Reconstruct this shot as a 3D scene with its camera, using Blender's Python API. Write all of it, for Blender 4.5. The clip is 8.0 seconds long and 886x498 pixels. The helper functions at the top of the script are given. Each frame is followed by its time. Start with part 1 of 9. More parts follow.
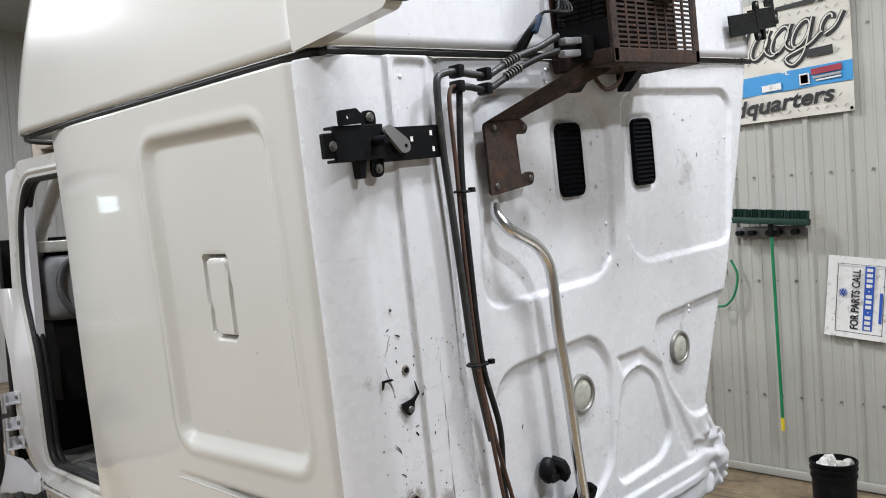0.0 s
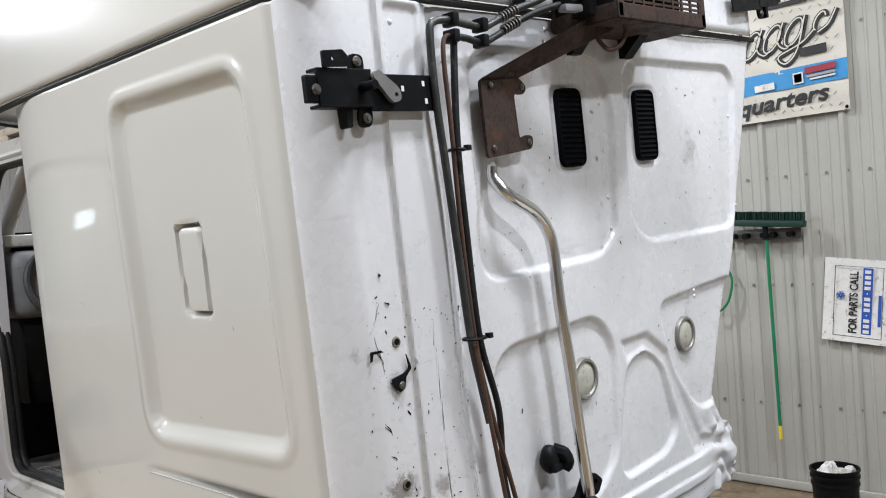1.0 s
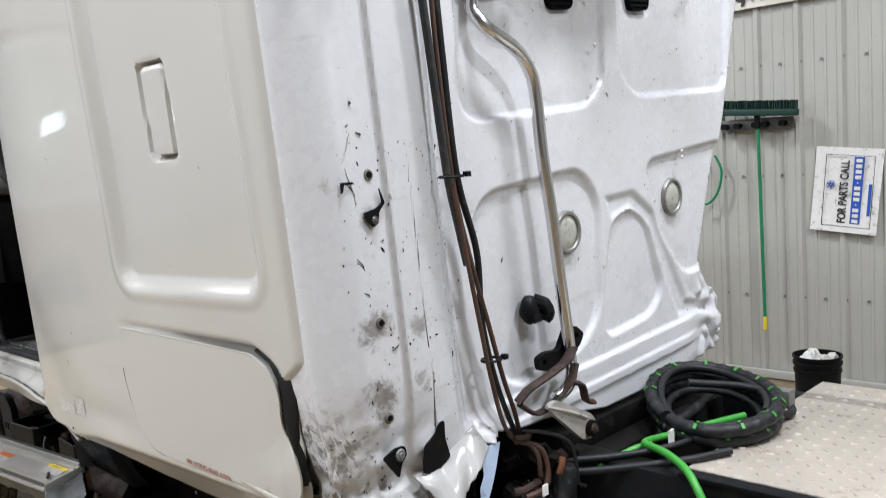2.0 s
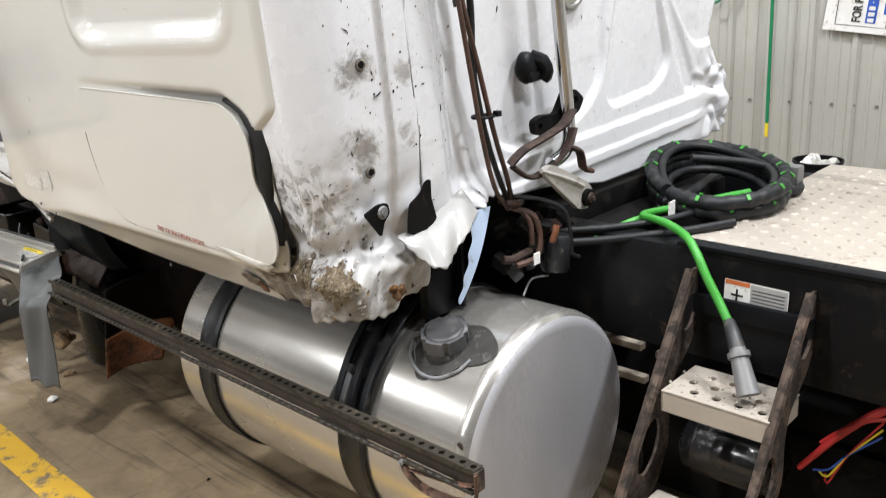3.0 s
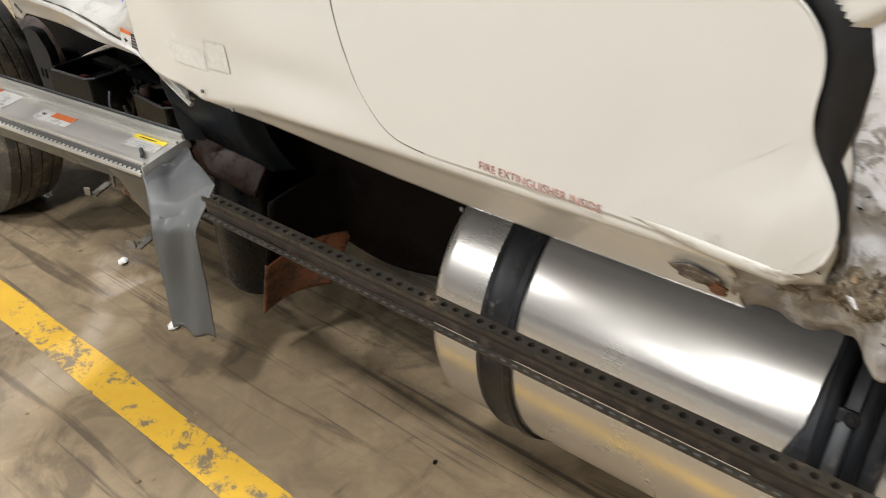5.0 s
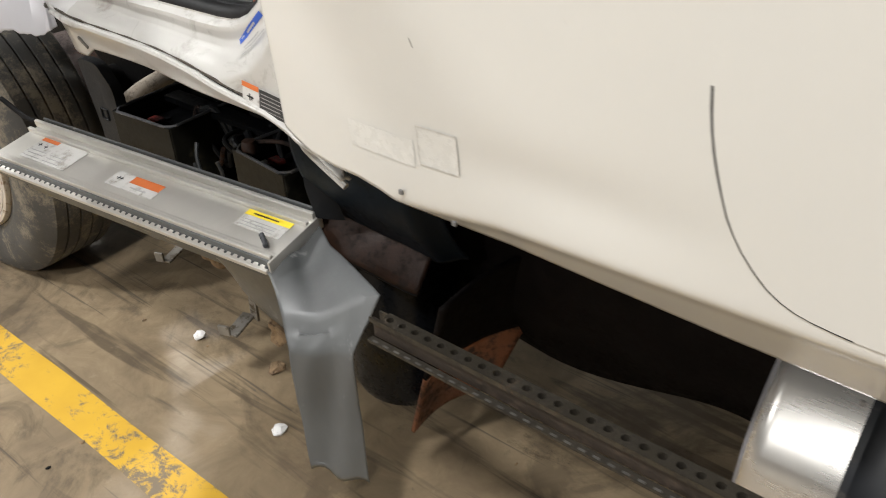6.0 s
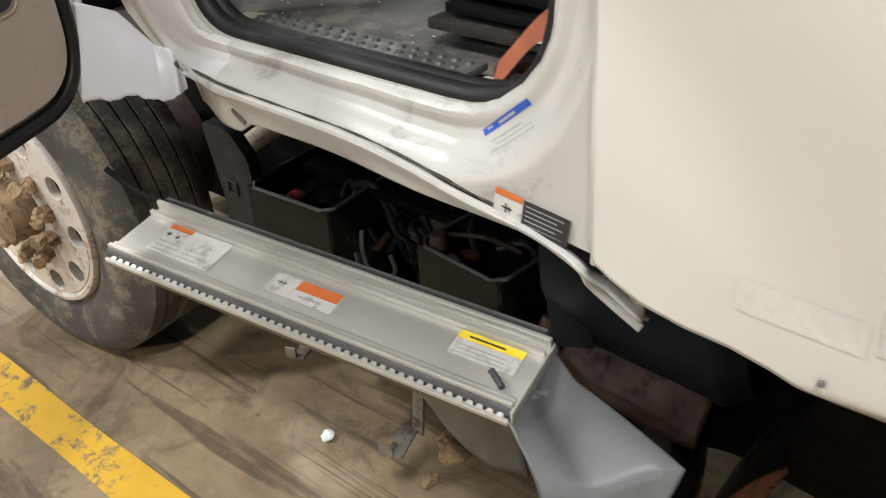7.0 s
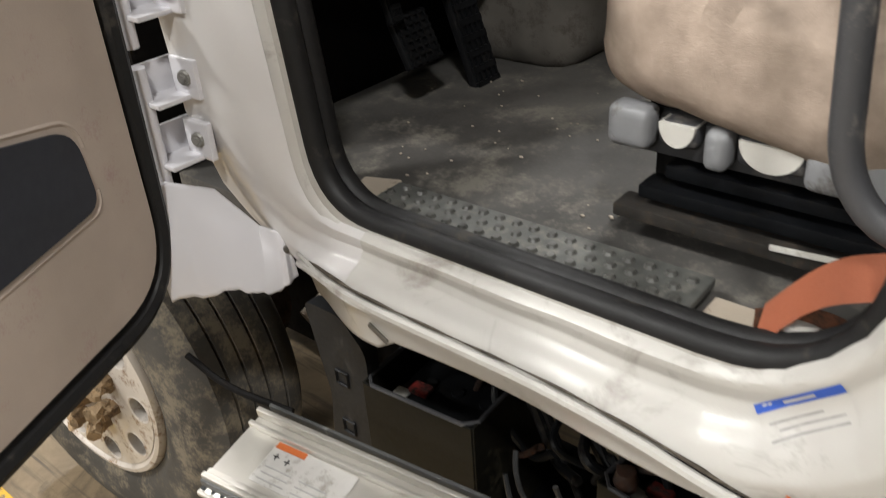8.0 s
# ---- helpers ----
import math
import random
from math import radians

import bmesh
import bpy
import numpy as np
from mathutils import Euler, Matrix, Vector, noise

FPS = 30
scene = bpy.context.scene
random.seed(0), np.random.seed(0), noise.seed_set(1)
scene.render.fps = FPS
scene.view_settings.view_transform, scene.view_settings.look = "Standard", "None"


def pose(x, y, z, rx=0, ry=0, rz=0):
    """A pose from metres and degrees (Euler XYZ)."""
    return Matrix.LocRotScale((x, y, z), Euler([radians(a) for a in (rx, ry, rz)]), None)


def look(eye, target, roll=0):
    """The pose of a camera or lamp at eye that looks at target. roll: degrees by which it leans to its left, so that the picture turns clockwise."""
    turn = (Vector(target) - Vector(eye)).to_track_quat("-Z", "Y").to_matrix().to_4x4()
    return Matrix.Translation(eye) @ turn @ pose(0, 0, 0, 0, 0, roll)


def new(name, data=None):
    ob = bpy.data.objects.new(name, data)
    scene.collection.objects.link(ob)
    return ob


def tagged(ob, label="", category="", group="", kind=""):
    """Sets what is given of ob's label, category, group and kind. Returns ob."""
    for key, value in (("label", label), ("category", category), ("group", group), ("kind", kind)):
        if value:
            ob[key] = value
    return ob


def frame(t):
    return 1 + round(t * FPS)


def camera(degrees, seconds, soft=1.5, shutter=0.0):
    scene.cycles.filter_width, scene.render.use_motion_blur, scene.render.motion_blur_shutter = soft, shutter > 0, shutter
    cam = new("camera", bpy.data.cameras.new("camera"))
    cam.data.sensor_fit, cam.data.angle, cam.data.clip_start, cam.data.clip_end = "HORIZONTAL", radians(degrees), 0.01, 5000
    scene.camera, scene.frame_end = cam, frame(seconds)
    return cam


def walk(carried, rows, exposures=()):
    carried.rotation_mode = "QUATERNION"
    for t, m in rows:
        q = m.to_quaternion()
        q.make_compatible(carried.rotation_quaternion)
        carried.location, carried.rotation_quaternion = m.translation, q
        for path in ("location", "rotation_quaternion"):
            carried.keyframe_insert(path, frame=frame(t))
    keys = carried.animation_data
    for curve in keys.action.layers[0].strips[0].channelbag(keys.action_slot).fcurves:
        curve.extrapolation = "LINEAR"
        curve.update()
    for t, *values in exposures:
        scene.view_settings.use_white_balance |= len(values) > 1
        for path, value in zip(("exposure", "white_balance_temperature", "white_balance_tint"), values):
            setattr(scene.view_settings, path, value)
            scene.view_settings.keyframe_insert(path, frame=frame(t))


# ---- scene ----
from mathutils.bvhtree import BVHTree

cam = camera(54.2, 8.0, soft=1.0, shutter=0.2)
PATH = [
    (0, (-1.374, -1.735, 2.246), (0.034, -0.318, 2.162), -3.7),
    (0.5, (-1.34, -1.641, 2.177), (0.086, -0.238, 2.148), -3.9),
    (1, (-1.262, -1.574, 2.082), (0.176, -0.184, 2.053), -3.8),
    (1.2, (-1.236, -1.553, 2.045), (0.204, -0.166, 1.998), -3.8),
    (2.3, (-1.157, -1.518, 1.798), (0.268, -0.152, 1.479), -3.7),
    (2.5, (-1.13, -1.501, 1.747), (0.284, -0.143, 1.351), -3.6),
    (3, (-1.075, -1.429, 1.662), (0.297, -0.106, 1.055), -3.2),
    (3.5, (-1.072, -1.216, 1.646), (0.249, 0.062, 0.857), -2.9),
    (4, (-1.109, -0.919, 1.69), (0.177, 0.312, 0.778), -2.8),
    (4.5, (-1.01, -0.522, 1.651), (0.254, 0.674, 0.666), -2.8),
    (5, (-0.943, -0.113, 1.635), (0.319, 1.061, 0.621), -2.8),
    (5.2, (-0.912, 0.051, 1.636), (0.343, 1.219, 0.605), -3.6),
    (6.3, (-0.763, 0.864, 1.623), (0.488, 1.99, 0.543), -3.3),
    (6.5, (-0.766, 0.987, 1.623), (0.492, 2.108, 0.545), -3.3),
    (7, (-0.74, 1.322, 1.64), (0.524, 2.428, 0.554), -3.3),
    (7.5, (-0.652, 1.593, 1.666), (0.618, 2.707, 0.596), -3.7),
    (8, (-0.557, 1.814, 1.733), (0.73, 2.958, 0.715), -4.2),
]
walk(cam, [(t, look(eye, target, roll)) for t, eye, target, roll in PATH], exposures=[(0.0, -0.15, 5850, 10), (1.2, -0.15, 5850, 10), (2.5, 0.12, 5750, 10), (3.0, 0.35, 6000, 10), (3.5, 0.5, 6200, 10), (5.0, 0.42, 6150, 10), (6.5, 0.36, 6150, 10), (8.0, 0.22, 6350, 10)])

# ---- world, light, exposure ----
world = bpy.data.worlds.new("hall_world")
scene.world = world
world.use_nodes = True
world.node_tree.nodes["Background"].inputs[0].default_value = (0.9, 0.95, 1.0, 1)
world.node_tree.nodes["Background"].inputs[1].default_value = 0.05
scene.view_settings.exposure = 0.0


# ---- helpers of this scene ----
WORLD_OF = {}


def thing(name, label, category, at=(0, 0, 0), group="", kind=""):
    ob = new(name)
    ob.empty_display_size = 0.1
    ob.matrix_basis = Matrix.Translation(at)
    WORLD_OF[ob] = Matrix.Translation(at)
    return tagged(ob, label, category, group, kind)


def hang(ob, parent, m):
    if parent is not None:
        ob.parent = parent
        ob.matrix_parent_inverse = WORLD_OF[parent].inverted()
    ob.matrix_basis = m
    WORLD_OF[ob] = m
    return ob


def part(name, bm, material, parent, label="", m=Matrix(), smooth=True, kind=""):
    me = bm
    if isinstance(bm, bmesh.types.BMesh):
        me = bpy.data.meshes.new(name)
        bm.to_mesh(me)
        bm.free()
    if material is not None and not me.materials:
        for mm in (material if isinstance(material, (list, tuple)) else [material]):
            me.materials.append(mm)
    if smooth:
        me.shade_smooth()
        me.set_sharp_from_angle(angle=radians(38))
    ob = hang(new(name, me), parent, m)
    return tagged(ob, label, "", "", kind)


def solo(name, bm, material, label, category, m=Matrix(), group="", kind="", smooth=True):
    ob = part(name, bm, material, None, "", m, smooth)
    return tagged(ob, label, category, group, kind)


def add_box(bm, c, s, bevel=0.0, m=Matrix(), seg=2):
    made = bmesh.ops.create_cube(bm, size=1.0, matrix=m @ Matrix.Translation(c) @ Matrix.Diagonal((*s, 1)))
    if bevel > 0:
        edges = list({e for v in made["verts"] for e in v.link_edges})
        bmesh.ops.bevel(bm, geom=edges, offset=bevel, segments=seg, affect="EDGES", profile=0.6)
    return made


def box(c, s, bevel=0.0, m=Matrix(), seg=2):
    bm = bmesh.new()
    add_box(bm, c, s, bevel, m, seg)
    return bm


def add_cyl(bm, p, q, r, r2=None, n=20, caps=True):
    p, q = Vector(p), Vector(q)
    d = q - p
    m = Matrix.Translation((p + q) / 2) @ d.to_track_quat("Z", "Y").to_matrix().to_4x4()
    bmesh.ops.create_cone(bm, cap_ends=caps, segments=n, radius1=r, radius2=r if r2 is None else r2, depth=d.length, matrix=m)


def cyl(p, q, r, r2=None, n=20):
    bm = bmesh.new()
    add_cyl(bm, p, q, r, r2, n)
    return bm


def spline(points, step=0.012):
    """A smooth run of points through the given ones."""
    P = [Vector(p) for p in points]
    P = [2 * P[0] - P[1]] + P + [2 * P[-1] - P[-2]]
    out = []
    for i in range(1, len(P) - 2):
        a, b, c, d = P[i - 1:i + 3]
        n = max(2, int((c - b).length / step))
        for k in range(n):
            t = k / n
            out.append(0.5 * ((2 * b) + (c - a) * t + (2 * a - 5 * b + 4 * c - d) * t * t + (3 * b - a - 3 * c + d) * t ** 3))
    out.append(P[-2].copy())
    return out


def add_tube(bm, pts, r, n=10, flat=1.0, caps=True):
    """A round (or flattened) section swept along points; r may be a function of the share 0..1."""
    up = Vector((0, 0, 1))
    rings = []
    side = None
    for i, p in enumerate(pts):
        d = (pts[min(i + 1, len(pts) - 1)] - pts[max(i - 1, 0)]).normalized()
        if side is None:
            side = d.cross(up)
            if side.length < 1e-3:
                side = d.cross(Vector((0, 1, 0)))
        side = (side - d * side.dot(d)).normalized()
        w = d.cross(side)
        rr = r(i / max(1, len(pts) - 1)) if callable(r) else r
        rings.append([bm.verts.new(p + side * (rr * math.cos(a)) + w * (rr * flat * math.sin(a))) for a in (2 * math.pi * k / n for k in range(n))])
    for a, b in zip(rings, rings[1:]):
        for k in range(n):
            bm.faces.new((a[k], a[(k + 1) % n], b[(k + 1) % n], b[k]))
    if caps:
        bm.faces.new(rings[0][::-1])
        bm.faces.new(rings[-1])


def tube(points, r, n=10, step=0.012, smooth=True, flat=1.0):
    bm = bmesh.new()
    add_tube(bm, spline(points, step) if smooth else [Vector(p) for p in points], r, n, flat)
    return bm


def rounded(poly, r, n=5):
    """A polygon (2D) with its corners rounded."""
    out = []
    N = len(poly)
    for i in range(N):
        p, a, b = Vector(poly[i]), Vector(poly[i - 1]), Vector(poly[(i + 1) % N])
        rr = r[i] if isinstance(r, (list, tuple)) else r
        da, db = (a - p), (b - p)
        rr = min(rr, da.length * 0.48, db.length * 0.48)
        p0, p1 = p + da.normalized() * rr, p + db.normalized() * rr
        for k in range(n + 1):
            t = k / n
            out.append(((1 - t) ** 2 * p0 + 2 * t * (1 - t) * p + t * t * p1)[:])
    return out


def add_plate(bm, poly, t, m=Matrix(), holes=()):
    """A flat plate of thickness t from a 2D outline, in the x-y plane of m, rising along z."""
    outer = [bm.verts.new(m @ Vector((x, y, 0))) for x, y in poly]
    edges = [bm.edges.new((outer[i], outer[(i + 1) % len(outer)])) for i in range(len(outer))]
    for h in holes:
        hv = [bm.verts.new(m @ Vector((x, y, 0))) for x, y in h]
        edges += [bm.edges.new((hv[i], hv[(i + 1) % len(hv)])) for i in range(len(hv))]
    res = bmesh.ops.triangle_fill(bm, use_beauty=True, use_dissolve=False, edges=edges)
    faces = [g for g in res["geom"] if isinstance(g, bmesh.types.BMFace)]
    ext = bmesh.ops.extrude_face_region(bm, geom=faces)
    d = m.to_3x3() @ Vector((0, 0, t))
    for g in ext["geom"]:
        if isinstance(g, bmesh.types.BMVert):
            g.co += d
    bmesh.ops.recalc_face_normals(bm, faces=bm.faces)


def plate(poly, t, m=Matrix(), holes=(), bevel=0.0):
    bm = bmesh.new()
    add_plate(bm, poly, t, m, holes)
    return bm


def circle(x, y, r, n=12):
    return [(x + r * math.cos(2 * math.pi * k / n), y + r * math.sin(2 * math.pi * k / n)) for k in range(n)]


def lathe(profile, n=48, m=Matrix()):
    """Turns a profile of (radius, height) about z."""
    bm = bmesh.new()
    rings = [[bm.verts.new(m @ Vector((r * math.cos(a), r * math.sin(a), h))) for a in (2 * math.pi * k / n for k in range(n))] if r > 1e-6 else [bm.verts.new(m @ Vector((0, 0, h)))] for r, h in profile]
    for a, b in zip(rings, rings[1:]):
        for k in range(n):
            if len(a) == 1 and len(b) == 1:
                continue
            if len(a) == 1:
                bm.faces.new((a[0], b[k], b[(k + 1) % n]))
            elif len(b) == 1:
                bm.faces.new((a[k], b[0], a[(k + 1) % n]))
            else:
                bm.faces.new((a[k], b[k], b[(k + 1) % n], a[(k + 1) % n]))
    bmesh.ops.recalc_face_normals(bm, faces=bm.faces)
    return bm


def sheet(nu, nv, fn, m=Matrix(), keep=None):
    """A surface fn(U, V) -> x, y, z on a grid of shares 0..1."""
    U, V = np.meshgrid(np.linspace(0, 1, nu + 1), np.linspace(0, 1, nv + 1), indexing="ij")
    x, y, z = fn(U, V)
    A = np.array(m)
    co = np.stack([np.broadcast_to(x, U.shape), np.broadcast_to(y, U.shape), np.broadcast_to(z, U.shape)], -1).reshape(-1, 3)
    co = co @ A[:3, :3].T + A[:3, 3]
    i = np.arange(nu)[:, None] * (nv + 1) + np.arange(nv)[None, :]
    f = np.stack([i, i + nv + 1, i + nv + 2, i + 1], -1)
    if keep is not None:
        f = f[keep(U[:-1, :-1] + 0.5 / nu, V[:-1, :-1] + 0.5 / nv)]
    me = bpy.data.meshes.new("sheet")
    me.from_pydata(co.tolist(), [], f.reshape(-1, 4).tolist())
    return me


def inside_distance(poly, X, Y):
    """Signed distance to a polygon's outline, positive inside."""
    P = np.array(poly, float)
    d = np.full(X.shape, 1e9)
    odd = np.zeros(X.shape, bool)
    for (x0, y0), (x1, y1) in zip(P, np.roll(P, -1, 0)):
        ex, ey = x1 - x0, y1 - y0
        t = np.clip(((X - x0) * ex + (Y - y0) * ey) / (ex * ex + ey * ey + 1e-12), 0, 1)
        d = np.minimum(d, np.hypot(X - x0 - t * ex, Y - y0 - t * ey))
        cross = (y0 > Y) != (y1 > Y)
        odd ^= cross & (X < (x1 - x0) * (Y - y0) / (y1 - y0 + 1e-12) + x0)
    return np.where(odd, d, -d)


def ease(a, b, x):
    t = np.clip((x - a) / (b - a), 0, 1)
    return t * t * (3 - 2 * t)


def press(poly, r, X, Y, width):
    """Share 0..1 of a pressed field with rounded corners; width: its sloping rim."""
    t = np.clip(inside_distance(rounded(poly, r), X, Y) / width + 0.5, 0, 1)
    return 0.75 * t + 0.25 * t * t * (3 - 2 * t)


def ripple(x, y, z, octaves=3):
    out = np.zeros(x.shape)
    flat = out.ravel()
    for k, (a, b, c) in enumerate(zip(x.ravel(), y.ravel(), z.ravel())):
        flat[k] = noise.fractal(Vector((a, b, c)), 1.0, 2.0, octaves)
    return flat.reshape(x.shape)


# ---- materials ----
def nodes_of(name):
    mt = bpy.data.materials.new(name)
    mt.use_nodes = True
    nt = mt.node_tree
    return mt, nt, nt.nodes["Principled BSDF"]


def link(nt, a, b):
    nt.links.new(a, b)


def coords(nt, kind="Object"):
    return nt.nodes.new("ShaderNodeTexCoord").outputs[kind]


def mapped(nt, src, scale=(1, 1, 1), rot=(0, 0, 0)):
    mp = nt.nodes.new("ShaderNodeMapping")
    mp.inputs["Scale"].default_value = scale
    mp.inputs["Rotation"].default_value = rot
    link(nt, src, mp.inputs["Vector"])
    return mp.outputs[0]


def noise_of(nt, src, scale, detail=4.0, rough=0.55, distort=0.0):
    n = nt.nodes.new("ShaderNodeTexNoise")
    n.inputs["Scale"].default_value = scale
    n.inputs["Detail"].default_value = detail
    n.inputs["Roughness"].default_value = rough
    n.inputs["Distortion"].default_value = distort
    link(nt, src, n.inputs["Vector"])
    return n.outputs["Fac"]


def ramp(nt, src, a, b, lo=0.0, hi=1.0):
    r = nt.nodes.new("ShaderNodeMapRange")
    r.inputs["From Min"].default_value, r.inputs["From Max"].default_value = a, b
    r.inputs["To Min"].default_value, r.inputs["To Max"].default_value = lo, hi
    link(nt, src, r.inputs["Value"])
    return r.outputs[0]


def times(nt, a, b, op="MULTIPLY"):
    n = nt.nodes.new("ShaderNodeMath")
    n.operation = op
    for k, v in enumerate((a, b)):
        if isinstance(v, (int, float)):
            n.inputs[k].default_value = v
        else:
            link(nt, v, n.inputs[k])
    return n.outputs[0]


def mix(nt, fac, a, b):
    n = nt.nodes.new("ShaderNodeMix")
    n.data_type = "RGBA"
    if isinstance(fac, (int, float)):
        n.inputs["Factor"].default_value = fac
    else:
        link(nt, fac, n.inputs["Factor"])
    for key, v in (("A", a), ("B", b)):
        s = [i for i in n.inputs if i.name == key and i.type == "RGBA"][0]
        if isinstance(v, (tuple, list)):
            s.default_value = (*v[:3], 1)
        else:
            link(nt, v, s)
    return [o for o in n.outputs if o.type == "RGBA"][0]


def bump(nt, bsdf, height, strength=0.3, distance=0.002):
    b = nt.nodes.new("ShaderNodeBump")
    b.inputs["Strength"].default_value = strength
    b.inputs["Distance"].default_value = distance
    link(nt, height, b.inputs["Height"])
    link(nt, b.outputs[0], bsdf.inputs["Normal"])


def surface(name, colour, rough=0.5, metal=0.0, vary=0.15, scale=6.0, dirt=None, dirt_share=0.0, grain=0.2, grain_scale=60.0, coat=0.0, rust=None, rust_share=0.0, spec=0.5, stretch=(1, 1, 1), depth=0.001):
    """A surface with broad and fine variation, dirt and rust in patches."""
    mt, nt, bs = nodes_of(name)
    c = mapped(nt, coords(nt), stretch)
    big = noise_of(nt, c, scale, 5)
    fine = noise_of(nt, c, grain_scale, 6, 0.65)
    lo = tuple(max(0, v * (1 - vary)) for v in colour)
    hi = tuple(min(1, v * (1 + vary)) for v in colour)
    col = mix(nt, ramp(nt, big, 0.3, 0.7), lo, hi)
    ro = ramp(nt, fine, 0.2, 0.8, max(0.02, rough - 0.08), min(1, rough + 0.1))
    if dirt is not None:
        spots = ramp(nt, times(nt, noise_of(nt, c, scale * 2.3, 8, 0.7), times(nt, fine, 0.35), "ADD"), 0.78 - dirt_share, 0.92 - dirt_share)
        col = mix(nt, spots, col, dirt)
        ro = times(nt, ro, times(nt, spots, 0.35), "ADD")
    if rust is not None:
        patch = ramp(nt, times(nt, noise_of(nt, c, scale * 1.4, 9, 0.75, 0.4), times(nt, fine, 0.3), "ADD"), 0.74 - rust_share, 0.84 - rust_share)
        rusty = mix(nt, fine, tuple(v * 0.45 for v in rust), tuple(min(1, v * 1.5) for v in rust))
        col = mix(nt, patch, col, rusty)
        ro = times(nt, ro, times(nt, patch, 0.4), "ADD")
        if metal > 0:
            link(nt, ramp(nt, patch, 0, 1, metal, 0.0), bs.inputs["Metallic"])
    link(nt, col, bs.inputs["Base Color"])
    link(nt, ro, bs.inputs["Roughness"])
    if not (rust is not None and metal > 0):
        bs.inputs["Metallic"].default_value = metal
    bs.inputs["Coat Weight"].default_value = coat
    bs.inputs["Coat Roughness"].default_value = 0.08
    bs.inputs["Specular IOR Level"].default_value = spec
    if grain > 0:
        bump(nt, bs, times(nt, fine, times(nt, big, 1.5), "ADD"), grain, depth)
    return mt


def car_paint(name, colour, grime, grime_share, rough=0.22, low=0.0, stains=()):
    """Old glossy paint: faint mottling, fine scratches, specks of dirt; grime gathers in patches on the lowest hand's width."""
    mt, nt, bs = nodes_of(name)
    c = coords(nt)
    big = noise_of(nt, c, 2.2, 4)
    fine = noise_of(nt, c, 90, 5, 0.7)
    scr = noise_of(nt, c, 11, 5, 0.6)
    specks = noise_of(nt, c, 46, 3, 0.5)
    col = mix(nt, ramp(nt, big, 0.3, 0.7), tuple(v * 0.95 for v in colour), tuple(min(1, v * 1.03) for v in colour))
    if low > 0:
        col = mix(nt, ramp(nt, noise_of(nt, c, 19, 8, 0.72, 0.4), 0.46, 0.70, 0, 0.10), col, tuple(v * 0.55 for v in colour))
        col = mix(nt, ramp(nt, noise_of(nt, mapped(nt, c, (2.5, 1, 0.6)), 6, 6, 0.65, 0.5), 0.50, 0.68, 0, 0.08), col, (0.36, 0.35, 0.36))
        col = mix(nt, ramp(nt, specks, 0.745, 0.78, 0, 0.5), col, (0.12, 0.10, 0.085))
    blot = times(nt, 0.0, 0.0)
    if grime_share > -0.3:
        blot = ramp(nt, noise_of(nt, c, 7, 9, 0.72, 0.6), 0.80 - grime_share, 0.98 - grime_share, 0, 0.75)
    if low > 0:
        sep = nt.nodes.new("ShaderNodeSeparateXYZ")
        link(nt, c, sep.inputs[0])
        hem = times(nt, ramp(nt, sep.outputs["Z"], low + 0.02, low + 0.22, 1, 0), ramp(nt, sep.outputs["X"], 0.36, 0.14, 0.2, 1))
        patch = ramp(nt, times(nt, noise_of(nt, c, 13, 8, 0.66, 0.6), times(nt, hem, 0.22), "ADD"), 0.62, 0.72)
        grime = mix(nt, ramp(nt, noise_of(nt, c, 15, 8, 0.75), 0.42, 0.6), (0.060, 0.044, 0.029), (0.19, 0.16, 0.125))
        rub = ramp(nt, times(nt, noise_of(nt, mapped(nt, c, (1, 1, 2.5)), 5, 8, 0.7, 0.5), times(nt, hem, 0.15), "ADD"), 0.60, 0.78, 0, 0.45)
        zone = times(nt, ramp(nt, sep.outputs["X"], 0.16, 0.06, 0, 1), times(nt, ramp(nt, sep.outputs["Z"], 1.06, 1.12, 0, 1), ramp(nt, sep.outputs["Z"], 1.36, 1.22, 0, 1)))
        marks = ramp(nt, times(nt, noise_of(nt, c, 12, 7, 0.66, 2.4), times(nt, zone, 0.14), "ADD"), 0.60, 0.655, 0, 0.9)
        bare = mix(nt, ramp(nt, noise_of(nt, c, 40, 6, 0.7, 1.0), 0.4, 0.62), (0.17, 0.165, 0.155), (0.46, 0.455, 0.45))
        col = mix(nt, times(nt, marks, zone), col, bare)
        blot = times(nt, blot, times(nt, times(nt, hem, 0.7), patch), "MAXIMUM")
        blot = times(nt, blot, rub, "MAXIMUM")
    for x, y, z, r, strong in stains:
        gap = nt.nodes.new("ShaderNodeVectorMath")
        gap.operation = "DISTANCE"
        link(nt, c, gap.inputs[0])
        gap.inputs[1].default_value = (x, y, z)
        near = times(nt, ramp(nt, gap.outputs["Value"], 0, r, 0.42, 0), noise_of(nt, c, 24, 8, 0.75, 0.6), "ADD")
        spot = times(nt, ramp(nt, near, 0.66, 0.84, 0, strong), ramp(nt, gap.outputs["Value"], r * 0.6, r, 1, 0))
        blot = times(nt, blot, spot, "MAXIMUM")
    if low > 0:
        dust = times(nt, times(nt, ramp(nt, sep.outputs["Z"], low + 0.10, low + 0.24, 1, 0), ramp(nt, sep.outputs["X"], 0.42, 0.30, 0, 1)), ramp(nt, noise_of(nt, c, 9, 7, 0.7, 0.8), 0.30, 0.62, 0.35, 0.95))
        col = mix(nt, dust, col, (0.33, 0.315, 0.29))
    col = mix(nt, blot, col, grime)
    link(nt, col, bs.inputs["Base Color"])
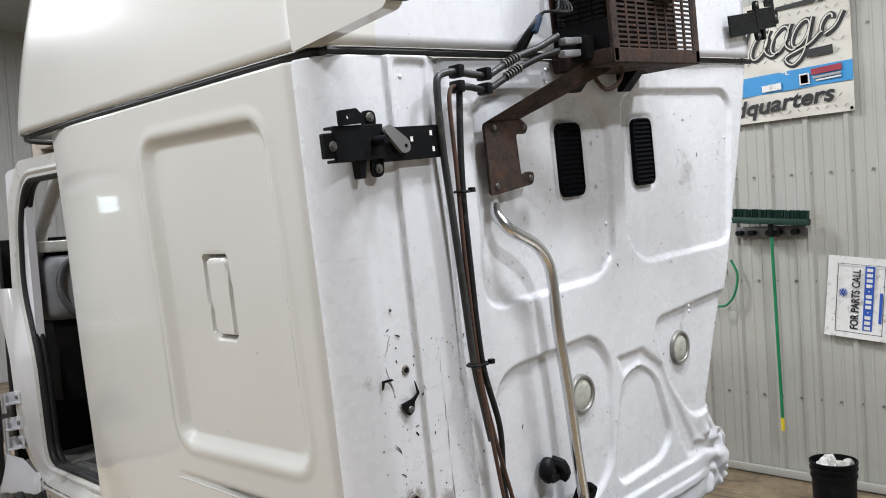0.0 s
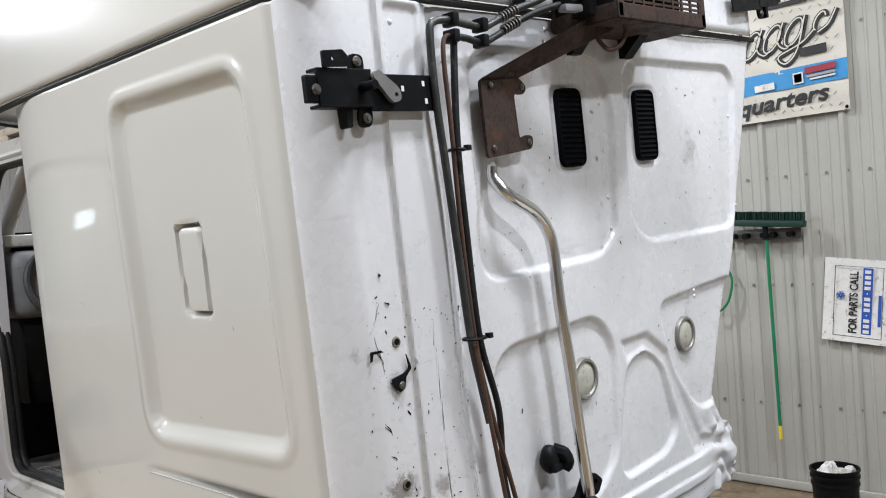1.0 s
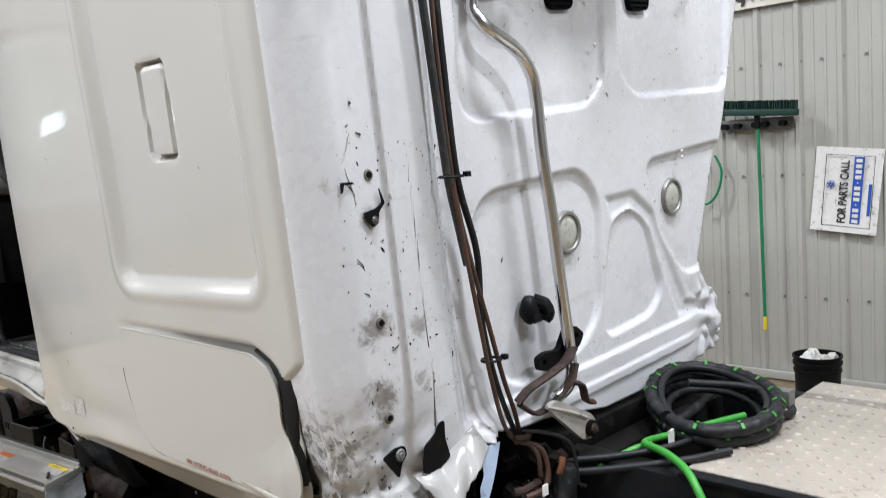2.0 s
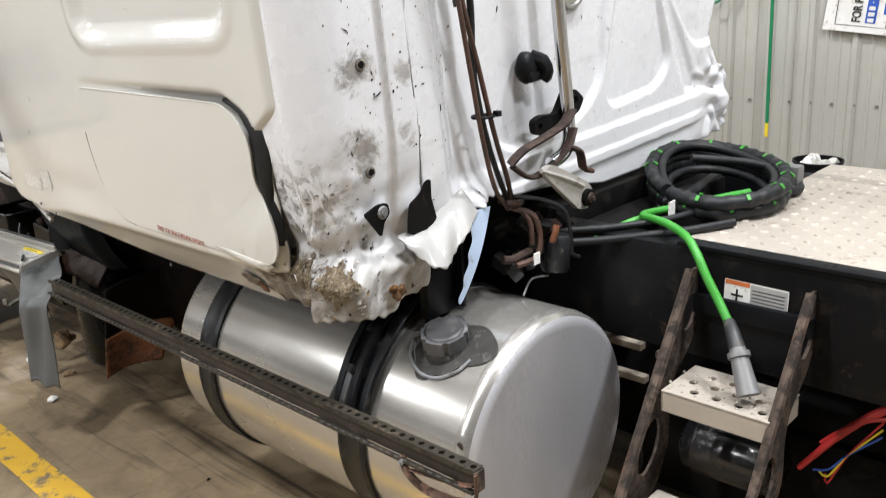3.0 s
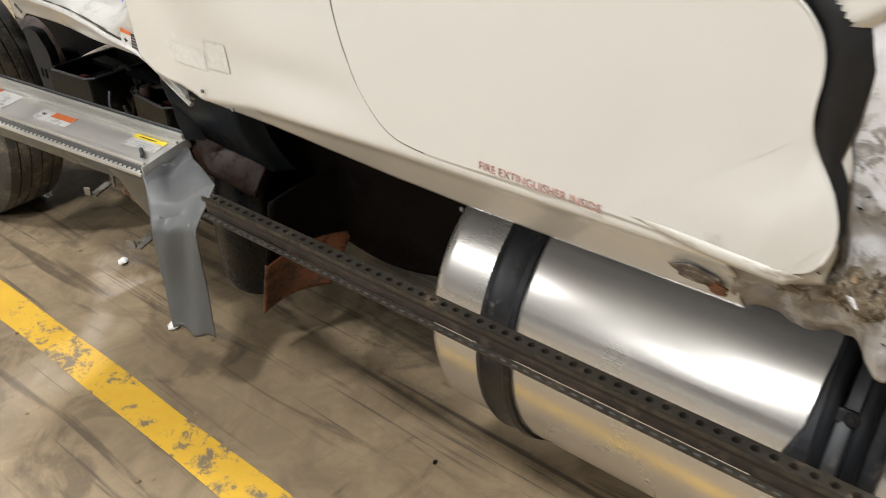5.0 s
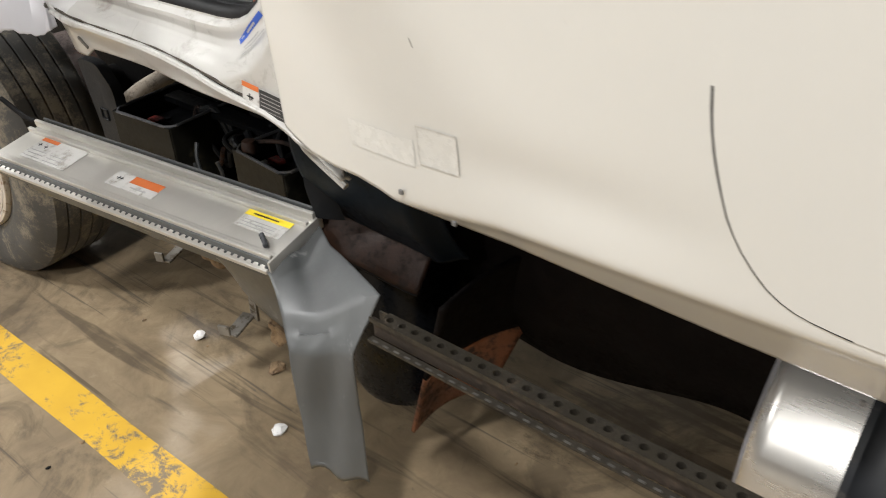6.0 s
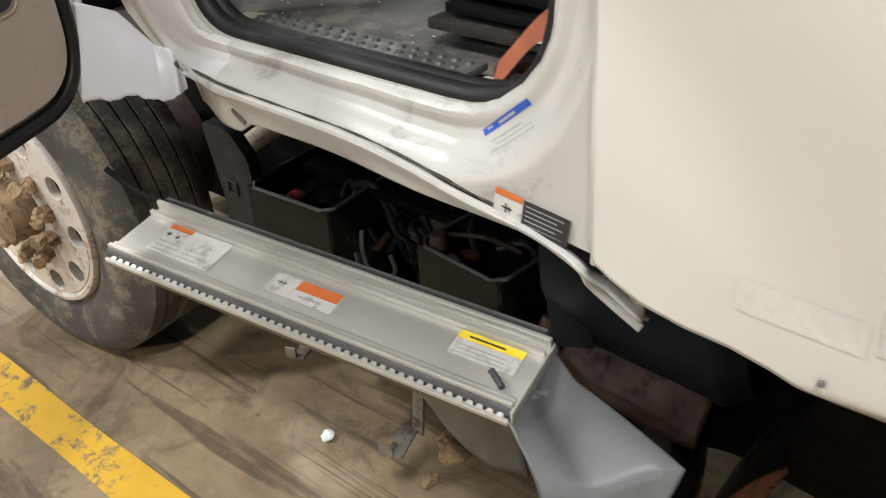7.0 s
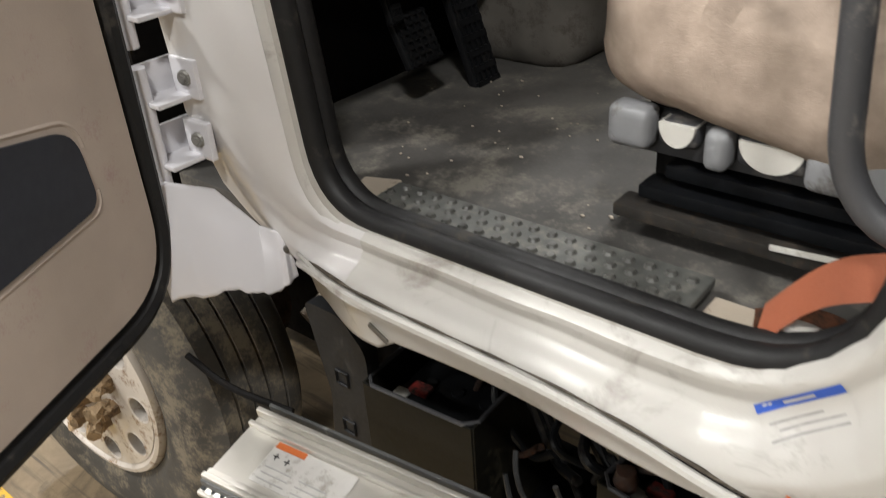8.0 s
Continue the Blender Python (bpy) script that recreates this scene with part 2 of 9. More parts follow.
    ro = times(nt, ramp(nt, scr, 0.35, 0.75, rough - 0.06, rough + 0.12), times(nt, blot, 0.45), "ADD")
    link(nt, ro, bs.inputs["Roughness"])
    bs.inputs["Coat Weight"].default_value = 0.45
    bs.inputs["Coat Roughness"].default_value = 0.10
    if low > 0:
        worn = ramp(nt, sep.outputs["Z"], low + 0.12, low + 0.30, 0.0, 1.0)
        link(nt, times(nt, worn, 0.45), bs.inputs["Coat Weight"])
        link(nt, times(nt, ro, ramp(nt, worn, 0, 1, 0.28, 0.0), "ADD"), bs.inputs["Roughness"])
    bump(nt, bs, noise_of(nt, c, 4.5, 2, 0.4), 0.10, 0.004)
    return mt


def concrete_floor():
    mt, nt, bs = nodes_of("concrete")
    c = coords(nt)
    big = noise_of(nt, c, 0.8, 6, 0.6, 0.5)
    mid = noise_of(nt, c, 4.5, 8, 0.68, 0.8)
    fine = noise_of(nt, c, 120, 6, 0.7)
    run = noise_of(nt, mapped(nt, c, (7.0, 0.55, 1)), 2.0, 7, 0.6, 0.7)
    thin = noise_of(nt, mapped(nt, c, (30.0, 0.8, 1), (0, 0, 0.06)), 1.0, 5, 0.6, 0.4)
    col = mix(nt, ramp(nt, mid, 0.32, 0.7), (0.165, 0.120, 0.070), (0.325, 0.250, 0.155))
    col = mix(nt, ramp(nt, big, 0.44, 0.68, 0, 0.75), col, (0.135, 0.10, 0.063))
    col = mix(nt, ramp(nt, run, 0.55, 0.63, 0, 0.7), col, (0.06, 0.044, 0.029))
    col = mix(nt, ramp(nt, thin, 0.61, 0.66, 0, 0.7), col, (0.05, 0.04, 0.03))
    col = mix(nt, ramp(nt, noise_of(nt, c, 2.2, 9, 0.7, 1.2), 0.54, 0.62, 0, 0.65), col, (0.075, 0.055, 0.034))
    col = mix(nt, ramp(nt, noise_of(nt, c, 9, 8, 0.75, 0.3), 0.60, 0.74, 0, 0.5), col, (0.37, 0.30, 0.205))
    col = mix(nt, ramp(nt, noise_of(nt, c, 28, 4, 0.6), 0.70, 0.76, 0, 0.7), col, (0.07, 0.055, 0.045))
    link(nt, col, bs.inputs["Base Color"])
    link(nt, ramp(nt, mid, 0.3, 0.7, 0.62, 0.36), bs.inputs["Roughness"])
    bump(nt, bs, times(nt, fine, times(nt, mid, 2.0), "ADD"), 0.35, 0.0015)
    return mt


def worn_yellow():
    mt, nt, bs = nodes_of("worn_yellow_paint")
    c = coords(nt)
    chips = ramp(nt, times(nt, noise_of(nt, c, 16, 9, 0.78, 0.4), times(nt, noise_of(nt, c, 3.0, 4), 0.35), "ADD"), 0.70, 0.77)
    shade = mix(nt, noise_of(nt, c, 8, 6), (0.50, 0.29, 0.02), (0.68, 0.42, 0.032))
    link(nt, mix(nt, chips, shade, (0.17, 0.13, 0.085)), bs.inputs["Base Color"])
    bs.inputs["Roughness"].default_value = 0.55
    bump(nt, bs, chips, 0.4, 0.001)
    return mt


def brushed(name, colour, rough, along, marks=0.3, body=1.0):
    """Bare aluminium, brushed along one axis, dulled in patches."""
    mt, nt, bs = nodes_of(name)
    c = coords(nt)
    line = noise_of(nt, mapped(nt, c, tuple(2.0 if k == along else 240.0 for k in range(3))), 1.0, 4, 0.6)
    big = noise_of(nt, c, 3.5, 6, 0.65, 0.6)
    spots = noise_of(nt, c, 26, 7, 0.7)
    col = mix(nt, ramp(nt, big, 0.35, 0.7), tuple(v * 0.86 for v in colour), colour)
    col = mix(nt, ramp(nt, spots, 0.64, 0.78, 0, marks), col, (0.16, 0.14, 0.11))
    link(nt, col, bs.inputs["Base Color"])
    bs.inputs["Metallic"].default_value = body
    link(nt, times(nt, ramp(nt, line, 0.3, 0.7, rough - 0.004, rough + 0.004), ramp(nt, noise_of(nt, c, 2.5, 1, 0.4), 0.35, 0.7, -0.03, 0.05), "ADD"), bs.inputs["Roughness"])
    return mt


def glow(name, colour, strength):
    mt, nt, bs = nodes_of(name)
    bs.inputs["Base Color"].default_value = (*colour, 1)
    bs.inputs["Emission Color"].default_value = (*colour, 1)
    bs.inputs["Emission Strength"].default_value = strength
    return mt


def sound_paint(name, colour, rough, stains=(), grime=(0.13, 0.09, 0.055)):
    """Sound glossy paint: faint broad mottling, dirt only in the given spots."""
    mt, nt, bs = nodes_of(name)
    c = coords(nt)
    col = mix(nt, ramp(nt, noise_of(nt, c, 1.3, 1, 0.3), 0.35, 0.65), tuple(v * 0.97 for v in colour), tuple(v * 1.02 for v in colour))
    for x, y, z, r, strong in stains:
        gap = nt.nodes.new("ShaderNodeVectorMath")
        gap.operation = "DISTANCE"
        link(nt, c, gap.inputs[0])
        gap.inputs[1].default_value = (x, y, z)
        near = times(nt, ramp(nt, gap.outputs["Value"], 0, r, 0.42, 0), noise_of(nt, c, 24, 8, 0.75, 0.6), "ADD")
        spot = times(nt, ramp(nt, near, 0.66, 0.84, 0, strong), ramp(nt, gap.outputs["Value"], r * 0.6, r, 1, 0))
        col = mix(nt, spot, col, grime)
    link(nt, col, bs.inputs["Base Color"])
    bs.inputs["Roughness"].default_value = rough
    bs.inputs["Coat Weight"].default_value = 0.7
    bs.inputs["Coat Roughness"].default_value = 0.035
    bump(nt, bs, noise_of(nt, c, 5.0, 2, 0.4), 0.06, 0.004)
    return mt


CREAM = sound_paint("cream_paint", (0.57, 0.56, 0.525), 0.25, ((0.03, 0.19, 0.975, 0.075, 0.8), (0.03, 0.27, 0.98, 0.05, 0.5)))
CREAM_FLAP = sound_paint("cream_flap_paint", (0.57, 0.56, 0.525), 0.25, ((0.03, 0.15, 1.02, 0.07, 0.5), (0.03, 0.30, 1.025, 0.06, 0.35)))
LIP_SOILED = surface("soiled_cream", (0.47, 0.45, 0.40), 0.4, 0, 0.08, 7, (0.16, 0.12, 0.075), 0.17, 0.2, 70, stretch=(1, 0.35, 1))
FENDER_WHITE = sound_paint("fender_paint", (0.60, 0.595, 0.625), 0.3, ((0.11, 2.74, 1.03, 0.05, 0.4), (0.11, 2.95, 0.96, 0.08, 0.4)))
# Base leans blue: the cooler light on the rear wall is put into the paint.
WHITE = car_paint("cool_white_paint", (0.64, 0.645, 0.67), (0.15, 0.12, 0.095), 0.0, 0.27, low=0.93, stains=((0.14, -0.03, 1.48, 0.09, 0.75), (0.15, -0.03, 1.30, 0.10, 0.8), (0.27, -0.03, 1.46, 0.06, 0.6), (0.27, -0.03, 1.32, 0.06, 0.6), (-0.06, 0.0, 1.37, 0.10, 0.7), (0.02, -0.03, 1.81, 0.05, 0.5), (0.14, -0.03, 1.73, 0.06, 0.5), (1.72, -0.03, 2.35, 0.14, 0.35), (0.60, -0.03, 2.275, 0.06, 0.5), (0.68, -0.03, 2.29, 0.05, 0.45), (0.40, -0.09, 1.02, 0.09, 0.7), (0.05, 0.14, 1.02, 0.10, 0.95), (0.05, 0.20, 1.01, 0.08, 0.95), (0.09, 0.05, 1.03, 0.06, 0.8), (0.25, -0.03, 1.03, 0.035, 0.6)))
# Base about half the sheet's white to offset the lamp above; grime patches are dirt.
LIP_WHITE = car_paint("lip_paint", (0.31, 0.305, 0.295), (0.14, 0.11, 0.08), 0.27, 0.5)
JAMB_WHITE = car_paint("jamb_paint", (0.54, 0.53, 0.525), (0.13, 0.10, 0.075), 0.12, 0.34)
GAP_DIRT = surface("gap_dirt", (0.045, 0.036, 0.027), 0.9, 0, 0.5, 20, (0.10, 0.085, 0.065), 0.10, 0.5, 120)
# Base cut to offset strong light from overhead; grime and scuffs are wear.
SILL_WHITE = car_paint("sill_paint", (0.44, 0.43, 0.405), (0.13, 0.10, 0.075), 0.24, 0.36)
CONCRETE = concrete_floor()
YELLOW = worn_yellow()
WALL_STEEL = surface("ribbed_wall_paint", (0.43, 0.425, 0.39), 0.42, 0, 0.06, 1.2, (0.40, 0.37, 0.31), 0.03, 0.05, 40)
# Wall tones steer light: the pale one lifts tank reflections, the dark one cuts bounce.
BOUNCE_WALL = surface("bounce_wall", (0.62, 0.615, 0.58), 0.5, 0, 0.08, 1.0)
DIM_WALL = surface("low_bounce_wall", (0.34, 0.34, 0.33), 0.5, 0, 0.08, 1.0)
CEILING = surface("ceiling_liner", (0.30, 0.31, 0.31), 0.7, 0, 0.1, 0.8)
BLACK_PLASTIC = surface("black_plastic", (0.007, 0.0075, 0.0085), 0.42, 0, 0.25, 8, (0.018, 0.017, 0.016), 0.03, 0.15, 140, spec=0.12)
VENT_BLACK = surface("vent_black", (0.004, 0.0045, 0.006), 0.7, 0, 0.2, 8, None, 0, 0.1, 140, spec=0.05)
BLACK_STEEL = surface("black_steel", (0.005, 0.0055, 0.0065), 0.42, 0, 0.3, 5, (0.012, 0.0105, 0.009), 0.05, 0.25, 90, rust=(0.05, 0.025, 0.015), rust_share=-0.08, spec=0.10)
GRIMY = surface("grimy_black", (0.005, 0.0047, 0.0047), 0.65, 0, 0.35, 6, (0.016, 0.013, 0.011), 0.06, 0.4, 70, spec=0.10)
RUST = surface("rusted_steel", (0.036, 0.021, 0.016), 0.7, 0, 0.35, 9, (0.02, 0.016, 0.014), 0.12, 0.5, 110, rust=(0.07, 0.032, 0.018), rust_share=0.04, spec=0.3)
LITTER = surface("leaf_litter", (0.105, 0.078, 0.046), 0.95, 0, 0.5, 60, (0.22, 0.185, 0.135), 0.12, 0.8, 160, depth=0.004)
MUD_GREY = surface("scraped_grey", (0.10, 0.085, 0.07), 0.8, 0, 0.4, 30, (0.30, 0.27, 0.23), 0.12, 0.5, 120)
RUST_ORANGE = surface("orange_rust", (0.15, 0.054, 0.022), 0.6, 0, 0.4, 9, (0.05, 0.03, 0.022), 0.14, 0.6, 90)
GALV = surface("zinc_bar", (0.050, 0.043, 0.032), 0.42, 0.5, 0.3, 8, (0.030, 0.025, 0.018), 0.16, 0.3, 120, rust=(0.075, 0.050, 0.028), rust_share=0.02)
BAR_FACE = surface("oily_rust", (0.022, 0.016, 0.012), 0.5, 0.1, 0.4, 12, (0.05, 0.034, 0.022), 0.08, 0.4, 120)
ALU = brushed("brushed_aluminium", (0.60, 0.58, 0.545), 0.24, 1, 0.10, 0.80)
ALU_END = surface("dull_aluminium", (0.44, 0.44, 0.465), 0.40, 0.5, 0.10, 4, (0.34, 0.335, 0.34), 0.06, 0.10, 90, stretch=(1, 1, 0.35))
ALU_STEP = brushed("step_aluminium", (0.63, 0.61, 0.565), 0.42, 1, 0.3, 0.6)
ALU_DECK = surface("deck_aluminium", (0.40, 0.36, 0.31), 0.5, 0.35, 0.1, 4, (0.22, 0.18, 0.14), 0.04, 0.2, 80)
CHROME = brushed("bright_steel_tube", (0.74, 0.74, 0.75), 0.20, 2, 0.08)
STRAP_BLACK = surface("strap_rubber", (0.009, 0.010, 0.012), 0.40, 0, 0.3, 10, (0.06, 0.053, 0.045), 0.05, 0.2, 100, spec=0.3)
TYRE = surface("tyre_rubber", (0.060, 0.057, 0.052), 0.75, 0, 0.3, 5, (0.19, 0.165, 0.125), 0.12, 0.4, 120)
RIM = surface("wheel_paint", (0.62, 0.58, 0.53), 0.4, 0.2, 0.08, 7, (0.26, 0.17, 0.10), 0.07, 0.2, 60, rust=(0.22, 0.10, 0.045), rust_share=-0.04)
MUD_PALE = surface("pale_mud", (0.36, 0.26, 0.155), 0.95, 0, 0.35, 30, (0.14, 0.10, 0.06), 0.08, 0.8, 120, depth=0.003)
MUD = surface("caked_mud", (0.23, 0.155, 0.085), 0.95, 0, 0.35, 22, (0.09, 0.06, 0.04), 0.1, 0.8, 90, depth=0.004)
SHEET_GREY = surface("grey_plastic_sheet", (0.080, 0.083, 0.083), 0.40, 0, 0.25, 6, (0.26, 0.26, 0.255), -0.01, 0.25, 60, stretch=(1, 1, 0.4))
SEAL = surface("door_seal_rubber", (0.010, 0.010, 0.0105), 0.55, 0, 0.2, 6, (0.05, 0.045, 0.038), 0.02, 0.2, 90, spec=0.3)
FABRIC = surface("seat_plush", (0.33, 0.265, 0.215), 0.95, 0, 0.16, 30, None, 0, 0.6, 420, spec=0.2, depth=0.002)
FLOOR_MAT = surface("rubber_floor", (0.058, 0.055, 0.051), 0.75, 0, 0.45, 4, (0.14, 0.13, 0.112), 0.10, 0.3, 150)
TAN_TRIM = surface("tan_trim", (0.36, 0.31, 0.25), 0.8, 0, 0.12, 6, (0.15, 0.12, 0.10), 0.05, 0.3, 180)
DOOR_TRIM = surface("door_trim", (0.38, 0.32, 0.275), 0.8, 0, 0.1, 5, (0.36, 0.26, 0.24), 0.02, 0.35, 330)
DARK_TRIM = surface("dark_trim", (0.018, 0.021, 0.030), 0.6, 0, 0.15, 9)
MAT_RUBBER = surface("step_mat_rubber", (0.062, 0.064, 0.060), 0.6, 0, 0.4, 14, (0.14, 0.135, 0.12), 0.08, 0.4, 120)
MAT_STUD = surface("worn_stud", (0.060, 0.060, 0.056), 0.35, 0, 0.4, 40)
BRACKET_RUST = surface("bracket_rust", (0.10, 0.052, 0.032), 0.65, 0, 0.4, 14, (0.035, 0.022, 0.016), 0.15, 0.5, 90, rust=(0.20, 0.085, 0.035), rust_share=0.0, spec=0.3)
LADDER_RUST = surface("ladder_rust", (0.070, 0.050, 0.038), 0.7, 0, 0.5, 10, (0.024, 0.019, 0.016), 0.18, 0.6, 80, rust=(0.15, 0.070, 0.032), rust_share=-0.02, spec=0.3)
GREY_PLASTIC = surface("grey_plastic", (0.20, 0.205, 0.215), 0.5, 0, 0.1, 7, (0.1, 0.09, 0.08), 0.03, 0.1, 150)
DARK_GREY = surface("dark_grey_plastic", (0.045, 0.046, 0.050), 0.5, 0, 0.12, 7, (0.14, 0.13, 0.12), 0.03, 0.1, 150)
LIGHT_PLASTIC = surface("pale_plastic", (0.56, 0.55, 0.51), 0.45, 0, 0.06, 8, (0.3, 0.28, 0.24), 0.03, 0.05, 100)
ORANGE_STRAP = surface("orange_webbing", (0.24, 0.068, 0.030), 0.8, 0, 0.12, 12, None, 0, 0.4, 260)
PAPER_WORN = surface("worn_label", (0.50, 0.49, 0.47), 0.5, 0, 0.12, 14, (0.28, 0.26, 0.23), 0.08, 0.05, 60)
PAPER = surface("white_label", (0.74, 0.73, 0.71), 0.5, 0, 0.05, 9, (0.35, 0.32, 0.28), 0.05, 0.05, 60)
ORANGE = surface("label_orange", (0.52, 0.13, 0.03), 0.5, 0, 0.1, 14)
YELLOW_LABEL = surface("label_yellow", (0.80, 0.62, 0.03), 0.5, 0, 0.08, 14)
BLUE_LABEL = surface("label_blue", (0.03, 0.09, 0.42), 0.5, 0, 0.1, 14)
INK = surface("label_ink", (0.02, 0.02, 0.022), 0.5, 0, 0.1, 14)
INK_FAINT = surface("faint_print", (0.27, 0.265, 0.255), 0.5, 0, 0.3, 60)
INK_GREY = surface("label_grey", (0.34, 0.335, 0.33), 0.5, 0, 0.1, 14)
RED_INK = surface("red_lettering", (0.40, 0.17, 0.14), 0.5, 0, 0.2, 40)
GREEN = surface("green_hose", (0.04, 0.25, 0.025), 0.45, 0, 0.12, 9, (0.2, 0.2, 0.12), 0.02, 0.1, 90)
GREEN_DARK = surface("green_broom", (0.004, 0.030, 0.020), 0.55, 0, 0.15, 9)
GREEN_POLE = surface("green_pole", (0.02, 0.21, 0.09), 0.4, 0, 0.08, 9)
HOSE_BLACK = surface("black_hose", (0.010, 0.011, 0.0125), 0.5, 0, 0.25, 12, (0.06, 0.055, 0.05), 0.03, 0.3, 120, spec=0.3)
HOSE_BROWN = surface("rusty_pipe", (0.06, 0.028, 0.017), 0.6, 0, 0.35, 14, (0.05, 0.04, 0.034), 0.08, 0.4, 120)
HOSE_GREY = surface("grey_pipe", (0.036, 0.038, 0.04), 0.42, 0.3, 0.2, 12, (0.08, 0.07, 0.06), 0.06, 0.2, 120)
RED = surface("red_lever", (0.42, 0.022, 0.022), 0.45, 0, 0.15, 9)
DEEP_BLUE = surface("deep_blue_plastic", (0.0055, 0.0085, 0.0125), 0.40, 0, 0.3, 5, (0.010, 0.0105, 0.011), 0.05, 0.2, 60, spec=0.08)
# Near-black brown that carries the deep shade under the cab.
UNDERCAB_BROWN = surface("undercab_brown", (0.0035, 0.0027, 0.0026), 0.6, 0, 0.4, 8, (0.007, 0.0052, 0.0045), 0.10, 0.5, 70, rust=(0.016, 0.008, 0.006), rust_share=-0.08, spec=0.05)
TANK_BLACK = surface("glossy_black_enamel", (0.010, 0.010, 0.011), 0.16, 0, 0.3, 6, (0.03, 0.027, 0.024), 0.05, 0.15, 50, spec=0.5)
CLUMP_RUST = surface("crumbling_rust", (0.22, 0.105, 0.030), 0.9, 0, 0.5, 40, (0.06, 0.035, 0.02), 0.2, 0.7, 120)
GLOSS_BLACK = surface("gloss_black_plastic", (0.004, 0.0045, 0.0055), 0.28, 0, 0.3, 6, (0.010, 0.009, 0.008), 0.02, 0.1, 80, spec=0.15)
WET_RUST = surface("wet_rust", (0.024, 0.012, 0.0075), 0.42, 0, 0.4, 12, (0.010, 0.007, 0.0055), 0.12, 0.5, 70, spec=0.12)
RAIL_DIRT = surface("rail_dirt", (0.010, 0.008, 0.006), 0.8, 0, 0.5, 20, (0.035, 0.026, 0.018), 0.10, 0.5, 90)
STRAW = surface("straw_padding", (0.13, 0.10, 0.06), 0.95, 0, 0.4, 30)
DULL_RED = surface("dull_red_plastic", (0.16, 0.016, 0.012), 0.5, 0, 0.4, 30, (0.03, 0.02, 0.018), 0.15, 0.3, 90)
BRACKET_DUST = surface("dusty_bracket", (0.20, 0.185, 0.16), 0.6, 0.3, 0.3, 14, (0.09, 0.07, 0.045), 0.10, 0.4, 90)
TRAY = surface("tray_black", (0.0085, 0.0083, 0.0065), 0.42, 0, 0.4, 7, (0.030, 0.027, 0.018), 0.05, 0.3, 70, spec=0.18)
TUNNEL = surface("tunnel_carpet", (0.10, 0.092, 0.08), 0.95, 0, 0.2, 8, (0.06, 0.05, 0.042), 0.08, 0.4, 300)
PLUG_GREY = surface("plug_grey", (0.16, 0.16, 0.16), 0.45, 0.2, 0.12, 12)
BLUE_SHEET = surface("pale_blue_metal", (0.42, 0.52, 0.68), 0.4, 0, 0.1, 9, (0.2, 0.18, 0.15), 0.03)
LENS = surface("lamp_lens", (0.42, 0.42, 0.37), 0.18, 0, 0.12, 18, (0.2, 0.19, 0.15), 0.08, 0.1, 70, coat=0.5)
BOLT_STEEL = surface("bolt_steel", (0.12, 0.115, 0.105), 0.4, 0.5, 0.3, 40)
GREY_RING = surface("lamp_ring", (0.22, 0.215, 0.20), 0.4, 0.3, 0.15, 20)
WEDGE = surface("vinyl_banner", (0.64, 0.61, 0.54), 0.45, 0, 0.05, 2, (0.4, 0.37, 0.31), 0.02)
BANNER_BLUE = surface("banner_blue", (0.05, 0.27, 0.58), 0.45, 0, 0.08, 5)
BANNER_RED = surface("banner_red", (0.30, 0.03, 0.05), 0.45, 0, 0.08, 5)
LAMP_GLOW = glow("panel_light", (1.0, 0.97, 0.92), 9.0)
DAY_PANE = glow("daylight_pane", (0.95, 0.98, 1.0), 6.0)

# ---- the hall ----
def basis(origin, right, up):
    """A pose whose x runs along right and y along up."""
    r, u = Vector(right).normalized(), Vector(up)
    u = (u - r * u.dot(r)).normalized()
    n = r.cross(u)
    return Matrix(((r.x, u.x, n.x, origin[0]), (r.y, u.y, n.y, origin[1]), (r.z, u.z, n.z, origin[2]), (0, 0, 0, 1)))


floor = solo("floor", sheet(90, 60, lambda u, v: (-18 + u * 23.3, -9 + v * 22, -0.0 * u)), CONCRETE, "stained tan concrete workshop floor with drag marks", "floor", kind="structure")
floor.modifiers.new("depth", "SOLIDIFY").thickness = 0.05
floor.modifiers["depth"].offset = -1.0
stripe = solo("trim_floor_stripe", sheet(3, 300, lambda u, v: (-0.182 + 0.118 * u + 0.003 * np.sin(v * 60) + 0.002 * np.sin(v * 173 + u * 3), -8.9 + v * 20.5, 0.003 + 0 * u)), YELLOW, "worn chipped yellow stripe painted on the concrete floor", "floor stripe", kind="structure")


def ribbed(length, height, pitch=0.30):
    """Steel cladding: flat pans between raised ribs, upright, in the x-z plane, ribs towards -y."""
    xs, n = [], int(length / pitch)
    for k in range(n + 1):
        x = k * pitch
        xs += [(x, 0.0), (x + 0.016, 0.022), (x + 0.046, 0.022), (x + 0.062, 0.0), (x + 0.125, 0.0), (x + 0.131, 0.005), (x + 0.145, 0.005), (x + 0.151, 0.0), (x + 0.21, 0.0), (x + 0.216, 0.005), (x + 0.23, 0.005), (x + 0.236, 0.0)]
    bm = bmesh.new()
    rows = [[bm.verts.new((x, -d, z)) for x, d in xs] for z in (0.0, height)]
    back = [[bm.verts.new((x, 0.12, z)) for x in (xs[0][0], xs[-1][0])] for z in (0.0, height)]
    for k in range(len(xs) - 1):
        bm.faces.new((rows[0][k], rows[0][k + 1], rows[1][k + 1], rows[1][k]))
    bm.faces.new((back[0][1], back[0][0], back[1][0], back[1][1]))
    bm.faces.new((rows[0][0], rows[1][0], back[1][0], back[0][0]))
    bm.faces.new((rows[0][-1], back[0][1], back[1][1], rows[1][-1]))
    return bm


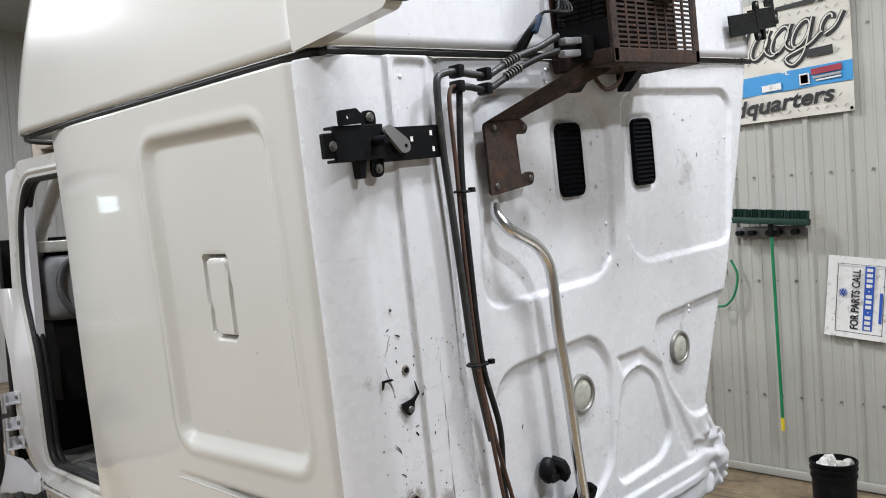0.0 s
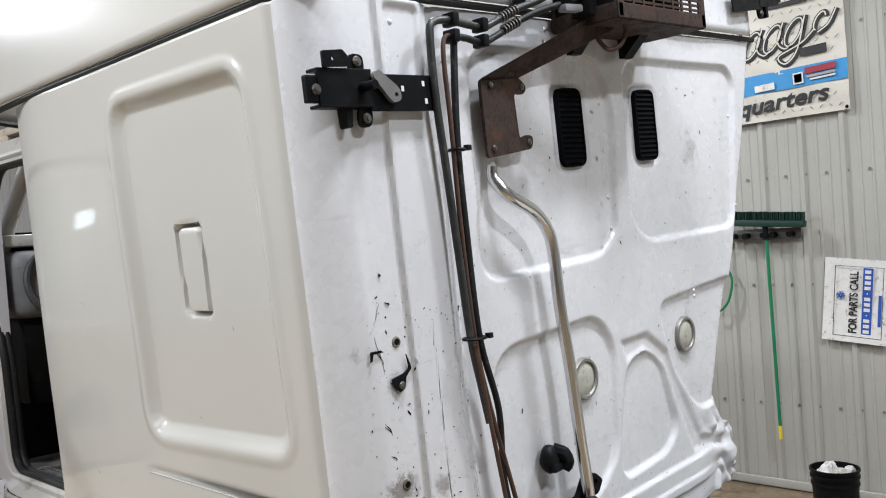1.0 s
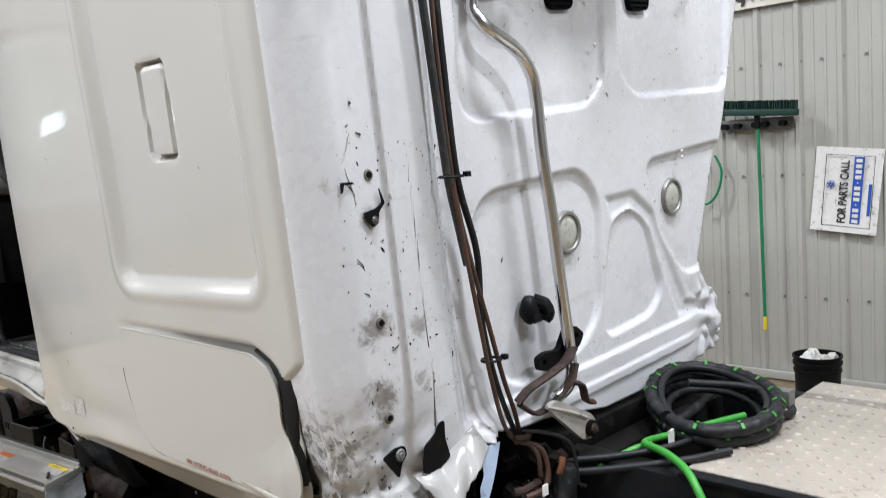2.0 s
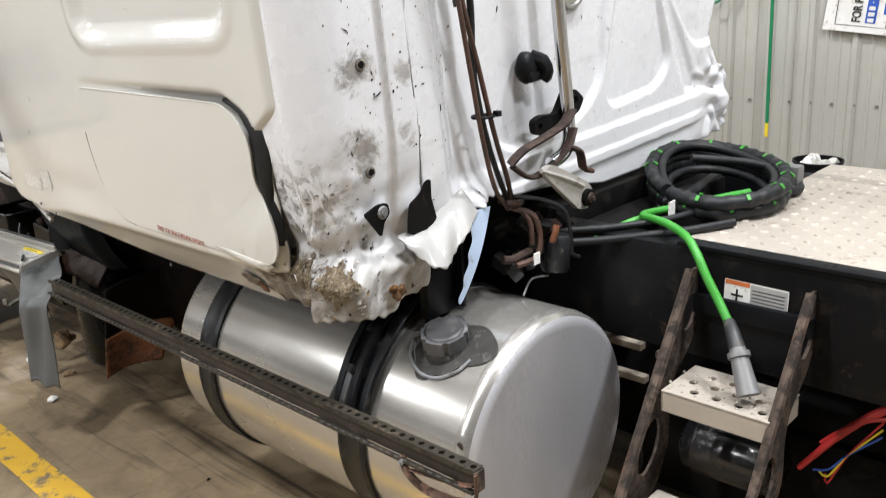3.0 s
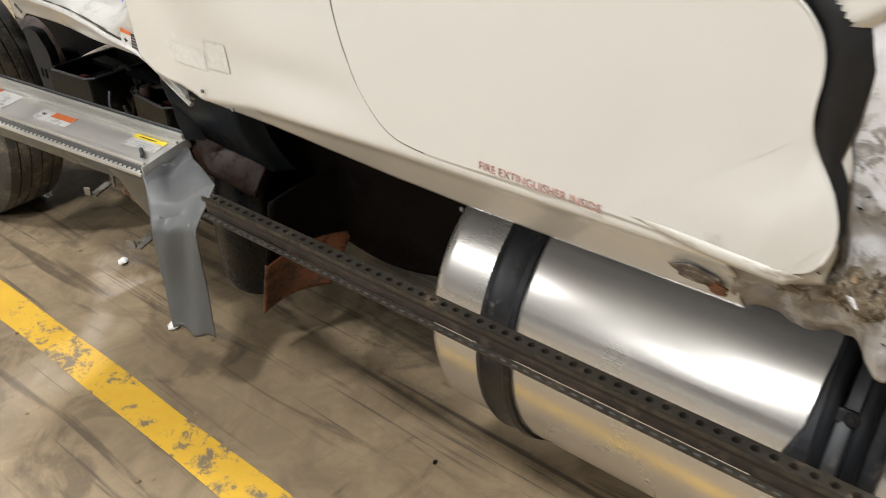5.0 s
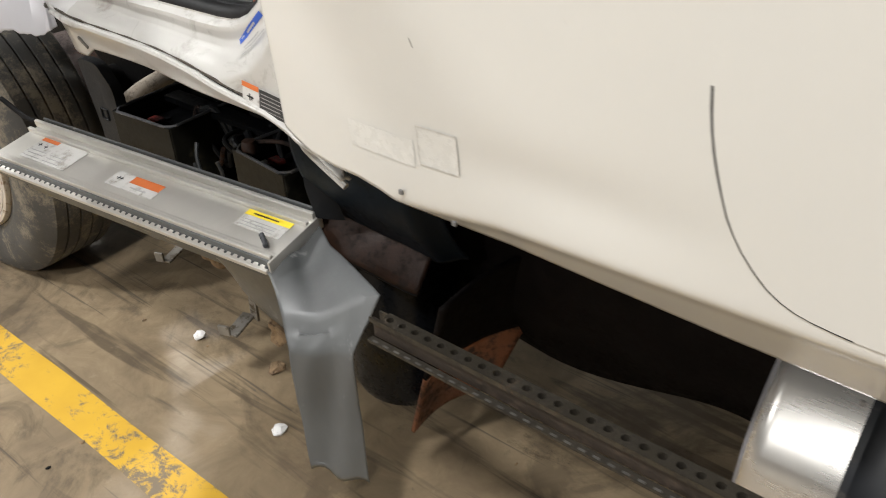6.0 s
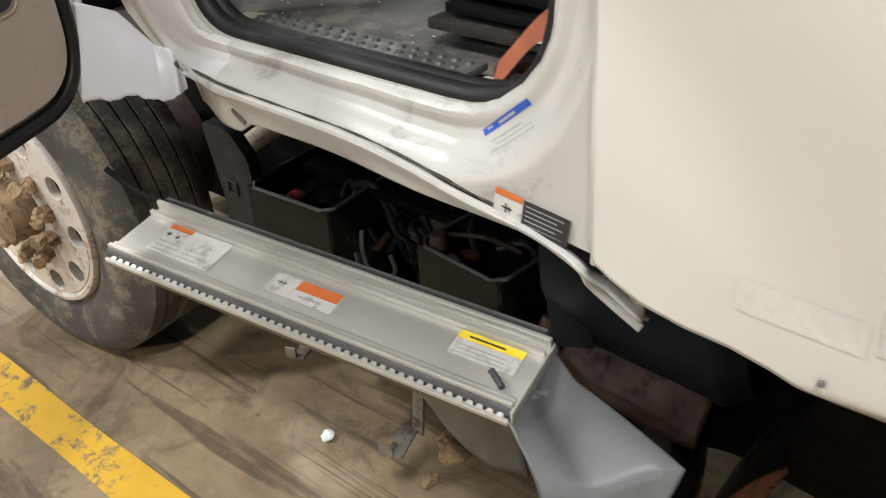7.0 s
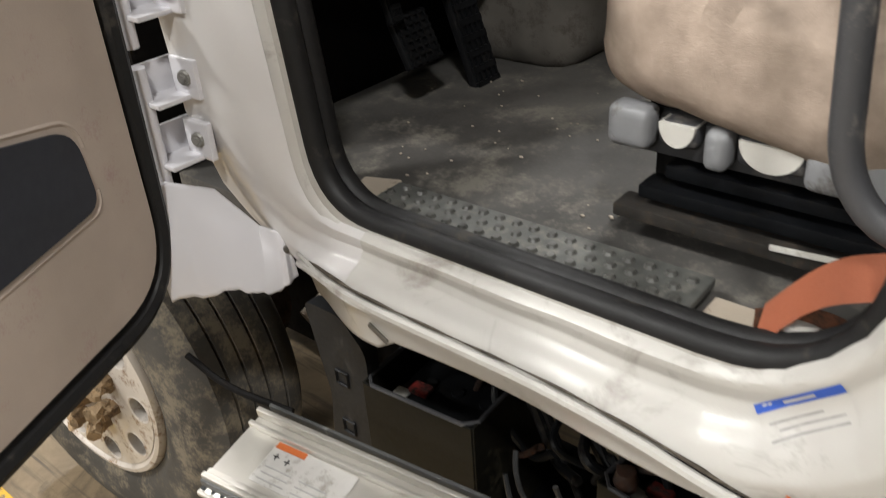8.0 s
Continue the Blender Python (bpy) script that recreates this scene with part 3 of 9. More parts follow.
WALL_X = 5.17
wall_east = solo("wall_east", ribbed(22, 5.6, 0.2965), WALL_STEEL, "white ribbed steel cladding wall with screw rows", "wall", pose(WALL_X + 0.022, 13.12, 0, 0, 0, -90), kind="structure", smooth=False)
wall_north = solo("wall_north", ribbed(23.4, 5.6), DIM_WALL, "white ribbed steel wall at the far end of the hall, darkened to cut bounced light", "wall", pose(-18, 13.0, 0), kind="structure", smooth=False)
wall_west = solo("wall_west", ribbed(22, 5.6), BOUNCE_WALL, "white ribbed steel side wall of the hall, kept pale to lift reflections", "wall", pose(-18, -9, 0, 0, 0, 90), kind="structure", smooth=False)
wall_south = solo("wall_south", ribbed(23.4, 5.6), DIM_WALL, "white ribbed steel wall behind the truck, darkened to cut bounced light", "wall", pose(5.35, -9, 0, 0, 0, 180), kind="structure", smooth=False)
ceiling = solo("ceiling", box((-6.35, 2.0, 5.66), (23.6, 22.4, 0.12)), CEILING, "grey liner ceiling of the workshop hall", "ceiling", kind="structure", smooth=False)


def panel_light(x, y, watts):
    lamp = thing("ceiling_light", "assumed white square ceiling panel fixture, switched on", "ceiling light", (x, y, 5.4), "ceiling lights")
    part("housing", box((x, y, 5.53), (0.62, 0.40, 0.10), 0.01), LIGHT_PLASTIC, lamp)
    part("diffuser", box((x, y, 5.475), (0.56, 0.34, 0.012), 0.002), LAMP_GLOW, lamp, "glowing white diffuser")
    data = bpy.data.lights.new("ceiling_lamp", "AREA")
    data.shape, data.size, data.size_y, data.energy, data.color = "RECTANGLE", 0.56, 0.34, watts, (1.0, 0.965, 0.91)
    new("lamp", data).matrix_basis = pose(x, y, 5.46)


def overhead_door():
    """Assumed sectional door in the far end wall, unseen itself, with two small panes of daylight placed for their
    reflection.
    """
    d = thing("door_1", "assumed white sectional overhead door with two small bright windows", "overhead door", (-5.2, 12.95, 0), kind="structure")
    for k in range(6):
        holes = [rounded([(x - 0.19, 0.17), (x + 0.19, 0.17), (x + 0.19, 0.45), (x - 0.19, 0.45)], 0.04, 4) for x in (-5.0, -5.72)] if k == 3 else []
        part("section", plate([(-6.7, 0.004), (-3.5, 0.004), (-3.5, 0.596), (-6.7, 0.596)], 0.04, basis((0, 12.93, 0.6 * k), (1, 0, 0), (0, 0, 1)), holes), DIM_WALL, d, smooth=False)
    for x in (-5.0, -5.72):
        part("pane", box((x, 12.925, 2.11), (0.40, 0.012, 0.30), 0.004), DAY_PANE, d, "small pane bright with daylight", smooth=False)


# Fixtures are assumed; the last three add side fill for side panel and tank.
for lamp_at in ((0.7, -4.2, 210), (0.10, -1.15, 130), (2.2, -1.6, 170), (-2.4, 0.3, 225), (2.9, 3.6, 210), (-2.6, 5.4, 230), (2.9, 8.4, 210), (-2.6, 9.4, 210), (-7.5, 1.5, 260), (-7.5, 7.5, 260), (-12.5, 4.5, 300)):
    panel_light(*lamp_at)

overhead_door()

# ---- the truck ----
CORNER_R = 0.10
CAB = pose(0.035, 0, 1.0, 0, -3.7, 0)
CAB_INV = CAB.inverted()
TOP = 1.655


def loc(points):
    """World (x, z) of the rear plane, as the cab's own."""
    return [((CAB_INV @ Vector((x, 0, z)))[0], (CAB_INV @ Vector((x, 0, z)))[2]) for x, z in points]


truck = thing("truck", "wrecked white sleeper truck standing on a concrete workshop floor", "truck", (1.2, 1.5, 0))

# rear wall: pressed steel, fields set back between proud ribs
FIELDS = [
    (loc([(0.50, 2.59), (1.09, 2.622), (1.192, 2.50), (1.175, 2.057), (1.082, 1.99), (0.50, 1.95)]), 0.09),
    (loc([(1.27, 2.635), (2.03, 2.68), (2.09, 2.62), (2.03, 2.05), (1.37, 2.02), (1.275, 2.10)]), 0.08),
    (loc([(1.40, 1.80), (1.99, 1.855), (1.83, 1.40), (1.66, 1.38), (1.49, 1.56)]), 0.07),
    (loc([(0.53, 1.755), (1.03, 1.80), (1.125, 1.70), (1.10, 1.34), (0.98, 1.24), (0.62, 1.20), (0.50, 1.5)]), 0.11),
    (loc([(1.19, 1.62), (1.31, 1.655), (1.41, 1.60), (1.50, 1.35), (1.42, 1.28), (1.13, 1.255), (1.12, 1.36)]), 0.07),
]


def right_edge(z):
    return np.interp(z, [-0.1, -0.02, 0.10, 0.17, 0.20, 0.254, 0.563, 0.82, 1.232, 1.69], [1.80, 1.88, 1.89, 1.87, 1.80, 1.785, 1.935, 2.06, 2.225, 2.375])


def rear_depth(x, z):
    """How far the rear wall stands behind y = 0 (negative: back)."""
    d = np.full(x.shape, -0.016)
    for poly, r in FIELDS:
        d = np.maximum(d, -0.016 + 0.016 * press(poly, r, x, z, 0.018))
    # shallow dished channel over the middle field, down to the right corner
    chan = inside_distance(loc([(1.16, 1.70), (1.32, 1.71), (1.45, 1.63), (1.66, 1.29), (1.86, 1.26), (1.85, 1.22), (1.60, 1.24), (1.42, 1.58), (1.30, 1.655), (1.19, 1.63)]), x, z)
    d = np.maximum(d, -0.016 + 0.010 * ease(-0.01, 0.02, chan))
    # corner strip: proud flat, overlapped seam at x 0.21, gutter under the pipes
    d -= 0.012 * ease(0.40, 0.36, x) * ease(0.205, 0.215, x)
    d += 0.006 * np.exp(-((x - 0.212) / 0.004) ** 2)
    d += 0.012 * ease(0.03, 0.0, np.abs(x - 0.43))
    # pressed tab by the roof seam
    d += 0.010 * press(loc([(0.17, 2.655), (0.29, 2.66), (0.285, 2.47), (0.18, 2.46)]), 0.02, x, z, 0.015)
    # flanges along the hem
    hem = ease(0.50, 0.62, x)
    d -= hem * ease(0.15, 0.3, right_edge(z) - x) * 0.012 * (ease(0.10, 0.085, np.abs(z - 0.06 + 0.02 * x)) * 1.0)
    d -= hem * ease(0.15, 0.3, right_edge(z) - x) * 0.007 * ease(0.022, 0.012, np.abs(z - 0.075 + 0.02 * x))
    # vents stand in shallow dishes
    for cx in (1.022, 1.468):
        d += 0.008 * press([(cx - 0.085, 1.195), (cx + 0.085, 1.195), (cx + 0.085, 1.465), (cx - 0.085, 1.465)], 0.045, x, z, 0.02)
    # dents
    d += 0.006 * np.sin(x * 9 + 1.0) * np.sin(z * 7) * 0.5
    return d


def facets(x, z, pitch, seed):
    """Creased sheet: random heights on a lattice, flat triangles between them (-1..1)."""
    h = np.random.default_rng(seed).uniform(-1, 1, (64, 64))
    a, b = x / pitch + 20, z / pitch + 20
    i, j = np.floor(a).astype(int), np.floor(b).astype(int)
    p, q = a - i, b - j
    i, j = i % 63, j % 63
    low = h[i, j] + p * (h[i + 1, j] - h[i, j]) + q * (h[i + 1, j + 1] - h[i + 1, j])
    high = h[i, j] + q * (h[i, j + 1] - h[i, j]) + p * (h[i + 1, j + 1] - h[i, j + 1])
    return np.where(p > q, low, high)


def crush(x, z):
    """Share of the crushed lower corner."""
    return ease(0.36, 0.10, z + 0.25 * np.clip(x - 0.08, 0, 1)) * ease(0.42, 0.20, x)


def hem_line(x):
    return np.interp(x, [-0.28, -0.20, -0.12, -0.06, 0.0, 0.08, 0.14, 0.20, 0.27, 0.28, 0.286, 0.290, 0.36, 0.43, 0.45, 0.48, 0.52, 0.56, 0.62, 0.80, 1.05, 1.4, 2.4], [-0.108, -0.100, -0.095, -0.085, -0.078, -0.085, -0.105, -0.080, -0.070, -0.068, -0.060, 0.085, 0.085, 0.078, 0.078, 0.08, 0.085, 0.07, 0.055, 0.03, -0.03, -0.05, -0.05])


ARC = CORNER_R * math.pi / 2
SKIRT = 0.215


def rear_surface(u, v):
    z0 = -0.05 + v * (TOP + 0.05)
    s = (0.10 - ARC - SKIRT) + (0.35 * u + 0.65 * u ** 1.7) * (right_edge(z0) - 0.10 + ARC + SKIRT)
    low = hem_line(s) + (0.002 * np.sin(s * 70) + 0.003 * np.sin(s * 173 + 1)) * (s < 0.6)
    z = low + v * (TOP - low)
    a = np.clip((0.10 - s) / CORNER_R, 0, math.pi / 2)
    flat = ease(0.06, 0.12, s)
    depth = -0.030 + (rear_depth(s, z) + 0.016) * flat + 0.014 * ease(0.34, 0.46, s)
    # crushed corner: ridged folds pushed in
    w = crush(s, z)
    k = w > 0.01
    n1, n2 = (np.zeros(s.shape) for _ in range(2))
    n1[k] = ripple(s[k] * 9 + 2, z[k] * 7, 0 * z[k] + 3.1, 1)
    n2[k] = ripple(s[k] * 16 + z[k] * 9, z[k] * 15, 0 * z[k] + 7.7, 1)
    fold = 0.010 * facets(s + 0.02 * n1, z, 0.070, 3) + 0.006 * facets(s, z + 0.3 * s, 0.034, 8) + 0.0012 * facets(s - 0.4 * z, z, 0.018, 5)
    fold = fold + ease(0.16, 0.05, z) * (0.005 * facets(s + 0.5 * z, z, 0.045, 12) + 0.004 * facets(s, z - 0.4 * s, 0.026, 17))
    push = w * (0.018 + fold + 0.010 * (0.5 - np.abs(n1) * 1.6))
    push = push + w * (0.016 * np.exp(-((z - 0.075) / 0.03) ** 2) - 0.030 * ease(0.055, 0.005, z) * (0.7 + 0.5 * n1))
    skirt = np.clip(0.10 - ARC - s, 0, 1)
    x = np.where(s > 0.10, s, 0.10 - CORNER_R * np.sin(a)) + push * np.sin(a) + w * 0.005 * n2 + 0.006 * ease(0.0, 0.01, skirt) + 0.028 * ease(0.080, 0.11, skirt) * ease(0.01, 0.05, z) + 0.62 * np.clip(0.018 - z, 0, 1) * ease(0.0, 0.06, skirt)
    y = 0.07 - (CORNER_R - 0.0) * np.cos(a) + (depth + 0.030) + push * np.cos(a) + skirt
    edge = right_edge(z0) - s
    y = y + 0.05 * ease(0.05, 0.0, edge) * ease(0.2, 0.35, z)
    w2 = ease(0.30, 0.12, z) * ease(0.22, 0.04, edge)
    k = w2 > 0.01
    n4 = np.zeros(s.shape)
    n4[k] = ripple(s[k] * 17, z[k] * 15, 0 * z[k] + 1.3, 1)
    y = y + w2 * (0.015 - 0.05 * np.abs(n4))
    x = x + w2 * 0.012 * n4
    # torn lip that hangs out below the pipes
    lip = ease(0.16, 0.04, z) * ease(0.36, 0.42, s) * ease(0.57, 0.50, s)
    y = y - lip * (0.06 + 0.02 * np.sin(s * 55 + z * 20))
    return x, y, z


rear_wall = part("rear_wall", sheet(400, 310, rear_surface, CAB), WHITE, truck, "white pressed steel rear wall, crumpled at the lower corner")
mod = rear_wall.modifiers.new("gauge", "SOLIDIFY")
mod.thickness, mod.offset = 0.003, -1.0

# side: moulded sleeper panel that turns round the rear corner
FRONT_Y = 1.785


def side_hem(y):
    return np.interp(y, [0.0, 0.1, 0.2, 0.45, 0.8, 0.98, 1.17, 1.376, 1.49, 1.53, 1.58, 1.64, 1.70, 1.744, 1.77, 1.785], [-0.105, -0.105, -0.105, -0.103, -0.102, -0.090, -0.065, -0.036, -0.024, -0.014, -0.008, -0.010, -0.006, 0.008, 0.020, 0.038])


# outline of the compartment flap: x = -y of the cab, y = up
FLAP = rounded([(-1.005, 0.415), (-0.285, 0.410), (-0.221, 0.379), (-0.194, 0.341), (-0.189, 0.300), (-0.196, 0.254), (-0.188, 0.207), (-0.155, 0.161), (-0.144, 0.12), (-0.146, 0.085), (-0.164, 0.048), (-0.215, 0.030), (-0.50, 0.038), (-0.82, 0.032), (-0.905, 0.045), (-0.966, 0.115), (-1.0, 0.235)], [0.05, 0.02, 0.04, 0.04, 0.05, 0.05, 0.04, 0.04, 0.04, 0.04, 0.03, 0.03, 0.05, 0.04, 0.04, 0.05, 0.05], 4)


def side_in(y, z):
    """How far the side panel is set in (towards the cab)."""
    outer = [(0.920, 1.527), (0.25, 1.522), (0.215, 0.575), (0.915, 0.555)]
    d = 0.024 * press(outer, 0.075, y, z, 0.042)
    d = d - 0.004 * ease(0.03, 0.0, np.abs(inside_distance(rounded(outer, 0.075), y, z) + 0.03))
    slot = [(0.680, 1.165), (0.540, 1.165), (0.532, 0.905), (0.668, 0.905)]
    s = inside_distance(rounded(slot, 0.03), y, z)
    d = d + 0.030 * ease(0.012, 0.004, np.abs(s - 0.006))
    fold = np.interp(y, [0.15, 0.9, 1.3, 1.5], [0.018, 0.014, 0.005, -0.02])
    d = d + 0.62 * np.clip(fold - z, 0, 1) + 0.004 * ease(0.03, -0.01, z - fold + 0.018)
    d = d + 0.002 * np.sin(y * 5) * np.sin(z * 6)
    # recess over the flap, deeper towards the rear
    out = -inside_distance([(-x, h) for x, h in FLAP], y, z)
    d = d + (0.006 + 0.016 * ease(0.95, 0.25, y)) * ease(0.032, 0.006, out) * ease(0.30, 0.36, z + 0.10 * ease(0.3, 0.2, y)) * ease(1.02, 0.90, y)
    return d


def side_y(u, v):
    """The rear edge draws forward where the crushed corner begins."""
    h = v * TOP - 0.1 * (1 - v)
    rear = 0.072 + 0.080 * ease(0.42, 0.34, h) + 0.004 * np.sin(h * 60) * ease(0.36, 0.30, h)
    return FRONT_Y - u ** 1.15 * (FRONT_Y - rear)


def side_surface(u, v):
    y = side_y(u, v)
    low = side_hem(y)
    z = low + v * (TOP - low)
    x = side_in(y, z) + (0.034 + 0.014 * z) * np.clip((y - 1.32) / (FRONT_Y - 1.32), 0, 1) ** 2 + 0.010 * ease(FRONT_Y - 0.02, FRONT_Y, y) ** 2 + 0.016 * ease(0.045, 0.0, y - side_y(np.ones_like(u), v))
    # soft dents above the hem
    x = x + 0.003 * np.exp(-((y - 0.62) / 0.14) ** 2 - ((z - 0.05) / 0.035) ** 2) + 0.006 * np.exp(-((y - 1.20) / 0.2) ** 2 - ((z - 0.09) / 0.05) ** 2)
    x = x + 0.012 * ease(0.25, 0.08, y) * ease(0.2, 0.0, z)
    return x, y, z


def side_kept(u, v):
    y = side_y(u, v)
    low = side_hem(y)
    z = low + v * (TOP - low)
    return ~((y < 0.278 + 0.003 * np.sin(z * 90)) & (z < 0.012))


side_panel = part("side_panel", sheet(260, 250, side_surface, CAB, side_kept), CREAM, truck, "glossy cream-white moulded sleeper side panel")
mod = side_panel.modifiers.new("gauge", "SOLIDIFY")
mod.thickness, mod.offset = 0.005, 1.0


# roof fairing over the seam
def roof_surface(u, v):
    z = TOP + 0.022 + v * 1.25
    lean = 0.10 * v + 0.22 * v ** 3
    front = 2.36 - 0.45 * (v * 1.25) ** 1.3
    straight = front - 0.065
    arc = CORNER_R * math.pi / 2
    back = 2.2
    total = 2.3 + arc + back
    s = u * total
    share = np.clip(s / 2.3, 0, 1)
    a = np.clip((s - 2.3) / CORNER_R, 0, math.pi / 2)
    r = np.clip(s - 2.3 - arc, 0, back)
    y = front - straight * share - CORNER_R * np.sin(a)
    x = CORNER_R * (1 - np.cos(a)) + r * (1 + 0 * z)
    x = x + lean * ease(0.4, 0.0, r) + 0.34 * np.clip((y - (front - 0.45)) / 0.45, 0, 1) ** 2.2
    y = y + 0.03 * v * (r > 0)
    return x, y, z


roof = part("roof_fairing", sheet(150, 40, roof_surface, CAB), CREAM, truck, "cream-white moulded roof fairing")
roof.data.materials.append(WHITE)
for face in roof.data.polygons:
    if face.center.x > CORNER_R + 0.03 and face.center.y < 0.10:
        face.material_index = 1
mod = roof.modifiers.new("gauge", "SOLIDIFY")
mod.thickness, mod.offset = 0.006, 1.0
part("roof_cap", plate([(0.42, 0.12), (2.16, 0.06), (2.16, 1.55), (1.2, 1.72), (0.62, 1.50)], 0.02, CAB @ Matrix.Translation((0, 0, TOP + 1.24))), CREAM, truck, "cream-white roof top")
seam = bmesh.new()
add_tube(seam, [CAB @ Vector(p) for p in spline([(0.34, 2.36, TOP + 0.004), (0.07, 2.1, TOP + 0.01), (0.012, 1.6, TOP + 0.011), (0.010, 0.8, TOP + 0.011), (0.012, 0.12, TOP + 0.011), (0.04, 0.0, TOP + 0.011), (0.12, -0.026, TOP + 0.011), (0.8, -0.024, TOP + 0.011), (2.36, -0.02, TOP + 0.011)], 0.03)], 0.011, 8)
part("roof_seal", seam, SEAL, truck, "black rubber seal along the roof seam")

# frame rails, deck and ladder behind the cab
rail_bm = bmesh.new()
add_box(rail_bm, (0.875, 1.6, 0.83), (0.09, 8.2, 0.29), 0.012)
RAIL_STEEL = surface("dusty_rail_steel", (0.0050, 0.0053, 0.0060), 0.36, 0, 0.35, 4, (0.016, 0.013, 0.010), 0.06, 0.3, 60, rust=(0.06, 0.032, 0.018), rust_share=-0.03, spec=0.10)
part("frame_rail", rail_bm, RAIL_STEEL, truck, "black steel frame rail")
part("frame_rail", box((1.72, 1.6, 0.83), (0.09, 8.2, 0.29), 0.012), BLACK_STEEL, truck, "black steel frame rail")
deck = part("deck_plate", box((1.38, -1.62, 0.968), (1.06, 2.44, 0.014), 0.003), ALU_DECK, truck, "pale tread-plate catwalk deck")


def treads(x0, x1, y0, y1, z, pitch, size, slant=0.5):
    bm = bmesh.new()
    k = 0
    y = y0
    while y < y1:
        x = x0 + (pitch / 2 if k % 2 else 0)
        while x < x1:
            m = Matrix.Translation((x, y, z)) @ Matrix.Rotation(slant if k % 2 else -slant, 4, "Z")
            bmesh.ops.create_cone(bm, cap_ends=True, segments=6, radius1=1, radius2=0.55, depth=1, matrix=m @ Matrix.Diagonal((size * 0.55, size * 1.3, 0.005, 1)))
            x += pitch
        y += pitch * 0.62
        k += 1
    return bm


part("tread_pattern", treads(0.89, 1.88, -2.3, -0.42, 0.977, 0.066, 0.010), ALU_DECK, deck, "raised diamond treads", kind="stuff")


def ladder():
    lad = part("ladder", box((0.82, -0.62, 0.84), (0.02, 0.30, 0.05), 0.004), BLACK_STEEL, truck, "rusty frame ladder with two pale treads")
    for y, side in ((-0.470, 1), (-0.762, -1)):
        outline = rounded([(0.86, 0.93), (0.865, 0.82), (0.80, 0.73), (0.715, 0.665), (0.70, 0.60), (0.705, 0.50), (0.65, 0.40), (0.56, 0.36), (0.458, 0.345), (0.465, 0.44), (0.64, 0.72), (0.77, 0.93)], 0.03, 3)
        holes = [[(0.792 + 0.030 * math.cos(t) + 0.012 * math.sin(t), 0.822 + 0.045 * math.sin(t)) for t in (2 * math.pi * k / 20 for k in range(20))], [(0.606 + 0.046 * math.cos(t) + 0.022 * math.sin(t), 0.525 + 0.068 * math.sin(t)) for t in (2 * math.pi * k / 20 for k in range(20))]]
        m = Matrix(((1, 0, 0, 0), (0, 0, -1, y + 0.004), (0, 1, 0, 0), (0, 0, 0, 1)))
        bm = plate(outline, 0.008, m, holes)
        add_tube(bm, spline([(0.785, y - 0.006, 0.935), (0.64, y - 0.006, 0.715), (0.485, y - 0.006, 0.475), (0.462, y - 0.006, 0.43), (0.458, y - 0.006, 0.36)], 0.03), 0.0145 if side > 0 else 0.0125, 8)
        part("side_plate", bm, LADDER_RUST, lad, "rusty ladder side")
    for x0, x1, z in ((0.605, 0.775, 0.69), (0.45, 0.60, 0.42)):
        bm = bmesh.new()
        holes = [circle(0.03 + 0.055 * i + (0.026 if j % 2 else 0), 0.035 + 0.046 * j, 0.011, 10) for j in range(3) for i in range(4) if 0.03 + 0.055 * i + (0.026 if j % 2 else 0) < 0.235]
        add_plate(bm, [(0, 0), (0.262, 0), (0.262, x1 - x0), (0, x1 - x0)], 0.006, Matrix(((0, 1, 0, x0), (1, 0, 0, -0.765), (0, 0, -1, z), (0, 0, 0, 1))), holes)
        add_box(bm, (x0 + 0.003, -0.634, z - 0.028), (0.006, 0.262, 0.05))
        add_box(bm, (x1 - 0.003, -0.634, z - 0.028), (0.006, 0.262, 0.05))
        for y in (-0.763, -0.505):
            add_box(bm, ((x0 + x1) / 2, y, z - 0.028), (x1 - x0, 0.004, 0.05))
        for j in range(int((x1 - x0 - 0.014) / 0.034)):
            for i in range(8):
                bmesh.ops.create_cone(bm, cap_ends=True, segments=6, radius1=0.0045, radius2=0.0025, depth=0.004, matrix=Matrix.Translation((x0 + 0.016 + j * 0.034, -0.752 + i * 0.034 + (0.014 if j % 2 else 0), z + 0.002)))
        part("tread", bm, ALU_DECK, lad, "pale perforated metal tread", smooth=False)


ladder()
part("drive_shaft", cyl((1.28, -2.6, 0.62), (1.28, -0.1, 0.66), 0.09, n=20), GRIMY, truck, "grimy drive shaft between the rails")
# Added dark volumes: they block far-side light and keep the ground behind the ladder shaded.
part("dark_drum", lathe([(0, 0), (0.24, 0.0), (0.27, 0.03), (0.27, 1.02), (0.24, 1.05), (0, 1.05)], 28, Matrix.Translation((1.40, -0.38, 0.34)) @ Matrix.Rotation(radians(-90), 4, "X")), GRIMY, truck, "added black drum that darkens the space between the rails")
part("air_tank", cyl((1.30, -0.95, 0.40), (1.30, -0.25, 0.40), 0.16, n=28), GRIMY, truck, "black air tank under the frame")
part("far_shade_box", box((1.98, -1.25, 0.50), (0.30, 1.9, 0.78), 0.03), GRIMY, truck, "added black box at the far frame rail that blocks light")
part("low_shade_box", box((1.42, -0.80, 0.22), (0.62, 1.3, 0.34), 0.04), GRIMY, truck, "added low black box that darkens the floor behind the ladder")
part("dark_cross_plate", box((1.30, -1.35, 0.55), (0.80, 0.10, 0.62), 0.02), GRIMY, truck, "added deep black plate for dark cover behind the ladder")
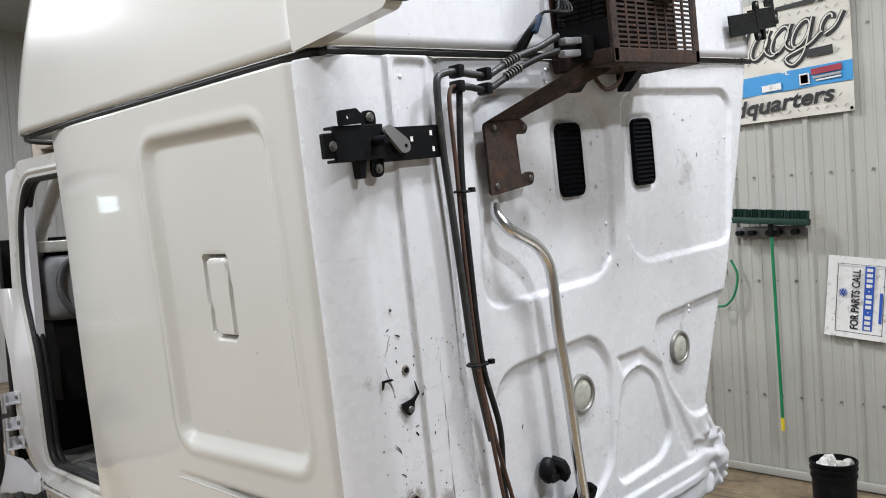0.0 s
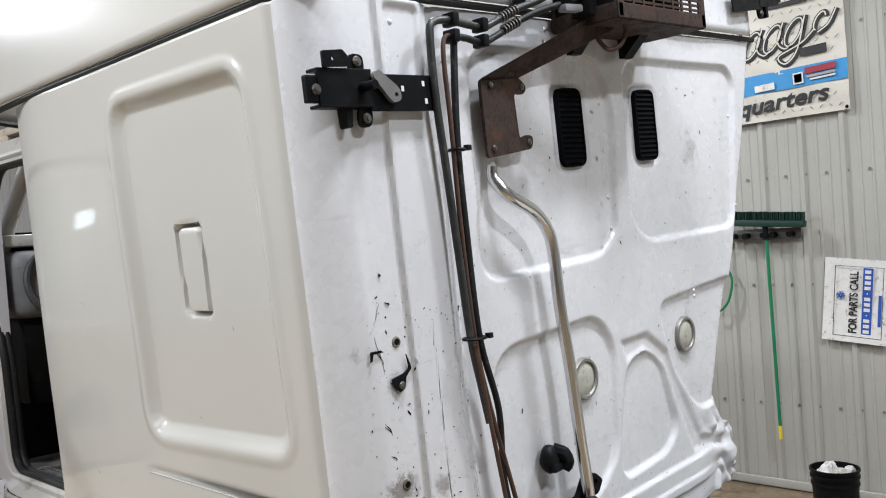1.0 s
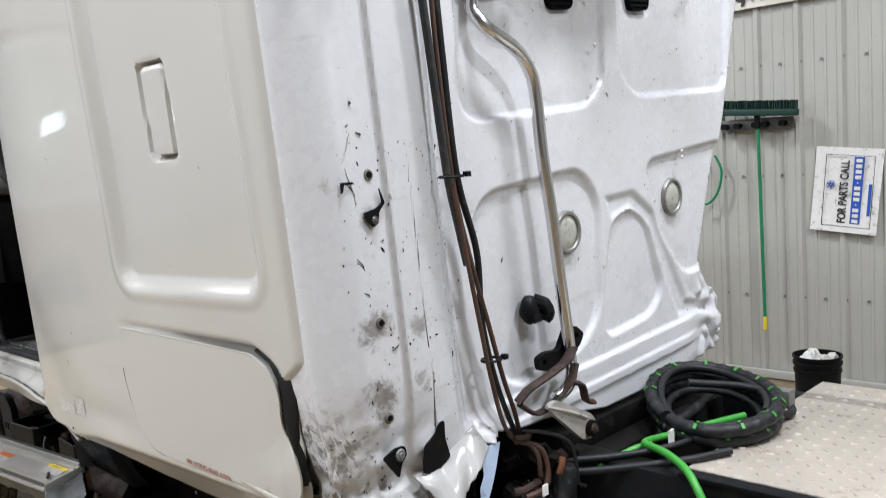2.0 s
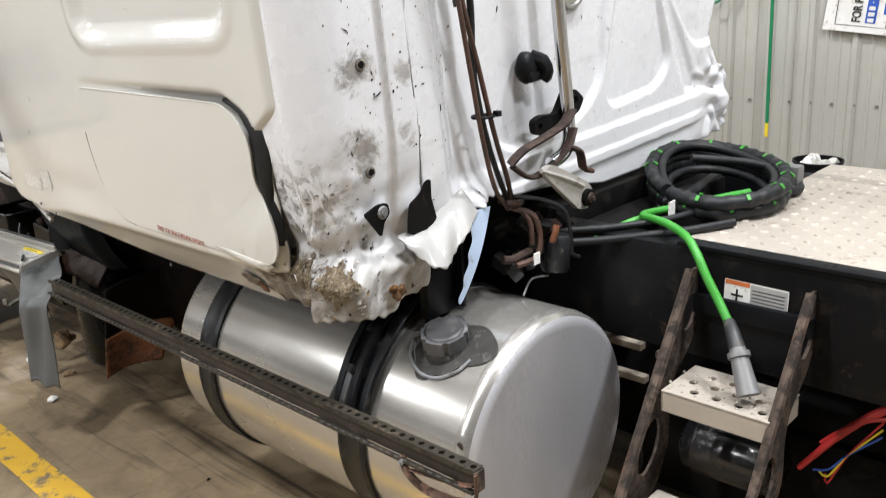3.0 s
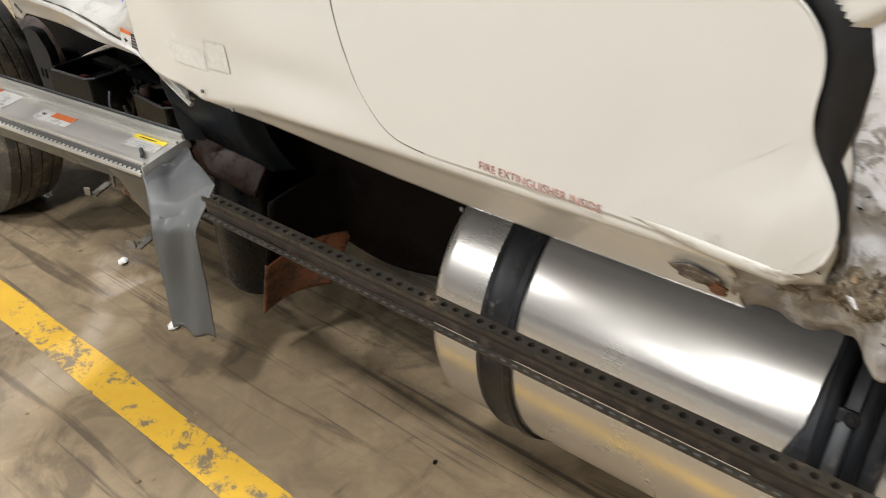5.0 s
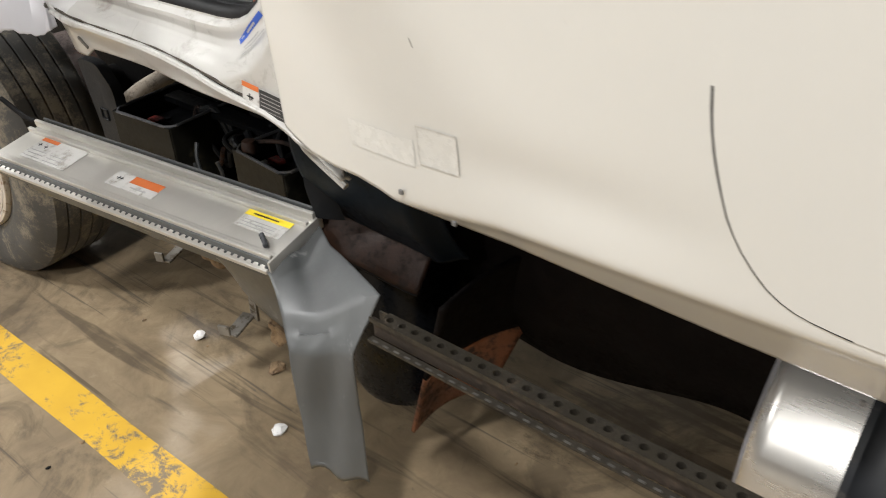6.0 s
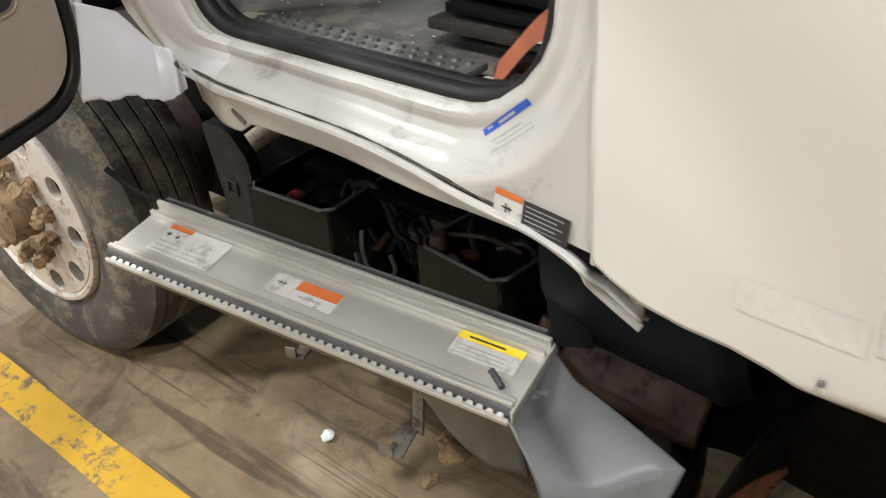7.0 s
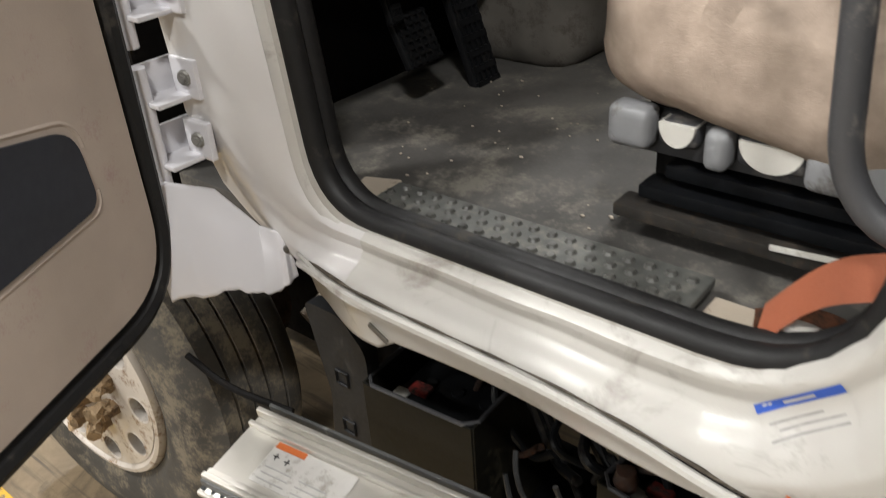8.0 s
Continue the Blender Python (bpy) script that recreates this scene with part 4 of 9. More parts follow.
part("air_tank", lathe([(0, 0), (0.05, 0.004), (0.078, 0.02), (0.086, 0.05), (0.086, 0.22), (0.088, 0.222), (0.088, 0.23), (0.086, 0.232), (0.078, 0.262), (0.05, 0.28), (0, 0.284)], 32, Matrix.Translation((0.95, -0.68, 0.37)) @ Matrix.Rotation(radians(-90), 4, "X")), TANK_BLACK, truck, "black air tank under the frame")


def bolt(parent, p, n, r=0.012, h=0.008, mt=None, name="bolt"):
    n = Vector(n)
    m = Matrix.Translation(p) @ n.to_track_quat("Z", "Y").to_matrix().to_4x4()
    bm = lathe([(0.0, h), (r * 0.45, h), (r * 0.5, h * 0.6), (r * 0.8, h * 0.6), (r, h * 0.2), (r, 0)], 10, m)
    part(name, bm, mt or BOLT_STEEL, parent, smooth=False)


# fuel tank with straps and filler
TANK_X, TANK_Z, TANK_R, TANK_A, TANK_B = 0.49, 0.52, 0.335, -0.272, 0.972


FLANGE = surface("oily_dust", (0.022, 0.020, 0.018), 0.6, 0.1, 0.5, 16, (0.11, 0.105, 0.095), 0.05, 0.4, 120)
CAP_METAL = surface("cap_metal", (0.06, 0.06, 0.062), 0.45, 0.3, 0.15, 20, (0.10, 0.09, 0.08), 0.06, 0.2, 120)


CAP_GREY = surface("cap_grey", (0.085, 0.085, 0.09), 0.42, 0.2, 0.3, 18, (0.17, 0.165, 0.16), 0.05, 0.3, 90)


def fuel_tank():
    to_y = Matrix.Translation((TANK_X, TANK_A, TANK_Z)) @ Matrix.Rotation(radians(-90), 4, "X")
    L = TANK_B - TANK_A
    rim = 0.040
    arc = [(TANK_R - rim + rim * math.sin(a), rim - rim * math.cos(a)) for a in (math.pi / 2 * k / 10 for k in range(11))]
    body = arc[5:] + [(r, L - h) for r, h in reversed(arc[5:])]
    tank = part("fuel_tank", lathe(body, 96, to_y), ALU, truck, "brushed aluminium cylindrical fuel tank")
    dish = [(0, -0.010), (0.12, -0.009), (0.22, -0.006), (TANK_R - rim - 0.02, -0.001)] + arc[:6]
    part("end_cap", lathe(dish, 96, to_y), ALU_END, tank, "dull grey aluminium end, scuffed on its lower half")
    part("end_cap", lathe([(r, L - h) for r, h in dish], 96, to_y), ALU_END, tank, "dull grey aluminium end")
    bead = bmesh.new()
    add_tube(bead, [Vector((TANK_X + (TANK_R - 0.0015) * math.cos(a), TANK_A + 0.046, TANK_Z + (TANK_R - 0.0015) * math.sin(a))) for a in (2 * math.pi * k / 96 for k in range(97))], 0.003, 6)
    part("weld_bead", bead, ALU, tank, "welded rim")
    dent = bmesh.new()
    bmesh.ops.create_icosphere(dent, subdivisions=3, radius=0.02, matrix=Matrix.Translation((TANK_X - (TANK_R - 0.004) * math.cos(0.35), TANK_A + 0.034, TANK_Z + (TANK_R - 0.004) * math.sin(0.35))) @ Matrix.Diagonal((0.10, 0.5, 0.9, 1)))
    part("rim_scar", dent, RUST, tank, "small dirty scar on the tank rim")
    for y, wide in ((0.78, 0.085), (0.115, 0.10)):
        strap = bmesh.new()
        rings = []
        for k in range(96):
            a = 2 * math.pi * k / 96
            ring = []
            for dy, dr in ((-wide / 2, 0.001), (-wide / 2, 0.008), (-wide / 2 + 0.012, 0.012), (-wide / 2 + 0.02, 0.008), (wide / 2 - 0.02, 0.008), (wide / 2 - 0.012, 0.012), (wide / 2, 0.008), (wide / 2, 0.001)):
                ring.append(strap.verts.new((TANK_X + (TANK_R + dr) * math.cos(a), y + dy, TANK_Z + (TANK_R + dr) * math.sin(a))))
            rings.append(ring)
        for k in range(96):
            p, q = rings[k], rings[(k + 1) % 96]
            for j in range(7):
                strap.faces.new((p[j], p[j + 1], q[j + 1], q[j]))
        part("strap", strap, STRAP_BLACK, tank, "black tank strap")
    # bolted joint over the strap: a flared plate, two rails, cross blocks and bolts
    def on_tank(y, deg, lift):
        t = radians(deg)
        return Vector((TANK_X + (TANK_R + lift) * math.cos(t), y, TANK_Z + (TANK_R + lift) * math.sin(t)))

    def flared(u, v):
        deg = 172 - 66 * v
        wide = np.interp(v, [0, 0.12, 0.3, 0.6, 1], [0.120, 0.088, 0.062, 0.056, 0.060])
        y = 0.112 - 0.058 + (0.058 + wide) * u
        t = np.radians(deg)
        r = TANK_R + 0.016 + 0.012 * np.sin(np.pi * np.clip(u, 0, 1)) * v + 0.03 * np.clip(v - 0.6, 0, 1)
        return TANK_X + r * np.cos(t), y, TANK_Z + r * np.sin(t)

    wing = part("strap_wing", sheet(16, 40, flared), STRAP_BLACK, tank, "black flared plate over the strap")
    wing.modifiers.new("gauge", "SOLIDIFY").thickness = 0.006
    for y0, y1 in ((0.138, 0.150), (0.090, 0.096)):
        rail = bmesh.new()
        add_tube(rail, [on_tank(y0 + (y1 - y0) * k / 24, 166 - 58 * k / 24, 0.036 + 0.012 * (k / 24)) for k in range(25)], 0.013, 8, 0.8)
        part("strap_rail", rail, BLACK_STEEL, tank, "black rail of the strap joint")
    tongue = bmesh.new()
    add_tube(tongue, [on_tank(0.118, 163 - 16 * k / 12, 0.040) for k in range(13)], 0.014, 8, 0.5)
    part("strap_tongue", tongue, HOSE_GREY, tank, "worn grey tongue of the strap joint")
    for deg, y, w in ((146, 0.115, 0.07), (128, 0.120, 0.075), (113, 0.122, 0.08)):
        c = on_tank(y, deg, 0.036)
        m = Matrix.Translation(c) @ Matrix.Rotation(math.pi / 2 - radians(deg), 4, "Y")
        part("strap_block", box((0, 0, 0), (0.026, w, 0.020), 0.005, m), BLACK_STEEL, tank, smooth=False)
        bolt(tank, m @ Vector((0, -0.006, 0.010)), m.to_3x3() @ Vector((0, 0, 1)), 0.012, 0.010, GRIMY)
    rusty = bmesh.new()
    bmesh.ops.create_icosphere(rusty, subdivisions=3, radius=0.03, matrix=Matrix.Translation(on_tank(0.02, 103, 0.055)) @ Matrix.Diagonal((1.2, 1.0, 0.5, 1)))
    for v in rusty.verts:
        v.co += Vector((0, 0, 0.012)) * noise.noise(v.co * 50)
    part("rusty_pad", rusty, RUST_ORANGE, tank, "rust-eaten rubber pad over the strap")
    # filler neck on the upper shoulder
    a = radians(122)
    n = Vector((math.cos(a), 0, math.sin(a)))
    p = Vector((TANK_X, -0.085, TANK_Z)) + n * TANK_R
    base = Matrix.Translation(p - n * 0.004) @ Vector((math.cos(radians(104)), -0.06, math.sin(radians(104)))).to_track_quat("Z", "Y").to_matrix().to_4x4()

    def soiled(u, v):
        t = 2 * np.pi * u
        rho = v * (0.090 + 0.012 * np.sin(3 * t + 1) + 0.006 * np.sin(7 * t) + 0.045 * np.exp(-((t - 4.6) / 0.6) ** 2))
        ang = a + rho * np.cos(t) / TANK_R
        r = TANK_R + 0.0035 + 0.003 * np.sin(v * 9) * (1 - v)
        return TANK_X + r * np.cos(ang), -0.085 + rho * np.sin(t), TANK_Z + r * np.sin(ang)

    part("filler_flange", sheet(64, 10, soiled), FLANGE, tank, "oil-soaked dusty flange round the filler")
    part("filler_neck", lathe([(0.060, -0.03), (0.060, 0.004), (0.054, 0.012), (0.050, 0.014)], 24, base), FLANGE, tank, "oily filler neck")
    ribs = []
    for k in range(6):
        ribs += [(0.060, k + 0.14), (0.0575, k + 0.5), (0.060, k + 0.86), (0.054, k + 0.93), (0.054, k + 1.07)]
    cap_bm = plate([(r * math.cos(math.pi * a / 3), r * math.sin(math.pi * a / 3)) for r, a in ribs], 0.036, base @ Matrix.Translation((0, 0, 0.010)))
    part("filler_cap", cap_bm, CAP_GREY, tank, "six-sided dark grey filler cap", smooth=False)
    part("cap_core", lathe([(0.049, 0.044), (0.0485, 0.048), (0.043, 0.0525), (0.030, 0.051), (0.0, 0.051)], 32, base), CAP_METAL, tank, "dark dusty cap top")
    ring = bmesh.new()
    add_tube(ring, spline([on_tank(-0.085 + 0.098 * math.sin(t), 122 + 16 * math.cos(t), 0.005) for t in (-1.35, -0.9, -0.3, 0.3, 0.9, 1.35)], 0.01), 0.0042, 6)
    part("retainer", ring, GREY_PLASTIC, tank, "pale looped cap retainer")


fuel_tank()

# perforated bar along the tank
BAR_X, BAR_Z = 0.046, 0.70


def side_bar():
    bar = bmesh.new()
    A, B = -0.40, 1.60
    w, h = 0.030, 0.044
    pitch = 0.0295
    for k in range(int((B - A) / pitch)):
        y = A + pitch * (k + 0.5)
        rim, mid, deep = [], [], []
        for j in range(8):
            t = math.pi / 4 * j
            cx, cy = math.cos(t), math.sin(t)
            big = max(abs(cx), abs(cy))
            rim.append(bar.verts.new((BAR_X + w / 2 + w / 2 * cx / big, y + pitch / 2 * cy / big, BAR_Z + 0.004)))
            mid.append(bar.verts.new((BAR_X + w / 2 + 0.0075 * cx, y + 0.0075 * cy, BAR_Z + 0.004)))
            deep.append(bar.verts.new((BAR_X + w / 2 + 0.0075 * cx, y + 0.0075 * cy, BAR_Z - 0.012)))
        for j in range(8):
            q = (j + 1) % 8
            bar.faces.new((rim[j], rim[q], mid[q], mid[j]))
            bar.faces.new((mid[j], mid[q], deep[q], deep[j]))
        bar.faces.new(deep)
    add_box(bar, (BAR_X + 0.002, (A + B) / 2, BAR_Z - 0.002), (0.005, B - A, 0.010))
    add_box(bar, (BAR_X + w - 0.002, (A + B) / 2, BAR_Z - h / 2), (0.004, B - A, h))
    add_box(bar, (BAR_X - 0.003, (A + B) / 2, BAR_Z - h), (0.014, B - A, 0.005))
    ob = part("side_bar", bar, GALV, truck, "rusty perforated steel side bar", smooth=False)
    part("face", box((BAR_X + 0.009, (A + B) / 2, BAR_Z - h / 2), (0.004, B - A - 0.004, h - 0.004)), BAR_FACE, ob, "oily dark rusty channel face", smooth=False)
    tabs = bmesh.new()
    for k in range(int((B - A) / 0.0255)):
        add_box(tabs, (BAR_X - 0.006, A + 0.02 + 0.0255 * k, BAR_Z - h + 0.001), (0.004, 0.012, 0.005))
    part("lower_lip", tabs, BOLT_STEEL, ob, "worn bright teeth of the lower lip", smooth=False, kind="stuff")
    clip = bmesh.new()
    add_tube(clip, spline([(BAR_X + 0.006, -0.185, 0.660), (BAR_X - 0.008, -0.205, 0.640), (BAR_X - 0.004, -0.245, 0.612), (BAR_X, -0.30, 0.606), (BAR_X + 0.004, -0.365, 0.612), (BAR_X + 0.006, -0.395, 0.632), (BAR_X + 0.004, -0.402, 0.700)], 0.012), lambda t: 0.008 + 0.006 * t, 8, 0.3)
    add_tube(clip, spline([(BAR_X - 0.004, -0.215, 0.640), (BAR_X, -0.27, 0.645), (BAR_X + 0.004, -0.35, 0.655), (BAR_X + 0.006, -0.395, 0.668)], 0.012), lambda t: 0.006 + 0.006 * t, 8, 0.3)
    part("end_bracket", clip, BRACKET_RUST, ob, "rusty bent strap bracket at the bar's end")
    part("end_plug", box((BAR_X + 0.012, -0.402, 0.678), (0.030, 0.006, 0.048), 0.002), LADDER_RUST, ob, "rusted closed end", smooth=False)
    bolt(ob, (BAR_X - 0.008, -0.195, 0.652), (-1, 0, 0.3), 0.008, 0.008, PLUG_GREY)


side_bar()

# step over the battery box
STEP = pose(0.076, 1.912, 0.682, 2.4, -8.0, 8.3)


def side_step():
    bm = bmesh.new()
    w, L = 0.155, 0.915
    add_box(bm, (w / 2, L / 2, -0.004), (w, L, 0.008), 0.002, STEP)
    step = part("side_step", bm, ALU_STEP, truck, "dull aluminium step plate")
    for x, h in ((0.006, 0.012), (0.018, 0.006), (w - 0.03, 0.012), (w - 0.006, 0.02)):
        part("rib", box((x, L / 2, h / 2), (0.010, L, h), 0.003, STEP), ALU_STEP, step)
    part("front_lip", box((0.0, L / 2, -0.022), (0.008, L, 0.05), 0.003, STEP), SHEET_GREY, step, "dusty grey front lip")
    part("rear_flange", box((w + 0.010, L / 2, 0.004), (0.006, L - 0.03, 0.030), 0.001, STEP), SHEET_GREY, step, "dark grey flange behind the step", smooth=False)
    part("grip_channel", box((-0.006, L / 2, -0.014), (0.007, L, 0.004), 0.001, STEP), HOSE_GREY, step, "dark channel of the grip edge", smooth=False)
    part("grip_edge", box((-0.013, L / 2, -0.017), (0.009, L, 0.010), 0.003, STEP), ALU_STEP, step, "bright rolled grip edge")
    teeth = bmesh.new()
    for k in range(48):
        y = 0.010 + k * 0.0187
        tri_ = [STEP @ Vector(p) for p in ((-0.011, y, -0.012), (-0.011, y + 0.014, -0.012), (-0.001, y + 0.010, -0.009), (-0.001, y + 0.004, -0.009))]
        top = [teeth.verts.new(p) for p in tri_]
        low = [teeth.verts.new(p - Vector((0, 0, 0.004))) for p in tri_]
        teeth.faces.new(top)
        teeth.faces.new(low[::-1])
        for j in range(4):
            teeth.faces.new((top[j], low[j], low[(j + 1) % 4], top[(j + 1) % 4]))
    part("grip_teeth", teeth, ALU_STEP, step, "toothed grip edge", smooth=False, kind="stuff")
    part("end_plate", box((w / 2, -0.004, -0.010), (w + 0.02, 0.005, 0.034), 0.002, STEP), ALU_STEP, step, "bent bright end plate")
    part("hanger", box((0.05, L / 2, -0.075), (0.02, L - 0.06, 0.09), 0.006, STEP), SHEET_GREY, step, "grey plate under the step")
    return step


side_step()


# front wheel
def front_wheel():
    cx, cy, cz = 0.105, 3.61, 0.476
    m = Matrix.Translation((cx, cy, cz)) @ Matrix.Rotation(radians(4), 4, "Z") @ Matrix.Rotation(radians(90), 4, "Y")
    wheel = part("wheel", lathe([(0.10, 0.02), (0.13, 0.02), (0.14, 0.12), (0.14, 0.2)], 24, m), GRIMY, truck, "front wheel with a dusty worn tyre")
    prof = [(0.300, 0.016), (0.306, 0.008), (0.34, -0.006), (0.40, -0.010), (0.445, -0.004), (0.472, 0.010), (0.488, 0.024), (0.497, 0.034)]
    x = 0.034
    for g in range(4):
        x += 0.036
        prof += [(0.499, x), (0.499, x + 0.001), (0.488, x + 0.002), (0.488, x + 0.008), (0.499, x + 0.009)]
        x += 0.009
    prof += [(0.497, 0.25), (0.485, 0.265), (0.44, 0.28), (0.30, 0.27)]
    part("tyre", lathe(prof, 96, m), TYRE, wheel, "dusty black tyre with worn ribs")
    holes = [circle(0.233 * math.cos(a), 0.233 * math.sin(a), 0.033, 18) for a in (2 * math.pi * k / 10 - 2.096 for k in range(10))]
    rim = bmesh.new()
    add_plate(rim, circle(0, 0, 0.276, 72), 0.012, m @ Matrix.Translation((0, 0, -0.004)), holes)
    disc = part("rim", rim, RIM, wheel, "pale disc wheel with hand holes, rust stained")
    for x, y in [(0.233 * math.cos(a), 0.233 * math.sin(a)) for a in (2 * math.pi * k / 10 - 2.096 for k in range(10))]:
        part("hole_rim", lathe([(0.0325, 0.020), (0.0325, -0.0035), (0.036, -0.0055), (0.040, -0.0042)], 18, m @ Matrix.Translation((x, y, 0))), RIM, disc, "chamfered edge of a hand hole")
    part("rim_lip", lathe([(0.274, 0.004), (0.278, -0.002), (0.288, -0.010), (0.299, -0.008), (0.305, 0.004), (0.302, 0.02)], 72, m), RIM, wheel, "pale wheel lip")
    part("hub", lathe([(0.0, -0.090), (0.05, -0.090), (0.075, -0.080), (0.085, -0.03), (0.092, -0.004)], 32, m), MUD, wheel, "hub caked with dry mud")
    for k in range(10):
        a = 2 * math.pi * (k + 0.5) / 10 - 2.096
        base = m @ Matrix.Translation((0.143 * math.cos(a), 0.143 * math.sin(a), 0))
        nut = part("wheel_nut", cyl(base @ Vector((0, 0, 0.0)), base @ Vector((0, 0, -0.045)), 0.021, 0.018, 6), MUD, wheel, "muddy wheel nut", smooth=False)
        lumps = bmesh.new()
        for j in range(3):
            c = base @ Vector((random.uniform(-0.014, 0.014), random.uniform(-0.014, 0.014), -0.012 - 0.017 * j))
            bmesh.ops.create_icosphere(lumps, subdivisions=2, radius=random.uniform(0.017, 0.026), matrix=Matrix.Translation(c))
        for v in lumps.verts:
            v.co += Vector((noise.noise(v.co * 60), noise.noise(v.co * 60 + Vector((3, 0, 0))), noise.noise(v.co * 60 + Vector((0, 5, 0))))) * 0.014
        part("mud_lump", lumps, MUD_PALE, nut, "pale dried mud on the nut", smooth=False)
    # dark wheel house
    part("wheel_house", box((1.28, 3.55, 0.55), (1.1, 1.2, 0.7), 0.05), GRIMY, truck, "grimy engine bay and axle behind the wheel")


front_wheel()

# floor of the cab, sill and inside
part("cab_floor", box((1.25, 2.30, 1.03), (2.05, 1.7, 0.08), 0.004), FLOOR_MAT, truck, "dusty worn rubber cab floor")
part("cab_bulkhead", box((1.25, 3.20, 1.6), (2.1, 0.06, 1.3), 0.01), GRIMY, truck, "dark firewall")
part("sleeper_wall", box((1.25, 1.40, 1.75), (2.1, 0.04, 1.4), 0.01), TAN_TRIM, truck, "tan sleeper partition")
part("far_side", box((2.30, 1.95, 1.85), (0.05, 2.5, 1.6), 0.01), TAN_TRIM, truck, "far cab side")


def text_mesh(words, size, bold=0.0, shear=0.0):
    cu = bpy.data.curves.new("lettering", "FONT")
    cu.body, cu.size, cu.offset, cu.shear, cu.extrude = words, size, bold, shear, 0.0006
    tmp = new("lettering_source", cu)
    me = bpy.data.meshes.new_from_object(tmp.evaluated_get(bpy.context.evaluated_depsgraph_get()))
    bpy.data.objects.remove(tmp)
    bpy.data.curves.remove(cu)
    return me


SIDE = CAB @ basis((-0.0, 0, 0), (0, -1, 0), (0, 0, 1))      # x = -y of the cab, y = up, z outwards
REAR = CAB @ basis((0, 0, 0), (1, 0, 0), (0, 0, 1))          # x = right, y = up, z outwards (-y)


def tag_label(name, parent, m, w, h, bars, base=PAPER, label="", top=None):
    """A sticker: base sheet, then bars of colour: (x, y, w, h, material)."""
    bm = bmesh.new()
    add_plate(bm, rounded([(0, 0), (w, 0), (w, h), (0, h)], min(w, h) * 0.05, 2), 0.0008, m)
    ob = part(name, bm, base, parent, label, smooth=False)
    groups = {}
    for x, y, bw, bh, mt in bars:
        b = groups.setdefault(mt.name, (bmesh.new(), mt))[0]
        add_box(b, (x + bw / 2, y + bh / 2, 0.0014), (bw, bh, 0.0008), 0, m)
    for b, mt in groups.values():
        part("print", b, mt, ob, smooth=False)
    return ob


def draped(name, target, origin, right, up, way, w, h, bars, base, label, skin=0.0):
    """A sticker that follows the surface of its target: base sheet, then bars of colour."""
    tree = BVHTree.FromPolygons([v.co for v in target.data.vertices], [tuple(f.vertices) for f in target.data.polygons])
    o, r, up_, d = Vector(origin), Vector(right).normalized(), Vector(up).normalized(), Vector(way).normalized()

    def lay(x0, y0, bw, bh, lift):
        bm = bmesh.new()
        nx, ny = max(2, int(bw / 0.008)), max(1, int(bh / 0.008))
        rows = []
        for i in range(nx + 1):
            row = []
            for j in range(ny + 1):
                p = o + r * (x0 + bw * i / nx) + up_ * (y0 + bh * j / ny)
                hit, n, _, _ = tree.ray_cast(p - d * 0.2, d)
                row.append(bm.verts.new((hit if hit is not None else p) - d * lift))
            rows.append(row)
        for i in range(nx):
            for j in range(ny):
                bm.faces.new((rows[i][j], rows[i + 1][j], rows[i + 1][j + 1], rows[i][j + 1]))
        return bm

    ob = part(name, lay(0, 0, w, h, skin + 0.0012), base, truck, label)
    for x0, y0, bw, bh, mt in bars:
        part("print", lay(x0, y0, bw, bh, skin + 0.002), mt, ob)
    return ob


GLUE = surface("old_glue", (0.58, 0.57, 0.535), 0.27, 0, 0.05, 9, (0.55, 0.54, 0.505), 0.06, 0.02, 60)
FAINT_LINE = surface("glue_edge", (0.53, 0.51, 0.47), 0.6, 0, 0.3, 60)
FLAKE_GREY = surface("grey_flake", (0.30, 0.285, 0.26), 0.6, 0, 0.3, 30)
WHITE_FLAKE = surface("white_flake", (0.62, 0.62, 0.63), 0.5, 0, 0.1, 30)


# ---- fittings of the rear wall ----
def vent(cx):
    w, h = 0.056, 0.116
    out = rounded([(cx - w - 0.006, 1.33 - h - 0.006), (cx + w + 0.006, 1.33 - h - 0.006), (cx + w + 0.006, 1.33 + h + 0.006), (cx - w - 0.006, 1.33 + h + 0.006)], 0.035, 6)
    hole = rounded([(cx - w, 1.33 - h), (cx + w, 1.33 - h), (cx + w, 1.33 + h), (cx - w, 1.33 + h)], 0.026, 6)
    m = REAR @ Matrix.Translation((0, 0, -0.012))
    v = part("vent", plate(out, 0.022, m, [hole]), VENT_BLACK, truck, "black plastic louvred vent")
    part("backing", box((cx, 1.33, 0.000), (2 * w, 2 * h, 0.004), 0, REAR), VENT_BLACK, v)
    proto = None
    for k in range(14):
        z = 1.33 - h + 0.012 + k * 0.0161
        sl = box((0, 0, 0), (2 * w - 0.006, 0.015, 0.003), 0.001, Matrix.Rotation(radians(-34), 4, "X"), 1) if proto is None else proto
        ob = part("slat", sl, VENT_BLACK, v, m=REAR @ Matrix.Translation((cx, z, 0.006)))
        proto = ob.data


vent(1.022)
vent(1.468)


def round_lamp(cx, cz):
    m = REAR @ Matrix.Translation((cx, cz, 0.0))
    la = part("work_lamp", lathe([(0.050, 0.010), (0.054, 0.016), (0.062, 0.016), (0.066, 0.010), (0.067, -0.012)], 40, m), GREY_RING, truck, "round work lamp in a grey ring")
    part("lens", lathe([(0.0, 0.016), (0.02, 0.0155), (0.04, 0.013), (0.051, 0.008)], 40, m), LENS, la, "dusty clear lens")


round_lamp(0.955, 0.552)
